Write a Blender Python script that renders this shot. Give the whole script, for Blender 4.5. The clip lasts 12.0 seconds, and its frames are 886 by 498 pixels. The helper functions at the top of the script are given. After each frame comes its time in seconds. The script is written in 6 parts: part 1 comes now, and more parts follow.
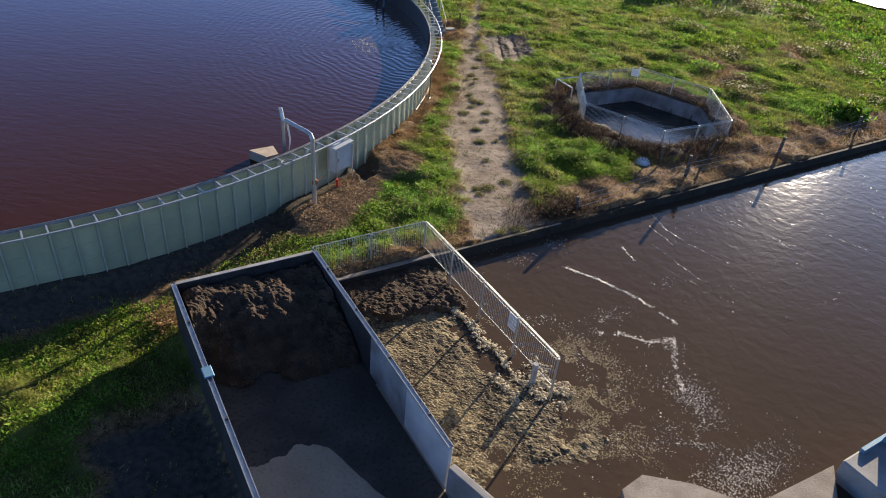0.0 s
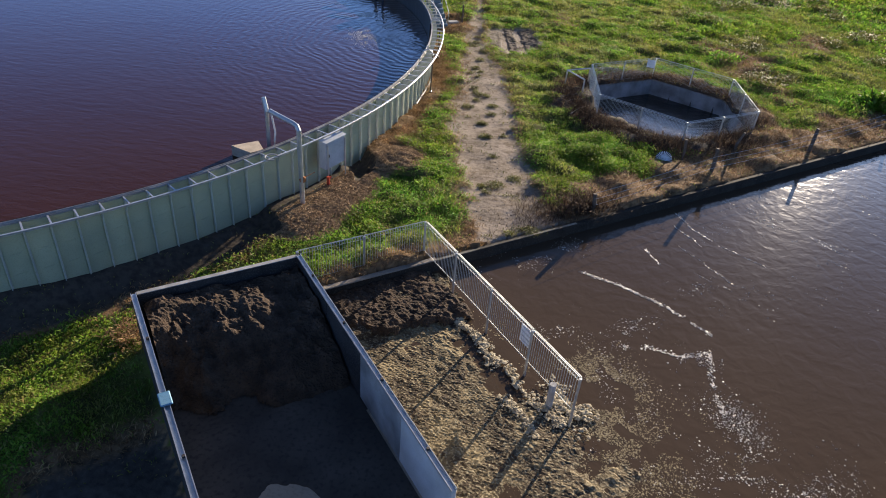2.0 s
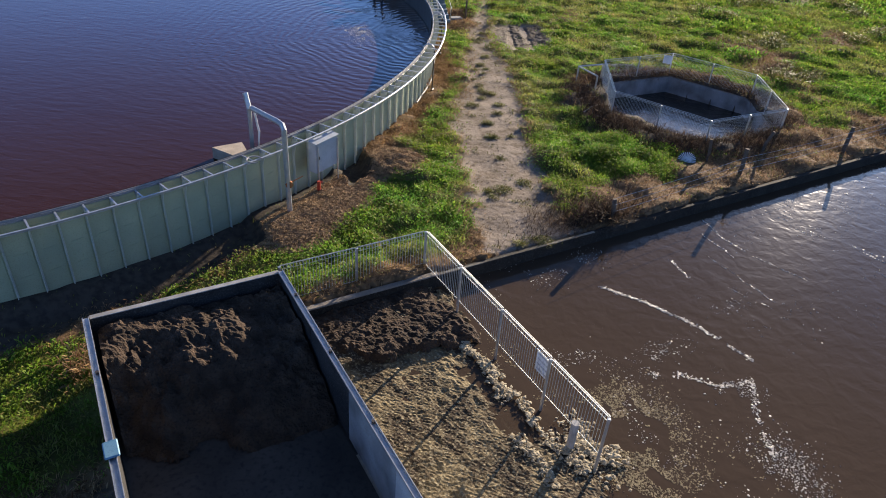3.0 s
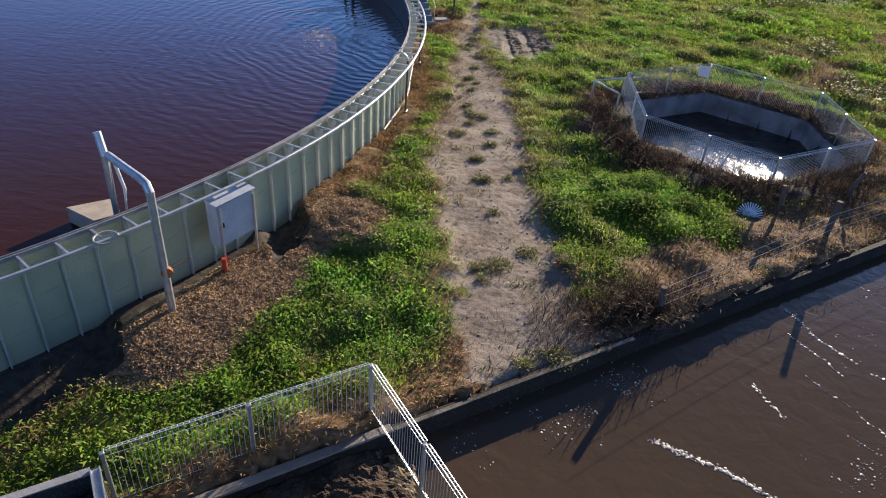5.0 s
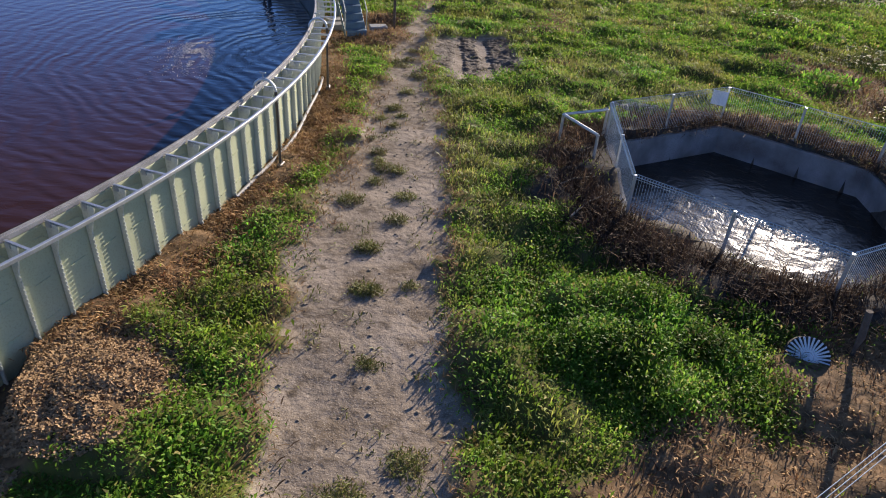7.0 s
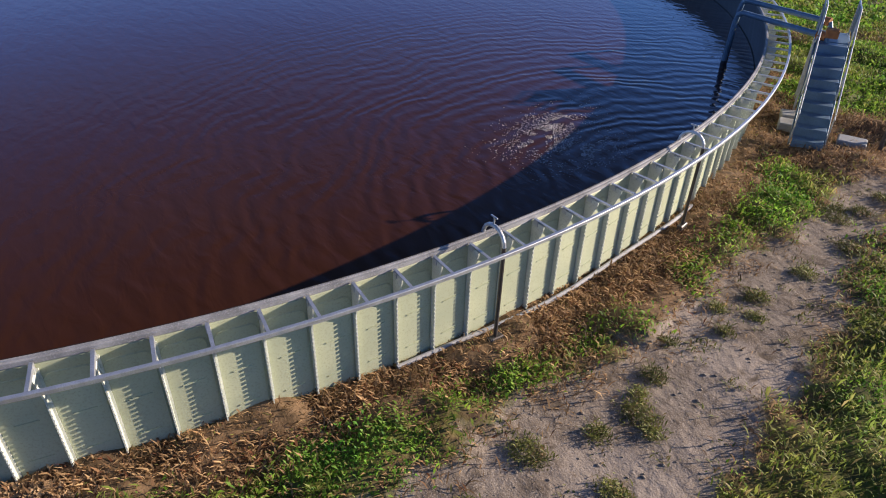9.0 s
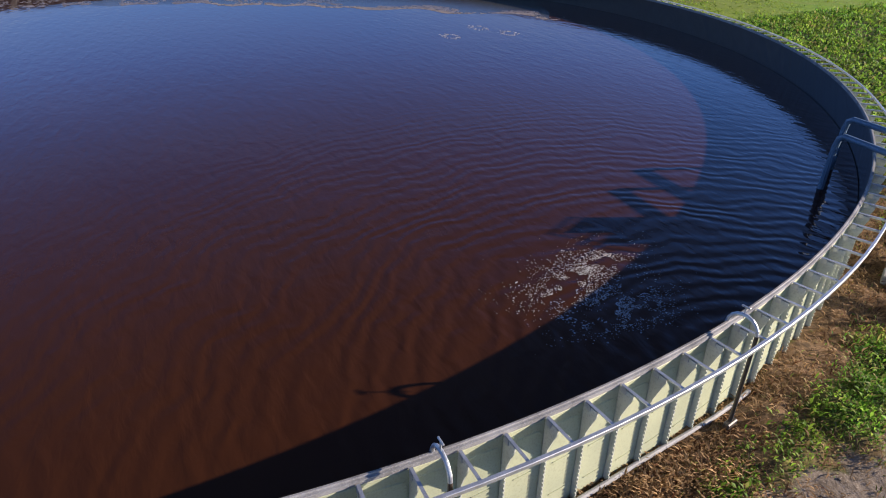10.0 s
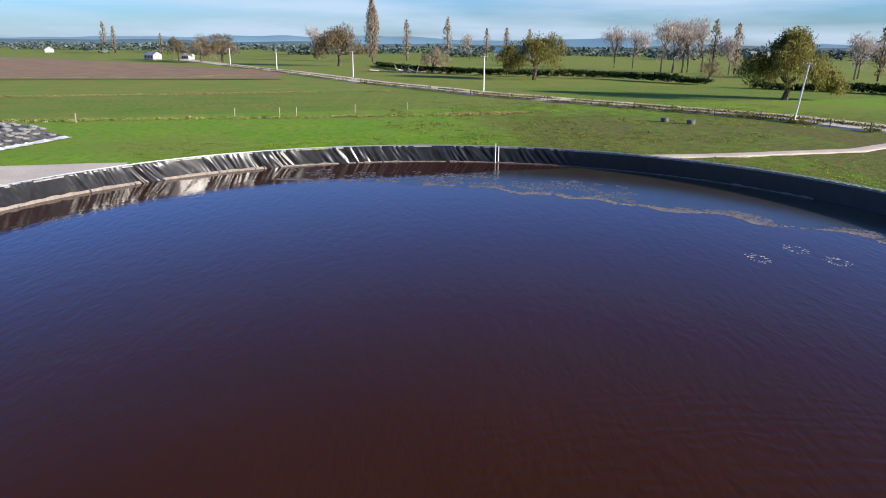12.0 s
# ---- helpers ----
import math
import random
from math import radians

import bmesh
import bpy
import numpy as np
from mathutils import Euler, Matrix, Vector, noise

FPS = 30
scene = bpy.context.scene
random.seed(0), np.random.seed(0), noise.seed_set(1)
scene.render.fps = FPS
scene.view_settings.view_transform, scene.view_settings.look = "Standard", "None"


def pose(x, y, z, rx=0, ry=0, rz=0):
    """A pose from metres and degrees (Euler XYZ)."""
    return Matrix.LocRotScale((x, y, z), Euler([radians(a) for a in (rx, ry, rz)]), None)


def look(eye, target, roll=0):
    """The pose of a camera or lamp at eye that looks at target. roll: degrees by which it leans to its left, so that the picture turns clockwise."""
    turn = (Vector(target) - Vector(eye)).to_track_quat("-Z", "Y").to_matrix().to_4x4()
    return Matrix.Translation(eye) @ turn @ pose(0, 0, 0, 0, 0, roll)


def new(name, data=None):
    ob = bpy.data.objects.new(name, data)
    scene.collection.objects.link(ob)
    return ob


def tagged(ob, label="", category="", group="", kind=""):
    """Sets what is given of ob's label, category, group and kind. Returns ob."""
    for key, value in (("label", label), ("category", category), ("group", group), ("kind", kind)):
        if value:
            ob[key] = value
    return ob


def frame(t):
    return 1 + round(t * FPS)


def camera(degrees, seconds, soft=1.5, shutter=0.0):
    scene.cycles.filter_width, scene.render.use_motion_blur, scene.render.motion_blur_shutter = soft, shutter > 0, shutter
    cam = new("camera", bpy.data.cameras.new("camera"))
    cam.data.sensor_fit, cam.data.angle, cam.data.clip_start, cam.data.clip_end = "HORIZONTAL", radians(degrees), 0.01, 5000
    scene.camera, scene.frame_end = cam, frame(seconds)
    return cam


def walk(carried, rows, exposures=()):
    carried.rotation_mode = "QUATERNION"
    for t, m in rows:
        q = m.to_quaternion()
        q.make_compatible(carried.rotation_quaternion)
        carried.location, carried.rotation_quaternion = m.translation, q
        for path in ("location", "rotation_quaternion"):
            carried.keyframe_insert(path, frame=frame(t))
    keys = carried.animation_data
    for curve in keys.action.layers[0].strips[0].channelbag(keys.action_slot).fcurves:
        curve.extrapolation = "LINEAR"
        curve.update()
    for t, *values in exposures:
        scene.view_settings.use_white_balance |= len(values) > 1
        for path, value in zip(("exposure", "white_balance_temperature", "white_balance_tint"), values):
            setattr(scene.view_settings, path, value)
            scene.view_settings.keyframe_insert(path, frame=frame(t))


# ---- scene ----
# camera and its way: seconds, eye, yaw, pitch, roll
cam = camera(66.86, 12.0, soft=1.0)
PATH = [
    (0, 2.624, -3.766, 14.092, 5.41, -33.97, 5.73),
    (0.5, 2.642, -3.384, 14.001, 5.62, -33.69, 5.46),
    (1, 2.645, -2.886, 13.732, 5.87, -33.48, 5.09),
    (1.5, 2.619, -2.262, 13.104, 5.97, -33.52, 5.01),
    (2, 2.550, -1.568, 12.504, 6.09, -33.45, 4.94),
    (2.5, 2.464, -0.677, 12.002, 6.31, -33.42, 4.69),
    (2.7, 2.446, -0.226, 11.737, 6.52, -33.22, 4.50),
    (4.3, 1.387, 5.468, 9.960, 5.90, -32.86, 4.78),
    (4.5, 1.532, 6.246, 9.759, 6.21, -32.70, 4.58),
    (5, 1.953, 8.220, 9.387, 6.05, -32.79, 4.74),
    (5.5, 2.448, 10.228, 8.955, 6.00, -32.74, 4.79),
    (6, 2.857, 12.325, 8.445, 6.06, -32.66, 4.68),
    (6.5, 3.220, 14.541, 8.003, 6.26, -32.58, 4.43),
    (7, 3.559, 16.862, 7.619, 6.43, -32.49, 4.31),
    (7.5, 3.788, 19.104, 7.442, 14.15, -32.51, 4.11),
    (7.7, 3.899, 19.949, 7.450, 21.72, -32.68, 4.01),
    (9.3, 4.149, 26.430, 8.219, 56.58, -33.39, 1.72),
    (9.5, 3.862, 27.108, 8.474, 58.61, -32.77, 1.68),
    (10, 2.776, 28.753, 8.508, 63.54, -29.36, 1.05),
    (10.5, 1.683, 28.735, 9.011, 67.46, -26.35, 0.66),
    (11, 0.635, 29.051, 9.356, 73.61, -23.11, 0.84),
    (11.5, -0.573, 29.746, 9.712, 81.32, -20.00, 0.80),
    (12, -1.631, 30.698, 9.881, 89.03, -16.91, 0.62),
]


def aim(x, y, z, yaw, pitch, roll):
    a, b = radians(yaw), radians(pitch)
    way = Vector((-math.sin(a) * math.cos(b), math.cos(a) * math.cos(b), math.sin(b)))
    return look((x, y, z), Vector((x, y, z)) + way, roll)


walk(cam, [(r[0], aim(*r[1:])) for r in PATH], exposures=((0.0, 1.25, 7050, 10), (4.5, 1.18, 6700, 12), (7.7, 1.08, 6450, 14), (9.5, 1.02, 6400, 17), (10.7, 1.14, 6250, 17), (12.0, 1.02, 6000, 12)))

# world, sun, exposure
SUN_AZ, SUN_EL = 23.5, 14.8    # azimuth from +y towards +x, elevation
world = bpy.data.worlds.new("world")
scene.world = world
world.use_nodes = True
wn = world.node_tree
sky = wn.nodes.new("ShaderNodeTexSky")
sky.sky_type = "NISHITA"
sky.sun_disc = False
sky.sun_elevation = radians(SUN_EL)
sky.sun_rotation = radians(SUN_AZ)
sky.air_density, sky.dust_density, sky.ozone_density = 1.0, 0.7, 3.0
# clear blue with thin flat cloud low down
geo = wn.nodes.new("ShaderNodeTexCoord")
stretch = wn.nodes.new("ShaderNodeMapping")
stretch.inputs["Scale"].default_value = (1.0, 1.0, 9.0)
wn.links.new(geo.outputs["Generated"], stretch.inputs["Vector"])
puff = wn.nodes.new("ShaderNodeTexNoise")
puff.inputs["Scale"].default_value, puff.inputs["Detail"].default_value = 2.2, 6
wn.links.new(stretch.outputs["Vector"], puff.inputs["Vector"])
veil = wn.nodes.new("ShaderNodeMapRange")
veil.inputs["From Min"].default_value, veil.inputs["From Max"].default_value, veil.inputs["To Max"].default_value = 0.40, 0.62, 0.8
wn.links.new(puff.outputs["Fac"], veil.inputs["Value"])
blue = wn.nodes.new("ShaderNodeMix")
blue.data_type, blue.blend_type = "RGBA", "MULTIPLY"
blue.inputs["Factor"].default_value = 1.0
wn.links.new(sky.outputs["Color"], blue.inputs["A"])
# the clear sky deepens towards the zenith
height = wn.nodes.new("ShaderNodeSeparateXYZ")
wn.links.new(geo.outputs["Generated"], height.inputs["Vector"])
deep = wn.nodes.new("ShaderNodeValToRGB")
stops = deep.color_ramp.elements
stops[0].position, stops[0].color = 0.0, (0.70, 1.0, 1.40, 1)
stops[1].position, stops[1].color = 0.6, (0.46, 0.57, 0.80, 1)
mid = stops.new(0.22)
mid.color = (0.82, 1.26, 2.25, 1)
wn.links.new(height.outputs["Z"], deep.inputs["Fac"])
wn.links.new(deep.outputs["Color"], blue.inputs["B"])
cloud = wn.nodes.new("ShaderNodeMix")
cloud.data_type = "RGBA"
cloud.inputs["B"].default_value = (5.0, 5.9, 6.8, 1)
low = wn.nodes.new("ShaderNodeMapRange")
low.interpolation_type = "SMOOTHSTEP"
low.inputs["From Min"].default_value, low.inputs["From Max"].default_value = 0.06, 0.24
low.inputs["To Min"].default_value, low.inputs["To Max"].default_value = 1.0, 0.06
wn.links.new(height.outputs["Z"], low.inputs["Value"])
amount = wn.nodes.new("ShaderNodeMath")
amount.operation = "MULTIPLY"
wn.links.new(veil.outputs["Result"], amount.inputs[0])
wn.links.new(low.outputs["Result"], amount.inputs[1])
wn.links.new(amount.outputs[0], cloud.inputs["Factor"])
wn.links.new(blue.outputs["Result"], cloud.inputs["A"])
wn.links.new(cloud.outputs["Result"], wn.nodes["Background"].inputs["Color"])
wn.nodes["Background"].inputs["Strength"].default_value = 0.064
sun = new("sun", bpy.data.lights.new("sun", "SUN"))
sun.data.energy, sun.data.angle, sun.data.color = 5.0, radians(0.5), (1.0, 0.86, 0.69)
az, el = radians(SUN_AZ), radians(SUN_EL)
TO_SUN = Vector((math.sin(az) * math.cos(el), math.cos(az) * math.cos(el), math.sin(el)))
sun.matrix_world = Matrix.Translation((30, 60, 40)) @ (-TO_SUN).to_track_quat("-Z", "Y").to_matrix().to_4x4()


# materials
def mat(name, col, col2=None, scale=6.0, rough=0.8, metal=0.0, bump=0.3, fine=60.0, col3=None, spec=0.3, mix=(0.35, 0.65), detail=6, rand=0.0, bscale=1.0):
    """A surface of two or three colours broken up at two scales, with fine relief."""
    m = bpy.data.materials.new(name)
    m.use_nodes = True
    nt = m.node_tree
    n, l = nt.nodes, nt.links
    b = n["Principled BSDF"]
    b.inputs["Roughness"].default_value = rough
    b.inputs["Metallic"].default_value = metal
    b.inputs["Specular IOR Level"].default_value = spec
    co = n.new("ShaderNodeNewGeometry").outputs["Position"]
    big = n.new("ShaderNodeTexNoise")
    big.inputs["Scale"].default_value = scale
    big.inputs["Detail"].default_value = detail
    l.new(co, big.inputs["Vector"])
    small = n.new("ShaderNodeTexNoise")
    small.inputs["Scale"].default_value = fine
    small.inputs["Detail"].default_value = 4
    l.new(co, small.inputs["Vector"])
    ramp = n.new("ShaderNodeMapRange")
    ramp.inputs["From Min"].default_value, ramp.inputs["From Max"].default_value = mix
    l.new(big.outputs["Fac"], ramp.inputs["Value"])
    a = n.new("ShaderNodeMix")
    a.data_type = "RGBA"
    a.inputs["A"].default_value = (*col, 1)
    a.inputs["B"].default_value = (*(col2 or [c * 0.75 for c in col]), 1)
    l.new(ramp.outputs["Result"], a.inputs["Factor"])
    out = a.outputs["Result"]
    c = n.new("ShaderNodeMix")
    c.data_type = "RGBA"
    r2 = n.new("ShaderNodeMapRange")
    r2.inputs["From Min"].default_value, r2.inputs["From Max"].default_value = 0.5, 0.72
    r2.inputs["To Max"].default_value = 0.75
    l.new(small.outputs["Fac"], r2.inputs["Value"])
    l.new(r2.outputs["Result"], c.inputs["Factor"])
    l.new(out, c.inputs["A"])
    c.inputs["B"].default_value = (*(col3 or [v * 0.6 for v in col]), 1)
    out = c.outputs["Result"]
    if rand:
        info = n.new("ShaderNodeObjectInfo")
        hv = n.new("ShaderNodeHueSaturation")
        mr = n.new("ShaderNodeMapRange")
        mr.inputs["To Min"].default_value, mr.inputs["To Max"].default_value = 1 - rand, 1 + rand
        l.new(info.outputs["Random"], mr.inputs["Value"])
        l.new(mr.outputs["Result"], hv.inputs["Value"])
        l.new(out, hv.inputs["Color"])
        out = hv.outputs["Color"]
    l.new(out, b.inputs["Base Color"])
    if bump:
        bp = n.new("ShaderNodeBump")
        bp.inputs["Strength"].default_value = bump
        bp.inputs["Distance"].default_value = 0.02 * bscale
        l.new(small.outputs["Fac"], bp.inputs["Height"])
        l.new(bp.outputs["Normal"], b.inputs["Normal"])
    return m


def water(name, col, rough, waves, fine=0.0, spec=0.5, stretch=(1, 1, 1), turn=0.0, rings=None):
    """Murky liquid: a dark body under a clear gloss with low waves; rings: where waves spread from, how far and how high."""
    m = bpy.data.materials.new(name)
    m.use_nodes = True
    nt = m.node_tree
    n, l = nt.nodes, nt.links
    b = n["Principled BSDF"]
    b.inputs["Roughness"].default_value = rough
    b.inputs["IOR"].default_value = 1.33
    b.inputs["Specular IOR Level"].default_value = spec
    co = n.new("ShaderNodeNewGeometry").outputs["Position"]
    mp = n.new("ShaderNodeMapping")
    mp.inputs["Scale"].default_value = stretch
    mp.inputs["Rotation"].default_value = (0, 0, radians(turn))
    l.new(co, mp.inputs["Vector"])
    big = n.new("ShaderNodeTexNoise")
    big.inputs["Scale"].default_value, big.inputs["Detail"].default_value = 0.25, 4
    l.new(mp.outputs["Vector"], big.inputs["Vector"])
    a = n.new("ShaderNodeMix")
    a.data_type = "RGBA"
    a.inputs["A"].default_value = (*col, 1)
    a.inputs["B"].default_value = (*[c * 0.8 for c in col], 1)
    l.new(big.outputs["Fac"], a.inputs["Factor"])
    l.new(a.outputs["Result"], b.inputs["Base Color"])
    rip = n.new("ShaderNodeTexNoise")
    rip.inputs["Scale"].default_value, rip.inputs["Detail"].default_value = 2.2, 3
    rip.inputs["Distortion"].default_value = 0.4
    l.new(mp.outputs["Vector"], rip.inputs["Vector"])
    height = rip.outputs["Fac"]
    if rings:
        shift = n.new("ShaderNodeMapping")
        shift.inputs["Location"].default_value = (-rings[0], -rings[1], 0)
        l.new(co, shift.inputs["Vector"])
        wav = n.new("ShaderNodeTexWave")
        wav.wave_type, wav.rings_direction = "RINGS", "Z"
        wav.inputs["Scale"].default_value = 0.6
        wav.inputs["Distortion"].default_value, wav.inputs["Detail"].default_value, wav.inputs["Detail Scale"].default_value = 13.0, 3.0, 0.7
        l.new(shift.outputs["Vector"], wav.inputs["Vector"])
        ln = n.new("ShaderNodeVectorMath")
        ln.operation = "LENGTH"
        l.new(shift.outputs["Vector"], ln.inputs[0])
        fade = n.new("ShaderNodeMapRange")
        fade.inputs["From Min"].default_value, fade.inputs["From Max"].default_value = 1.0, rings[2]
        fade.inputs["To Min"].default_value, fade.inputs["To Max"].default_value = rings[3], 0.0
        l.new(ln.outputs["Value"], fade.inputs["Value"])
        mul = n.new("ShaderNodeMath")
        mul.operation = "MULTIPLY_ADD"
        l.new(wav.outputs["Fac"], mul.inputs[0])
        l.new(fade.outputs["Result"], mul.inputs[1])
        l.new(height, mul.inputs[2])
        height = mul.outputs[0]
    bp = n.new("ShaderNodeBump")
    bp.inputs["Strength"].default_value, bp.inputs["Distance"].default_value = 1.0, waves
    l.new(height, bp.inputs["Height"])
    l.new(bp.outputs["Normal"], b.inputs["Normal"])
    return m


M_CONC = mat("concrete", (0.34, 0.34, 0.33), (0.22, 0.22, 0.21), 1.5, 0.85, bump=0.3, fine=40)
M_PANEL = mat("green_grey_plastic", (0.43, 0.455, 0.30), (0.36, 0.39, 0.265), 1.2, 0.5, bump=0.08, fine=30, col3=(0.31, 0.32, 0.21), rand=0.07)
M_GALV = mat("galvanised_steel", (0.55, 0.57, 0.58), (0.42, 0.44, 0.46), 5, 0.42, 0.7, bump=0.1, fine=50, col3=(0.36, 0.37, 0.37))
M_LINER = mat("black_liner", (0.012, 0.012, 0.013), (0.022, 0.021, 0.021), 2, 0.30, bump=0.1, fine=12, spec=0.45)
M_TANKWATER = water("tank_effluent", (0.046, 0.0155, 0.0054), 0.045, 0.012, spec=0.32, stretch=(0.55, 1.4, 1), turn=25, rings=(-2.6, 38.6, 18.0, 1.1))
M_POND = water("pond_effluent", (0.070, 0.049, 0.033), 0.08, 0.015, spec=0.3)
M_MANURE = mat("dark_manure", (0.040, 0.027, 0.018), (0.095, 0.062, 0.040), 2.2, 0.95, bump=1.0, fine=18, col3=(0.02, 0.015, 0.01), bscale=4)
M_WOOD = mat("weathered_post", (0.14, 0.11, 0.085), (0.09, 0.07, 0.055), 8, 0.9, bump=0.5, fine=50)
M_PALEPOST = mat("silvered_post", (0.32, 0.29, 0.22), (0.25, 0.22, 0.17), 6, 0.9, bump=0.3)
M_WHITE = mat("white_concrete_pole", (0.75, 0.74, 0.72), (0.66, 0.65, 0.62), 3, 0.7, bump=0.1)
M_SCUMLINE = mat("tan_scum", (0.34, 0.28, 0.235), (0.20, 0.165, 0.14), 1.5, 0.8, bump=0.2, fine=12)
M_TROUGH = mat("weathered_trough", (0.17, 0.15, 0.125), (0.10, 0.09, 0.075), 2, 0.9)
M_ROAD = mat("gravel_road", (0.74, 0.62, 0.49), (0.58, 0.49, 0.39), 0.5, 0.95, bump=0.5, fine=9)


M_RIB = mat("pale_rib_plastic", (0.56, 0.58, 0.50), (0.46, 0.49, 0.42), 2.0, 0.5, bump=0.08, fine=30, rand=0.05)
M_CAP = mat("worn_capping", (0.36, 0.36, 0.36), (0.24, 0.24, 0.235), 3.0, 0.6, bump=0.2, fine=40)
M_RIMCAP = mat("dull_rim_strip", (0.30, 0.30, 0.30), (0.15, 0.15, 0.15), 2.0, 0.5, bump=0.2, fine=40, col3=(0.36, 0.36, 0.36))
M_CRUST = mat("dried_crust", (0.47, 0.40, 0.27), (0.30, 0.24, 0.15), 3.0, 0.8, bump=0.5, fine=25)
M_SCUM = mat("thin_scum", (0.24, 0.21, 0.19), (0.12, 0.105, 0.10), 1.2, 0.5, bump=0.2, fine=12)
# olive base colour paints in the green field mirrored by the film
M_FILM = mat("reflection_tinted_film", (0.044, 0.043, 0.022), (0.038, 0.030, 0.019), 0.35, 0.2, bump=0.03, fine=5, col3=(0.085, 0.068, 0.052), spec=0.2)
M_TIDE = mat("tide_mark", (0.27, 0.235, 0.20), (0.17, 0.15, 0.13), 3.0, 0.9, bump=0.4, fine=25)
M_FOAM = mat("froth_and_glint_white", (0.70, 0.64, 0.54), (0.56, 0.49, 0.39), 4.0, 0.4, bump=0.3, fine=60, spec=0.55)
# on the bunker, near-black holds slurry stain and the walls' shade together
M_DARKCONC = mat("near_black_concrete", (0.045, 0.044, 0.042), (0.020, 0.019, 0.018), 1.2, 0.85, bump=0.4, fine=25, col3=(0.085, 0.083, 0.08))
# paler panel: sky light on an unlit face put into the colour
M_PALECONC = mat("sky_pale_precast", (0.60, 0.60, 0.58), (0.46, 0.46, 0.44), 1.5, 0.85, bump=0.3, fine=40)
M_MIDCONC = mat("half_dark_concrete", (0.36, 0.36, 0.35), (0.10, 0.097, 0.09), 0.8, 0.85, bump=0.3, fine=30)
M_FLOORSLAB = mat("trodden_slab", (0.40, 0.32, 0.235), (0.31, 0.25, 0.185), 0.9, 0.9, bump=0.4, fine=12)
M_CLOD = mat("dark_clod", (0.22, 0.175, 0.13), (0.30, 0.25, 0.19), 2.0, 0.95, bump=0.4, fine=30)
M_MUD = mat("churned_mud", (0.085, 0.067, 0.052), (0.17, 0.14, 0.11), 1.3, 0.8, bump=1.0, fine=12, col3=(0.04, 0.032, 0.025), spec=0.1, bscale=2)
M_PITWALL = mat("pit_concrete", (0.30, 0.30, 0.30), (0.12, 0.115, 0.11), 1.1, 0.85, bump=0.3, fine=30)
# near-black: shade on the kerb's face away from the sun, held in colour
M_KERB = mat("shade_dark_kerb", (0.034, 0.029, 0.023), (0.016, 0.014, 0.011), 1.6, 0.9, bump=0.6, fine=18, col3=(0.07, 0.062, 0.052))
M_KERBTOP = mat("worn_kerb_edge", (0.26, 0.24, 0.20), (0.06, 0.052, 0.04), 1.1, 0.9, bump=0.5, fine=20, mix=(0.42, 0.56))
M_DARKSTEEL = mat("dark_steel", (0.07, 0.07, 0.07), (0.11, 0.09, 0.075), 6, 0.5, 0.6, bump=0.1)
M_CHIPS = mat("wood_chips", (0.40, 0.27, 0.145), (0.20, 0.125, 0.065), 9, 0.95, bump=0.4, fine=70, rand=0.2)
M_CABINET = mat("grey_blue_cabinet", (0.44, 0.48, 0.52), (0.36, 0.40, 0.44), 2.5, 0.5, bump=0.06, fine=30)
M_BOX = mat("white_painted_steel", (0.70, 0.72, 0.74), (0.60, 0.62, 0.65), 2.5, 0.45, bump=0.06, fine=30)
M_BLUE = mat("faded_blue_paint", (0.10, 0.24, 0.36), (0.14, 0.27, 0.37), 3, 0.5, 0.1, bump=0.1, fine=40)
M_STEP = mat("blue_grey_steel", (0.13, 0.20, 0.27), (0.10, 0.155, 0.21), 3, 0.5, 0.2, bump=0.1, fine=40)
M_RED = mat("red_paint", (0.45, 0.06, 0.03), (0.33, 0.05, 0.03), 8, 0.5, bump=0.1)
M_ORANGE = mat("rusty_orange", (0.42, 0.16, 0.05), (0.30, 0.11, 0.04), 9, 0.8, bump=0.4)
M_SIGN = mat("white_sign", (0.78, 0.79, 0.80), (0.70, 0.71, 0.72), 4, 0.5, bump=0.05)
M_INK = mat("grey_ink", (0.52, 0.53, 0.55), None, 6, 0.6, bump=0)
M_PLY = mat("weathered_ply", (0.50, 0.42, 0.32), (0.38, 0.32, 0.25), 4, 0.85, bump=0.2, fine=30)
M_PIT = water("pit_water", (0.035, 0.028, 0.022), 0.17, 0.045)
M_CRUSTY = mat("floating_crust", (0.055, 0.038, 0.022), (0.24, 0.185, 0.10), 1.6, 0.9, bump=0.9, fine=15, col3=(0.46, 0.39, 0.24), bscale=2, mix=(0.45, 0.66), detail=12)
M_STRAWBITS = mat("floating_straw", (0.34, 0.27, 0.145), (0.22, 0.165, 0.085), 3.0, 0.7, bump=0.4, fine=40, spec=0.25)
M_SLAB = mat("worn_slab", (0.33, 0.29, 0.24), (0.22, 0.19, 0.155), 1.8, 0.9, bump=0.5, fine=22)
M_WETFLOOR = mat("wet_floor", (0.045, 0.039, 0.033), (0.095, 0.08, 0.065), 0.6, 0.7, bump=0.5, fine=9, spec=0.2)
M_WIRE = mat("fence_wire", (0.58, 0.62, 0.62), (0.46, 0.50, 0.51), 6, 0.5, 0.3, bump=0)


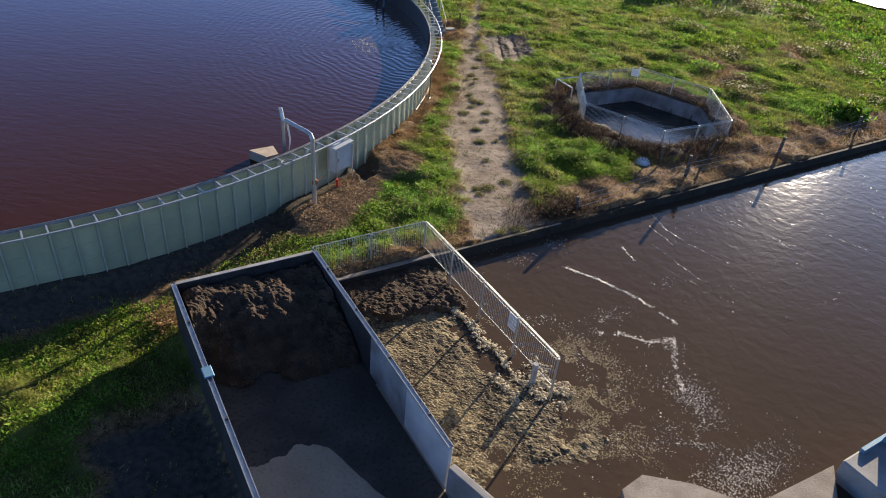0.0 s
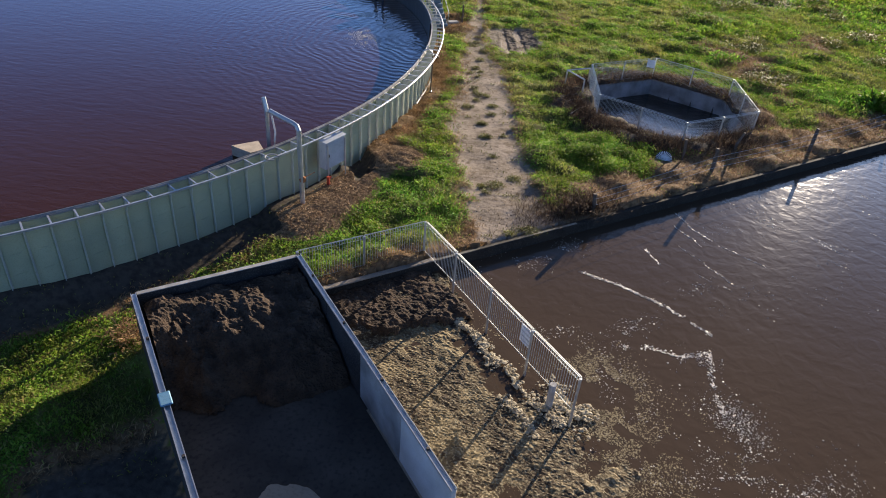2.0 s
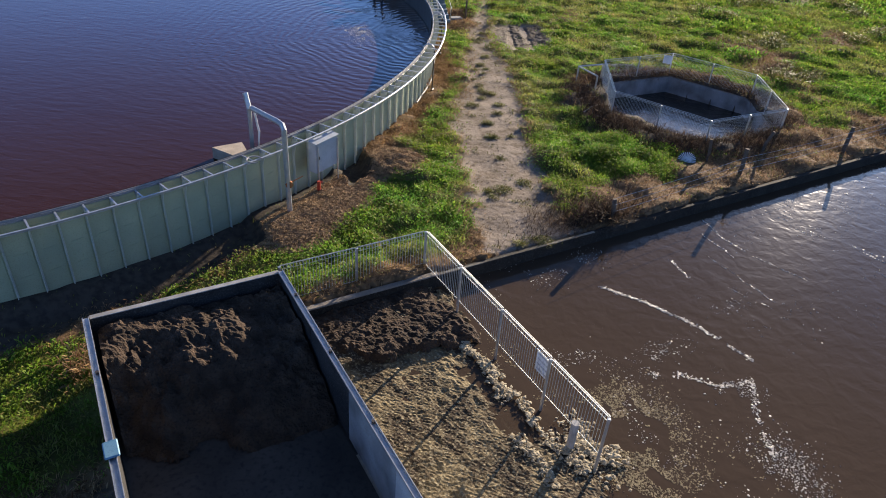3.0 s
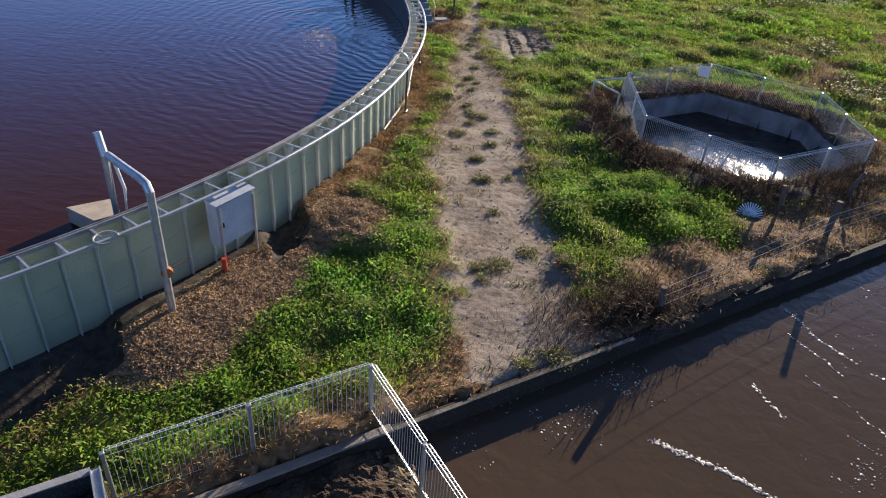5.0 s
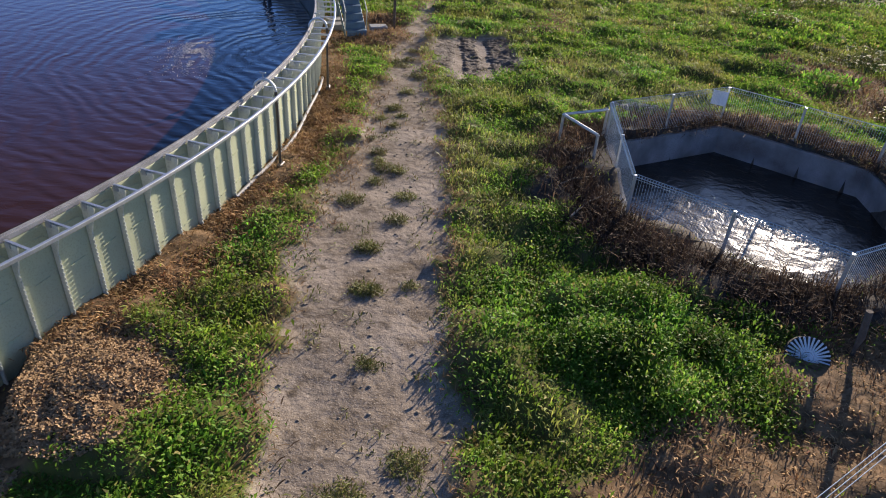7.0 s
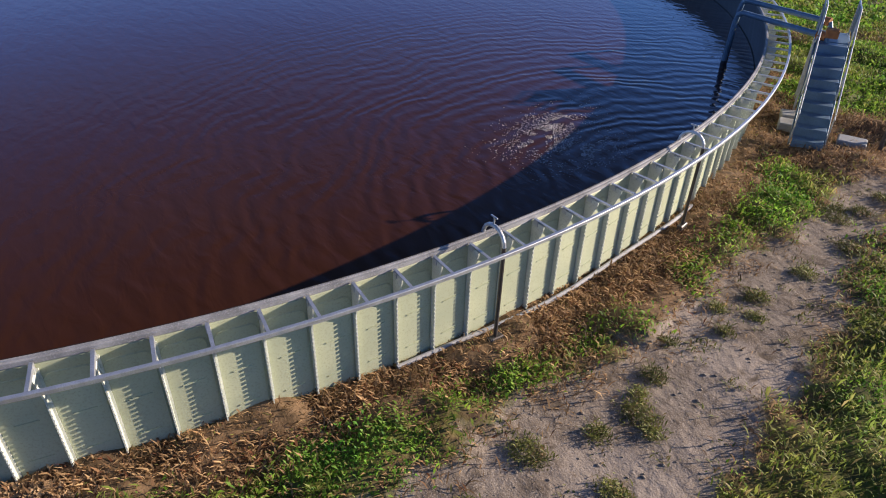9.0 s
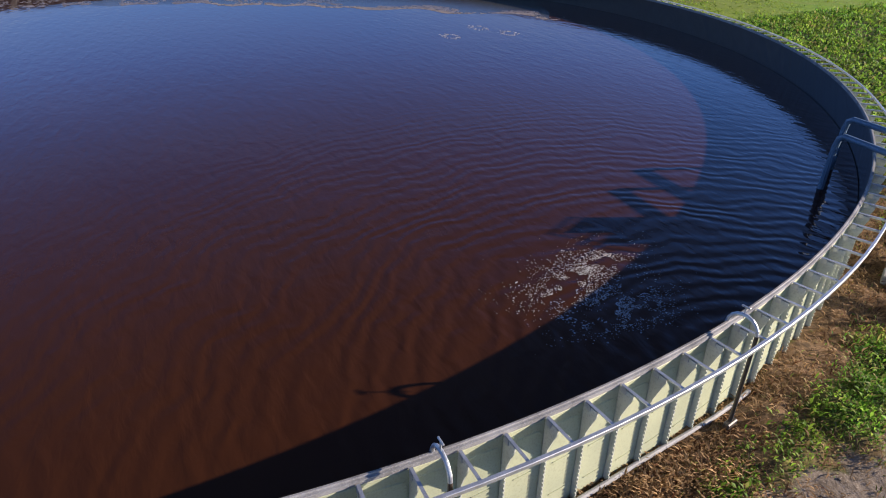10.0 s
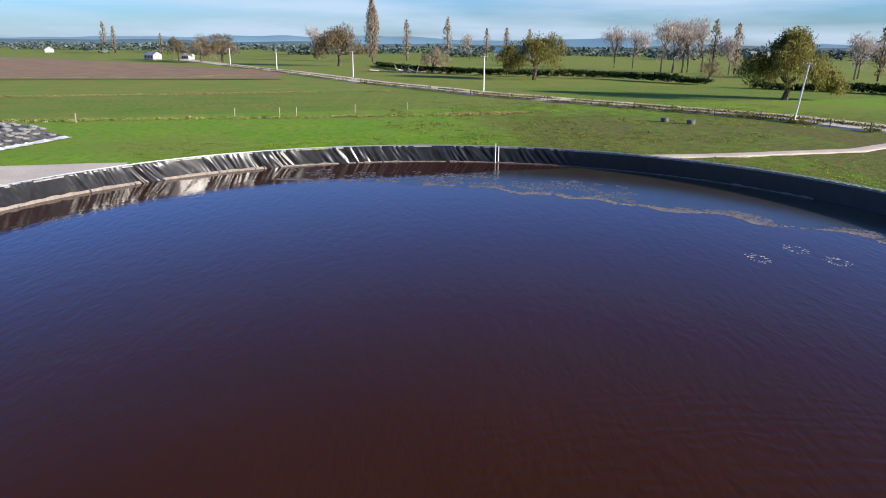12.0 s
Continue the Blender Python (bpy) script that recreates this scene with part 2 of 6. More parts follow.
def leafy(name, a, b, dead=None, rough=0.6, passing=0.25, shift=0.0):
    """Leaves: each island a shade of its own between two greens, some of them dead; light passes through a little."""
    m = bpy.data.materials.new(name)
    m.use_nodes = True
    nt = m.node_tree
    n, l = nt.nodes, nt.links
    p = n["Principled BSDF"]
    p.inputs["Roughness"].default_value = rough
    p.inputs["Specular IOR Level"].default_value = 0.25
    g = n.new("ShaderNodeNewGeometry")
    r = n.new("ShaderNodeValToRGB")
    e = r.color_ramp.elements
    e[0].color, e[1].color = (*a, 1), (*b, 1)
    e[1].position = 0.8
    if dead:
        k = r.color_ramp.elements.new(0.97)
        k.color = (*dead, 1)
    l.new(g.outputs["Random Per Island"], r.inputs["Fac"])
    big = n.new("ShaderNodeTexNoise")
    big.inputs["Scale"].default_value, big.inputs["Detail"].default_value = 1.3, 4
    l.new(g.outputs["Position"], big.inputs["Vector"])
    wide = n.new("ShaderNodeTexNoise")
    wide.inputs["Scale"].default_value, wide.inputs["Detail"].default_value = 0.33, 3
    l.new(g.outputs["Position"], wide.inputs["Vector"])
    hv = n.new("ShaderNodeHueSaturation")
    hue = n.new("ShaderNodeMapRange")
    hue.inputs["From Min"].default_value, hue.inputs["From Max"].default_value = 0.3, 0.7
    hue.inputs["To Min"].default_value, hue.inputs["To Max"].default_value = 0.5 - shift, 0.5 + shift * 0.6
    l.new(wide.outputs["Fac"], hue.inputs["Value"])
    l.new(hue.outputs["Result"], hv.inputs["Hue"])
    mr = n.new("ShaderNodeMapRange")
    mr.inputs["From Min"].default_value, mr.inputs["From Max"].default_value = 0.3, 0.7
    mr.inputs["To Min"].default_value, mr.inputs["To Max"].default_value = 0.5, 1.5
    l.new(big.outputs["Fac"], mr.inputs["Value"])
    l.new(mr.outputs["Result"], hv.inputs["Value"])
    l.new(r.outputs["Color"], hv.inputs["Color"])
    l.new(hv.outputs["Color"], p.inputs["Base Color"])
    t = n.new("ShaderNodeBsdfTranslucent")
    l.new(hv.outputs["Color"], t.inputs["Color"])
    mx = n.new("ShaderNodeMixShader")
    mx.inputs["Fac"].default_value = passing
    l.new(p.outputs[0], mx.inputs[1])
    l.new(t.outputs[0], mx.inputs[2])
    l.new(mx.outputs[0], n["Material Output"].inputs["Surface"])
    return m


M_LEAF = leafy("weed_leaf", (0.075, 0.195, 0.020), (0.21, 0.37, 0.042), (0.30, 0.26, 0.09), passing=0.55, shift=0.03)
M_STRAW = leafy("straw", (0.17, 0.095, 0.045), (0.42, 0.28, 0.14), (0.12, 0.045, 0.02), 0.9, 0.3)
M_BRUSH = leafy("dead_brush", (0.036, 0.024, 0.016), (0.095, 0.060, 0.038), (0.20, 0.13, 0.07), 0.9, 0.2)
M_WILLOW = leafy("willow_leaf", (0.12, 0.13, 0.035), (0.29, 0.27, 0.075), (0.40, 0.30, 0.10), passing=0.5)
M_TWIG = leafy("bare_twig", (0.33, 0.28, 0.25), (0.52, 0.46, 0.42), None, 0.9, 0.2)
M_POPLAR = leafy("autumn_poplar", (0.25, 0.20, 0.14), (0.44, 0.37, 0.27), None, 0.8, 0.35)
M_HEDGE = leafy("hedge_leaf", (0.02, 0.04, 0.012), (0.05, 0.075, 0.02), None, 0.7, 0.2)
M_GRASSBLADE = leafy("grass_blade", (0.125, 0.19, 0.028), (0.28, 0.335, 0.072), (0.32, 0.26, 0.10), passing=0.5, shift=0.03)
M_TUFT = leafy("dry_tuft", (0.080, 0.095, 0.022), (0.19, 0.20, 0.045), (0.20, 0.13, 0.06), passing=0.3)
M_DRYBLADE = leafy("pale_dry_blade", (0.24, 0.23, 0.075), (0.38, 0.34, 0.13), None, 0.9, 0.3)
M_FIELDBLADE = leafy("field_blade", (0.16, 0.30, 0.02), (0.29, 0.38, 0.04), None, passing=0.4)
M_TWIGGY = leafy("russet_leaf", (0.16, 0.13, 0.075), (0.30, 0.24, 0.14), None, 0.8, 0.35)
# far woods and land carry the distance haze in their blue tint
M_FARWOOD = leafy("haze_blue_leaf", (0.060, 0.095, 0.095), (0.12, 0.16, 0.15), None, 1.0, 0.0)
M_FARLAND = mat("haze_blue_land", (0.12, 0.19, 0.22), (0.09, 0.155, 0.185), 0.004, 1.0, bump=0)
M_RUBBER = mat("old_rubber", (0.16, 0.16, 0.16), (0.24, 0.24, 0.24), 4, 0.8, bump=0)
M_DRYFIELD = mat("dry_grass_strip", (0.24, 0.22, 0.08), (0.15, 0.19, 0.04), 0.6, 0.95, bump=0.5, fine=5)
M_BARK = mat("bark", (0.12, 0.095, 0.07), (0.07, 0.055, 0.042), 7, 0.95, bump=0.8, fine=40)
M_TYRE = mat("black_tarpaulin", (0.05, 0.05, 0.052), (0.14, 0.14, 0.14), 1.5, 0.5, bump=0.5, fine=5)
M_SOIL = mat("ploughed_soil", (0.34, 0.215, 0.115), (0.24, 0.165, 0.085), 0.12, 0.95, bump=0.6, fine=1.5)
M_APRON = mat("pale_concrete_apron", (0.72, 0.63, 0.50), (0.60, 0.53, 0.43), 0.4, 0.9, bump=0.2, fine=8)
# haze over the hills is put into this colour
M_HILL = mat("haze_blue_hills", (0.20, 0.35, 0.44), (0.17, 0.31, 0.41), 0.002, 1.0, bump=0)
M_ROOF = mat("grey_roof", (0.35, 0.36, 0.38), (0.28, 0.29, 0.31), 0.5, 0.6, bump=0)
M_PAINT = mat("white_weatherboard", (0.55, 0.54, 0.51), (0.45, 0.44, 0.42), 0.6, 0.7, bump=0)


def clean(bm, name):
    me = bpy.data.meshes.new(name)
    bm.normal_update()
    bm.to_mesh(me)
    bm.free()
    return me


def part(name, bm, material, parent=None, label="", smooth=False):
    """Links a bmesh as one mesh object under a thing or a part."""
    me = clean(bm, name) if isinstance(bm, bmesh.types.BMesh) else bm
    if material and not me.materials:
        me.materials.append(material)
    if smooth:
        me.polygons.foreach_set("use_smooth", [True] * len(me.polygons))
    ob = new(name, me)
    ob.parent = parent
    if label:
        ob["label"] = label
    return ob


def thing(name, m, label, category, group="", kind=""):
    ob = new(name)
    ob.matrix_world = m
    return tagged(ob, label, category, group, kind)


def box(bm, size, at=(0, 0, 0), turn=None, bevel=0.0):
    """A box of that size, centred at a place, with edges eased."""
    t = Matrix.Translation(at) @ (turn or Matrix()) @ Matrix.Diagonal((*size, 1))
    r = bmesh.ops.create_cube(bm, size=1.0, matrix=t)
    if bevel:
        ed = list({e for v in r["verts"] for e in v.link_edges})
        bmesh.ops.bevel(bm, geom=ed, offset=bevel, segments=1, affect="EDGES")
    return bm


def tube(bm, pts, r, sides=8, r2=None):
    """A round bar along points."""
    pts = [Vector(p) for p in pts]
    rings = []
    for i, p in enumerate(pts):
        d = ((pts[min(i + 1, len(pts) - 1)] - p).normalized() + (p - pts[max(i - 1, 0)]).normalized()).normalized()
        q = d.to_track_quat("Z", "Y")
        w = r if r2 is None else r + (r2 - r) * i / (len(pts) - 1)
        rings.append([bm.verts.new(p + q @ Vector((w * math.cos(2 * math.pi * k / sides), w * math.sin(2 * math.pi * k / sides), 0))) for k in range(sides)])
    for a, b in zip(rings, rings[1:]):
        for k in range(sides):
            bm.faces.new((a[k], a[(k + 1) % sides], b[(k + 1) % sides], b[k]))
    bm.faces.new(rings[0][::-1])
    bm.faces.new(rings[-1])
    return bm


# plan: the yard's own axes, u along the pond's kerb and v away from the tank
U, V, O = Vector((0.7827, 0.6224, 0)), Vector((0.6224, -0.7827, 0)), Vector((-3.22, 13.68, 0))
CX, CY, R_IN, R_OUT, N_PANEL = -29.6, 31.8, 26.8, 27.45, 244
RIM, WATER, SLURRY = 2.0, 0.75, -0.35
HEX = (9.83, 33.32, 4.6)


def at_yard(u, v, z=0.0):
    return O + U * u + V * v + Vector((0, 0, z))


def to_yard(x, y):
    d = Vector((x, y, 0)) - O
    return d.dot(U), d.dot(V)


def turn_u():
    """A turn that lays x along the kerb and y back towards the tank."""
    return Matrix.Rotation(math.atan2(U.y, U.x), 4, "Z")


def trench(x, y):
    """How deep the ground is dug out along the foot of the tank, next to the spoil."""
    r = math.hypot(x - CX, y - CY) - R_IN
    if not -0.6 < r < 3 or y > 26:
        return 0.0
    u, v = to_yard(x, y)
    w = 0.15 * noise.noise(Vector((x * 1.7, y * 1.7, 2)))
    soft = lambda k: max(0.0, min(1.0, k))
    a = soft((0.8 + w - u) / 0.25) * soft((1.95 + w - max(0, -u - 1) * 0.12 - r) / 0.35) * soft((u + 9) / 3)
    b = soft((u - 4.3 + w) / 0.35) * soft((5.45 + w - 0.316 * (v + 6.35) - u) / 0.3) * soft((1.6 + w - r) / 0.3)
    c = soft((0.85 + w - 0.08 * max(0, u - 2) - r) / 0.3) * soft((5.0 - u) / 0.5)
    return 0.42 * max(a, b, 0.55 * c)


def level(x, y):
    """The ground's height."""
    near = max(0.0, 1 - max(0, math.hypot(x, y - 25) - 40) / 40)
    z = (0.0015 * x - 0.0067 * (y - 25)) * near
    z += 0.05 * noise.noise(Vector((x * 0.35, y * 0.35, 0))) + 0.03 * noise.noise(Vector((x * 1.1, y * 1.1, 3)))
    d = math.hypot(x, y)
    if -25 < x < 12 and -12 < y < 30:
        z -= 0.6 * max(0.0, min(1, (1.0 - to_yard(x, y)[0]) / 4.5, (math.hypot(x - CX, y - CY) - R_IN - 0.3), (x + 25) / 6, (y + 12) / 6))
        z -= trench(x, y)
    if d > 120:
        z += min(1.2, (d - 120) / 200) * noise.noise(Vector((x * 0.01, y * 0.01, 7)))
    return z


TRACK = [(18.0, 2.95, 1.4), (20.5, 2.65, 1.65), (23.4, 1.64, 1.5), (27, 1.05, 1.5), (32, 0.45, 1.4), (37, -0.35, 1.15), (42, -1.2, 0.55), (50, -1.9, 0.35), (62, -2.4, 0.3)]
MOUNDS = [(-4.55, 17.7, 1.15, 0.14), (-4.1, 18.9, 1.15, 0.16), (-3.75, 20.2, 1.1, 0.14), (-3.4, 21.4, 0.9, 0.12), (-2.5, 23.4, 1.25, 0.26)]


def fbm(x, y, s, k=0.0):
    return noise.fractal(Vector((x * s, y * s, k)), 1.0, 2.0, 3)


def cover(x, y):
    """How bare, how dry and how lush the ground is at a place, each 0 to 1; dry above 1 darkens it for soil and shade.
    """
    bare = dry = 0.0
    if 14 < y < 62:
        for (y0, c0, h0), (y1, c1, h1) in zip(TRACK, TRACK[1:]):
            if y0 <= y <= y1:
                f = (y - y0) / (y1 - y0)
                c, h = c0 + (c1 - c0) * f, h0 + (h1 - h0) * f
                e = (h - abs(x - c)) + 0.45 * fbm(x, y, 0.55, 2) + 0.4 * fbm(x, y, 1.9, 4)
                bare = max(bare, min(1, max(0, e / 0.35 + 0.5)))
                if -0.9 < e < 0:
                    dry = max(dry, 0.75 * (1 + e / 0.9) + 0.25 * fbm(x, y, 1.3, 6))
    r = math.hypot(x - CX, y - CY) - R_IN
    if 0 < r < 4:
        w = 1.5 + 0.7 * fbm(x, y, 0.7, 5)
        if y < 24:
            w += 0.8
        dry = max(dry, min(1, max(0, (w - r) / 0.5)))
    hx = math.hypot(x - HEX[0], y - HEX[1])
    if hx < 8:
        dry = max(dry, min(1, max(0, (5.7 + 0.9 * fbm(x, y, 0.5, 9) - hx) / 0.6)))
    u, v = to_yard(x, y)
    if v < 0.2 and u > 5.5:
        w = 1.6 + 1.2 * fbm(x, y, 0.35, 11) + (1.6 if 12 < u else 0)
        dry = max(dry, min(1, max(0, (w + v) / 0.6)))
    if v < 0.2 and -1 < u < 6:
        dry = max(dry, min(1, max(0, (0.9 + 0.5 * fbm(x, y, 0.8, 13) + v) / 0.4)))
    # soil darkened for the tank's shade, out to about its shadow's edge
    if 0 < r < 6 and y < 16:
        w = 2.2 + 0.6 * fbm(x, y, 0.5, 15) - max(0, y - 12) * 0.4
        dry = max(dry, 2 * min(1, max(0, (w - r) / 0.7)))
    for mx, my, mr, mh in MOUNDS:
        d = math.hypot(x - mx, y - my) / mr
        k = min(1, max(0, (1.2 - d) / 0.25))
        bare, dry = bare * (1 - k), max(dry, k)
    # the dug hollows (soil and shade in one dark), the pit's brink, and the soil round the stair
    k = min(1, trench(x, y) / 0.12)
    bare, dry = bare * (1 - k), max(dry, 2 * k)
    # the brink's near side is darkened wider, painting its back-lit bank
    if hx < 6.5:
        dry = max(dry, 2 * min(1, max(0, ((5.9 if y < HEX[1] + 1 and x < 12 else 4.9) + 0.5 * fbm(x, y, 0.9, 19) - hx) / 0.3)))
    h = math.hypot(x + 3.6, y - 45.0)
    dry = max(dry, min(1, max(0, (3.0 + fbm(x, y, 0.7, 20) - h) / 0.6)))
    h = math.hypot((x - 1.4) / 1.8, (y - 43.3) / 3.5) - 0.3 * fbm(x, y, 0.9, 45)
    bare = max(bare, min(1, max(0, (1.1 - h) / 0.3)))
    lush = min(1, max(0, 0.5 + 0.9 * fbm(x, y, 0.28, 21) + 0.75 * fbm(x, y, 1.1, 22)))
    if -9 < x < 12 and y < 31:
        lush = min(1, lush + 0.22)
    # ground darkened where the bunker wall's shadow falls
    if u < -4.5 and v > 2:
        w = 3.6 + 1.0 * fbm(x, y, 0.4, 16) + 0.12 * (v - 6)
        dry = max(dry, 2 * min(1, max(0, (u + 4.5 + w) / 0.8)) * min(1, (v - 2) / 2))
    dry = max(dry, min(1, max(0, 1.8 * fbm(x, y, 0.16, 31) - 0.25)))
    return bare, dry, lush


def mound(x, y):
    z = 0.0
    for mx, my, mr, mh in MOUNDS:
        d = math.hypot(x - mx, y - my) / mr
        if d < 1:
            z = max(z, mh * (1 - d * d) * (0.85 + 0.3 * fbm(x, y, 1.3, 41)))
    q = math.hypot(x - HEX[0], y - HEX[1])
    if q < 6.6:
        z += 0.22 * max(0.0, min(1, (6.3 + 0.5 * fbm(x, y, 0.7, 44) - q) / 1.0))
    h = math.hypot((x - 1.4) / 1.7, (y - 43.3) / 3.4)
    if h < 1:
        z -= 0.2 * (1 - h * h)
    return z


PIT = [(9.98, 28.52), (13.75, 31.15), (13.5, 35.8), (9.65, 38.1), (5.92, 35.5), (6.15, 30.85)]


def in_pit(x, y):
    """Whether a place lies within the pit's walls."""
    if math.hypot(x - HEX[0], y - HEX[1]) > 5:
        return False
    for k in range(6):
        (ax, ay), (bx, by) = PIT[k], PIT[(k + 1) % 6]
        if ((bx - ax) * (y - ay) - (by - ay) * (x - ax)) / math.hypot(bx - ax, by - ay) < 0.2:
            return False
    return True


def hummock(x, y):
    """Low swellings that the weeds follow."""
    lee = math.hypot(x - CX, y - CY) - R_IN - 3.5 if y < 22 else 1.0
    return max(0.0, 0.3 * fbm(x, y, 0.6, 71) + 0.06) * max(0.0, min(1, lee)) * max(0.0, min(1, (y - 4) / 3, (60 - y) / 5, (25 - x) / 4))


def ground_sheet():
    def axis(lo, hi, step, far):
        a = list(np.arange(lo, hi + 1e-6, step))
        g, p = step, hi
        while p < far:
            g *= 1.22
            p += g
            a.append(p)
        g, p = step, lo
        while p > -far:
            g *= 1.22
            p -= g
            a.insert(0, p)
        return a
    xs, ys = axis(-13, 26, 0.22, 4200), axis(6, 62, 0.22, 4200)
    verts, faces, tint = [], [], []
    for y in ys:
        for x in xs:
            z = level(x, y)
            b = d = 0.0
            g = 0.0
            if -18 < x < 30 and 0 < y < 66:
                b, d, g = cover(x, y)
                z += mound(x, y) + (0.06 * g * (1 - b)) + hummock(x, y) * (1 - b)
            elif x < -40:
                g = 1.0
                if -125 < x and 28 < y < 130:
                    d = max(0, min(0.42, 0.34 + 0.14 * fbm(x, y, 0.1, 3))) * min(1, (x + 125) / 25, (y - 28) / 15, (130 - y) / 10)
            else:
                g = 0.5
            u, v = to_yard(x, y)
            if v > 0.0 and (0.0 if v < 15.5 else -0.9) < u < 70 and v < 60:
                z = -1.6
            if -4.4 < u < 0.2 and 0 < v < 20:
                z = -0.12
            if in_pit(x, y):
                z = -2.2
            if math.hypot(x - CX, y - CY) < R_IN - 0.5:
                z = -0.3
            verts.append((x, y, z))
            tint.extend((b, d, g, 1.0 if x < -30 else 0.0))
    w = len(xs)
    for j in range(len(ys) - 1):
        for i in range(w - 1):
            k = j * w + i
            faces.append((k, k + 1, k + w + 1, k + w))
    me = bpy.data.meshes.new("ground")
    me.from_pydata(verts, [], faces)
    me.polygons.foreach_set("use_smooth", [True] * len(faces))
    at = me.color_attributes.new("cover", "FLOAT_COLOR", "POINT")
    at.data.foreach_set("color", tint)
    return me


def ground_material():
    """Soil, clay track, straw and short green growth, mixed by the cover that the sheet carries."""
    m = bpy.data.materials.new("pasture_ground")
    m.use_nodes = True
    nt = m.node_tree
    n, l = nt.nodes, nt.links
    b = n["Principled BSDF"]
    b.inputs["Roughness"].default_value = 0.95
    b.inputs["Specular IOR Level"].default_value = 0.15
    pos = n.new("ShaderNodeNewGeometry").outputs["Position"]
    att = n.new("ShaderNodeAttribute")
    att.attribute_name = "cover"
    sep = n.new("ShaderNodeSeparateColor")
    l.new(att.outputs["Color"], sep.inputs["Color"])

    def nz(scale, detail=5, dist=0.0):
        t = n.new("ShaderNodeTexNoise")
        t.inputs["Scale"].default_value, t.inputs["Detail"].default_value, t.inputs["Distortion"].default_value = scale, detail, dist
        l.new(pos, t.inputs["Vector"])
        return t.outputs["Fac"]

    def rng(v, lo, hi):
        r = n.new("ShaderNodeMapRange")
        r.inputs["From Min"].default_value, r.inputs["From Max"].default_value = lo, hi
        l.new(v, r.inputs["Value"])
        return r.outputs["Result"]

    def mixc(f, a, c):
        x = n.new("ShaderNodeMix")
        x.data_type = "RGBA"
        l.new(f, x.inputs["Factor"])
        for s, v in (("A", a), ("B", c)):
            if isinstance(v, tuple):
                x.inputs[s].default_value = (*v, 1)
            else:
                l.new(v, x.inputs[s])
        return x.outputs["Result"]

    def add(a, c, k):
        x = n.new("ShaderNodeMath")
        x.operation = "MULTIPLY_ADD"
        l.new(c, x.inputs[0])
        x.inputs[1].default_value = k
        l.new(a, x.inputs[2])
        return x.outputs[0]
    n0, n1, n2, n3, n4, n5 = nz(0.45), nz(1.2), nz(5.0), nz(30.0), nz(0.12), nz(0.035)
    clay = mixc(rng(n1, 0.35, 0.7), (0.27, 0.22, 0.168), (0.19, 0.15, 0.112))
    clay = mixc(rng(n2, 0.5, 0.7), clay, (0.12, 0.092, 0.065))
    clay = mixc(rng(n0, 0.48, 0.6), clay, (0.32, 0.265, 0.21))
    clay = mixc(rng(n1, 0.56, 0.66), clay, (0.15, 0.115, 0.08))
    clay = mixc(rng(n3, 0.6, 0.75), clay, (0.36, 0.31, 0.25))
    n6 = nz(55.0, 4)
    clay = mixc(rng(n6, 0.55, 0.68), clay, (0.14, 0.108, 0.08))
    clay = mixc(rng(n6, 0.42, 0.32), clay, (0.43, 0.37, 0.30))
    clay = mixc(rng(nz(2.6, 8, 0.6), 0.58, 0.70), clay, (0.13, 0.10, 0.07))
    straw = mixc(rng(n2, 0.4, 0.65), (0.22, 0.14, 0.075), (0.085, 0.056, 0.03))
    near = mixc(rng(n2, 0.35, 0.7), (0.095, 0.125, 0.018), (0.12, 0.105, 0.035))
    near = mixc(rng(n1, 0.45, 0.65), near, (0.06, 0.06, 0.02))
    # paddocks: the fence lines run along one bearing, and so do the mowing streaks
    mp = n.new("ShaderNodeMapping")
    mp.vector_type = "POINT"
    mp.inputs["Rotation"].default_value = (0, 0, radians(-19.6))
    l.new(pos, mp.inputs["Vector"])
    xyz = n.new("ShaderNodeSeparateXYZ")
    l.new(mp.outputs["Vector"], xyz.inputs["Vector"])
    sq = n.new("ShaderNodeMapping")
    sq.inputs["Scale"].default_value = (0.45, 0.018, 1)
    l.new(mp.outputs["Vector"], sq.inputs["Vector"])
    streak = n.new("ShaderNodeTexNoise")
    streak.inputs["Scale"].default_value, streak.inputs["Detail"].default_value = 1.0, 5
    l.new(sq.outputs["Vector"], streak.inputs["Vector"])
    across = add(xyz.outputs["X"], n0, 3.0)
    vivid = mixc(rng(n4, 0.35, 0.65), (0.155, 0.335, 0.012), (0.235, 0.35, 0.02))
    vivid = mixc(rng(n1, 0.46, 0.62), vivid, (0.12, 0.27, 0.014))
    vivid = mixc(rng(n0, 0.5, 0.66), vivid, (0.21, 0.30, 0.035))
    olive = mixc(rng(n4, 0.35, 0.65), (0.135, 0.255, 0.016), (0.215, 0.255, 0.032))
    olive = mixc(rng(streak.outputs["Fac"], 0.5, 0.66), olive, (0.27, 0.235, 0.065))
    olive = mixc(rng(n1, 0.48, 0.66), olive, (0.10, 0.17, 0.024))
    far = mixc(rng(across, -92.0, -95.0), vivid, olive)
    far = mixc(rng(across, -139.0, -142.0), far, mixc(rng(n4, 0.4, 0.6), (0.17, 0.26, 0.03), (0.25, 0.245, 0.05)))
    far = mixc(rng(n5, 0.5, 0.72), far, (0.22, 0.25, 0.045))
    far = mixc(rng(n2, 0.55, 0.75), far, (0.14, 0.20, 0.03))
    far = mixc(rng(add(sep.outputs["Green"], n0, 0.6), 0.42, 0.64), far, mixc(rng(n1, 0.42, 0.58), (0.085, 0.145, 0.014), (0.20, 0.175, 0.036)))
    col = mixc(att.outputs["Alpha"], near, far)
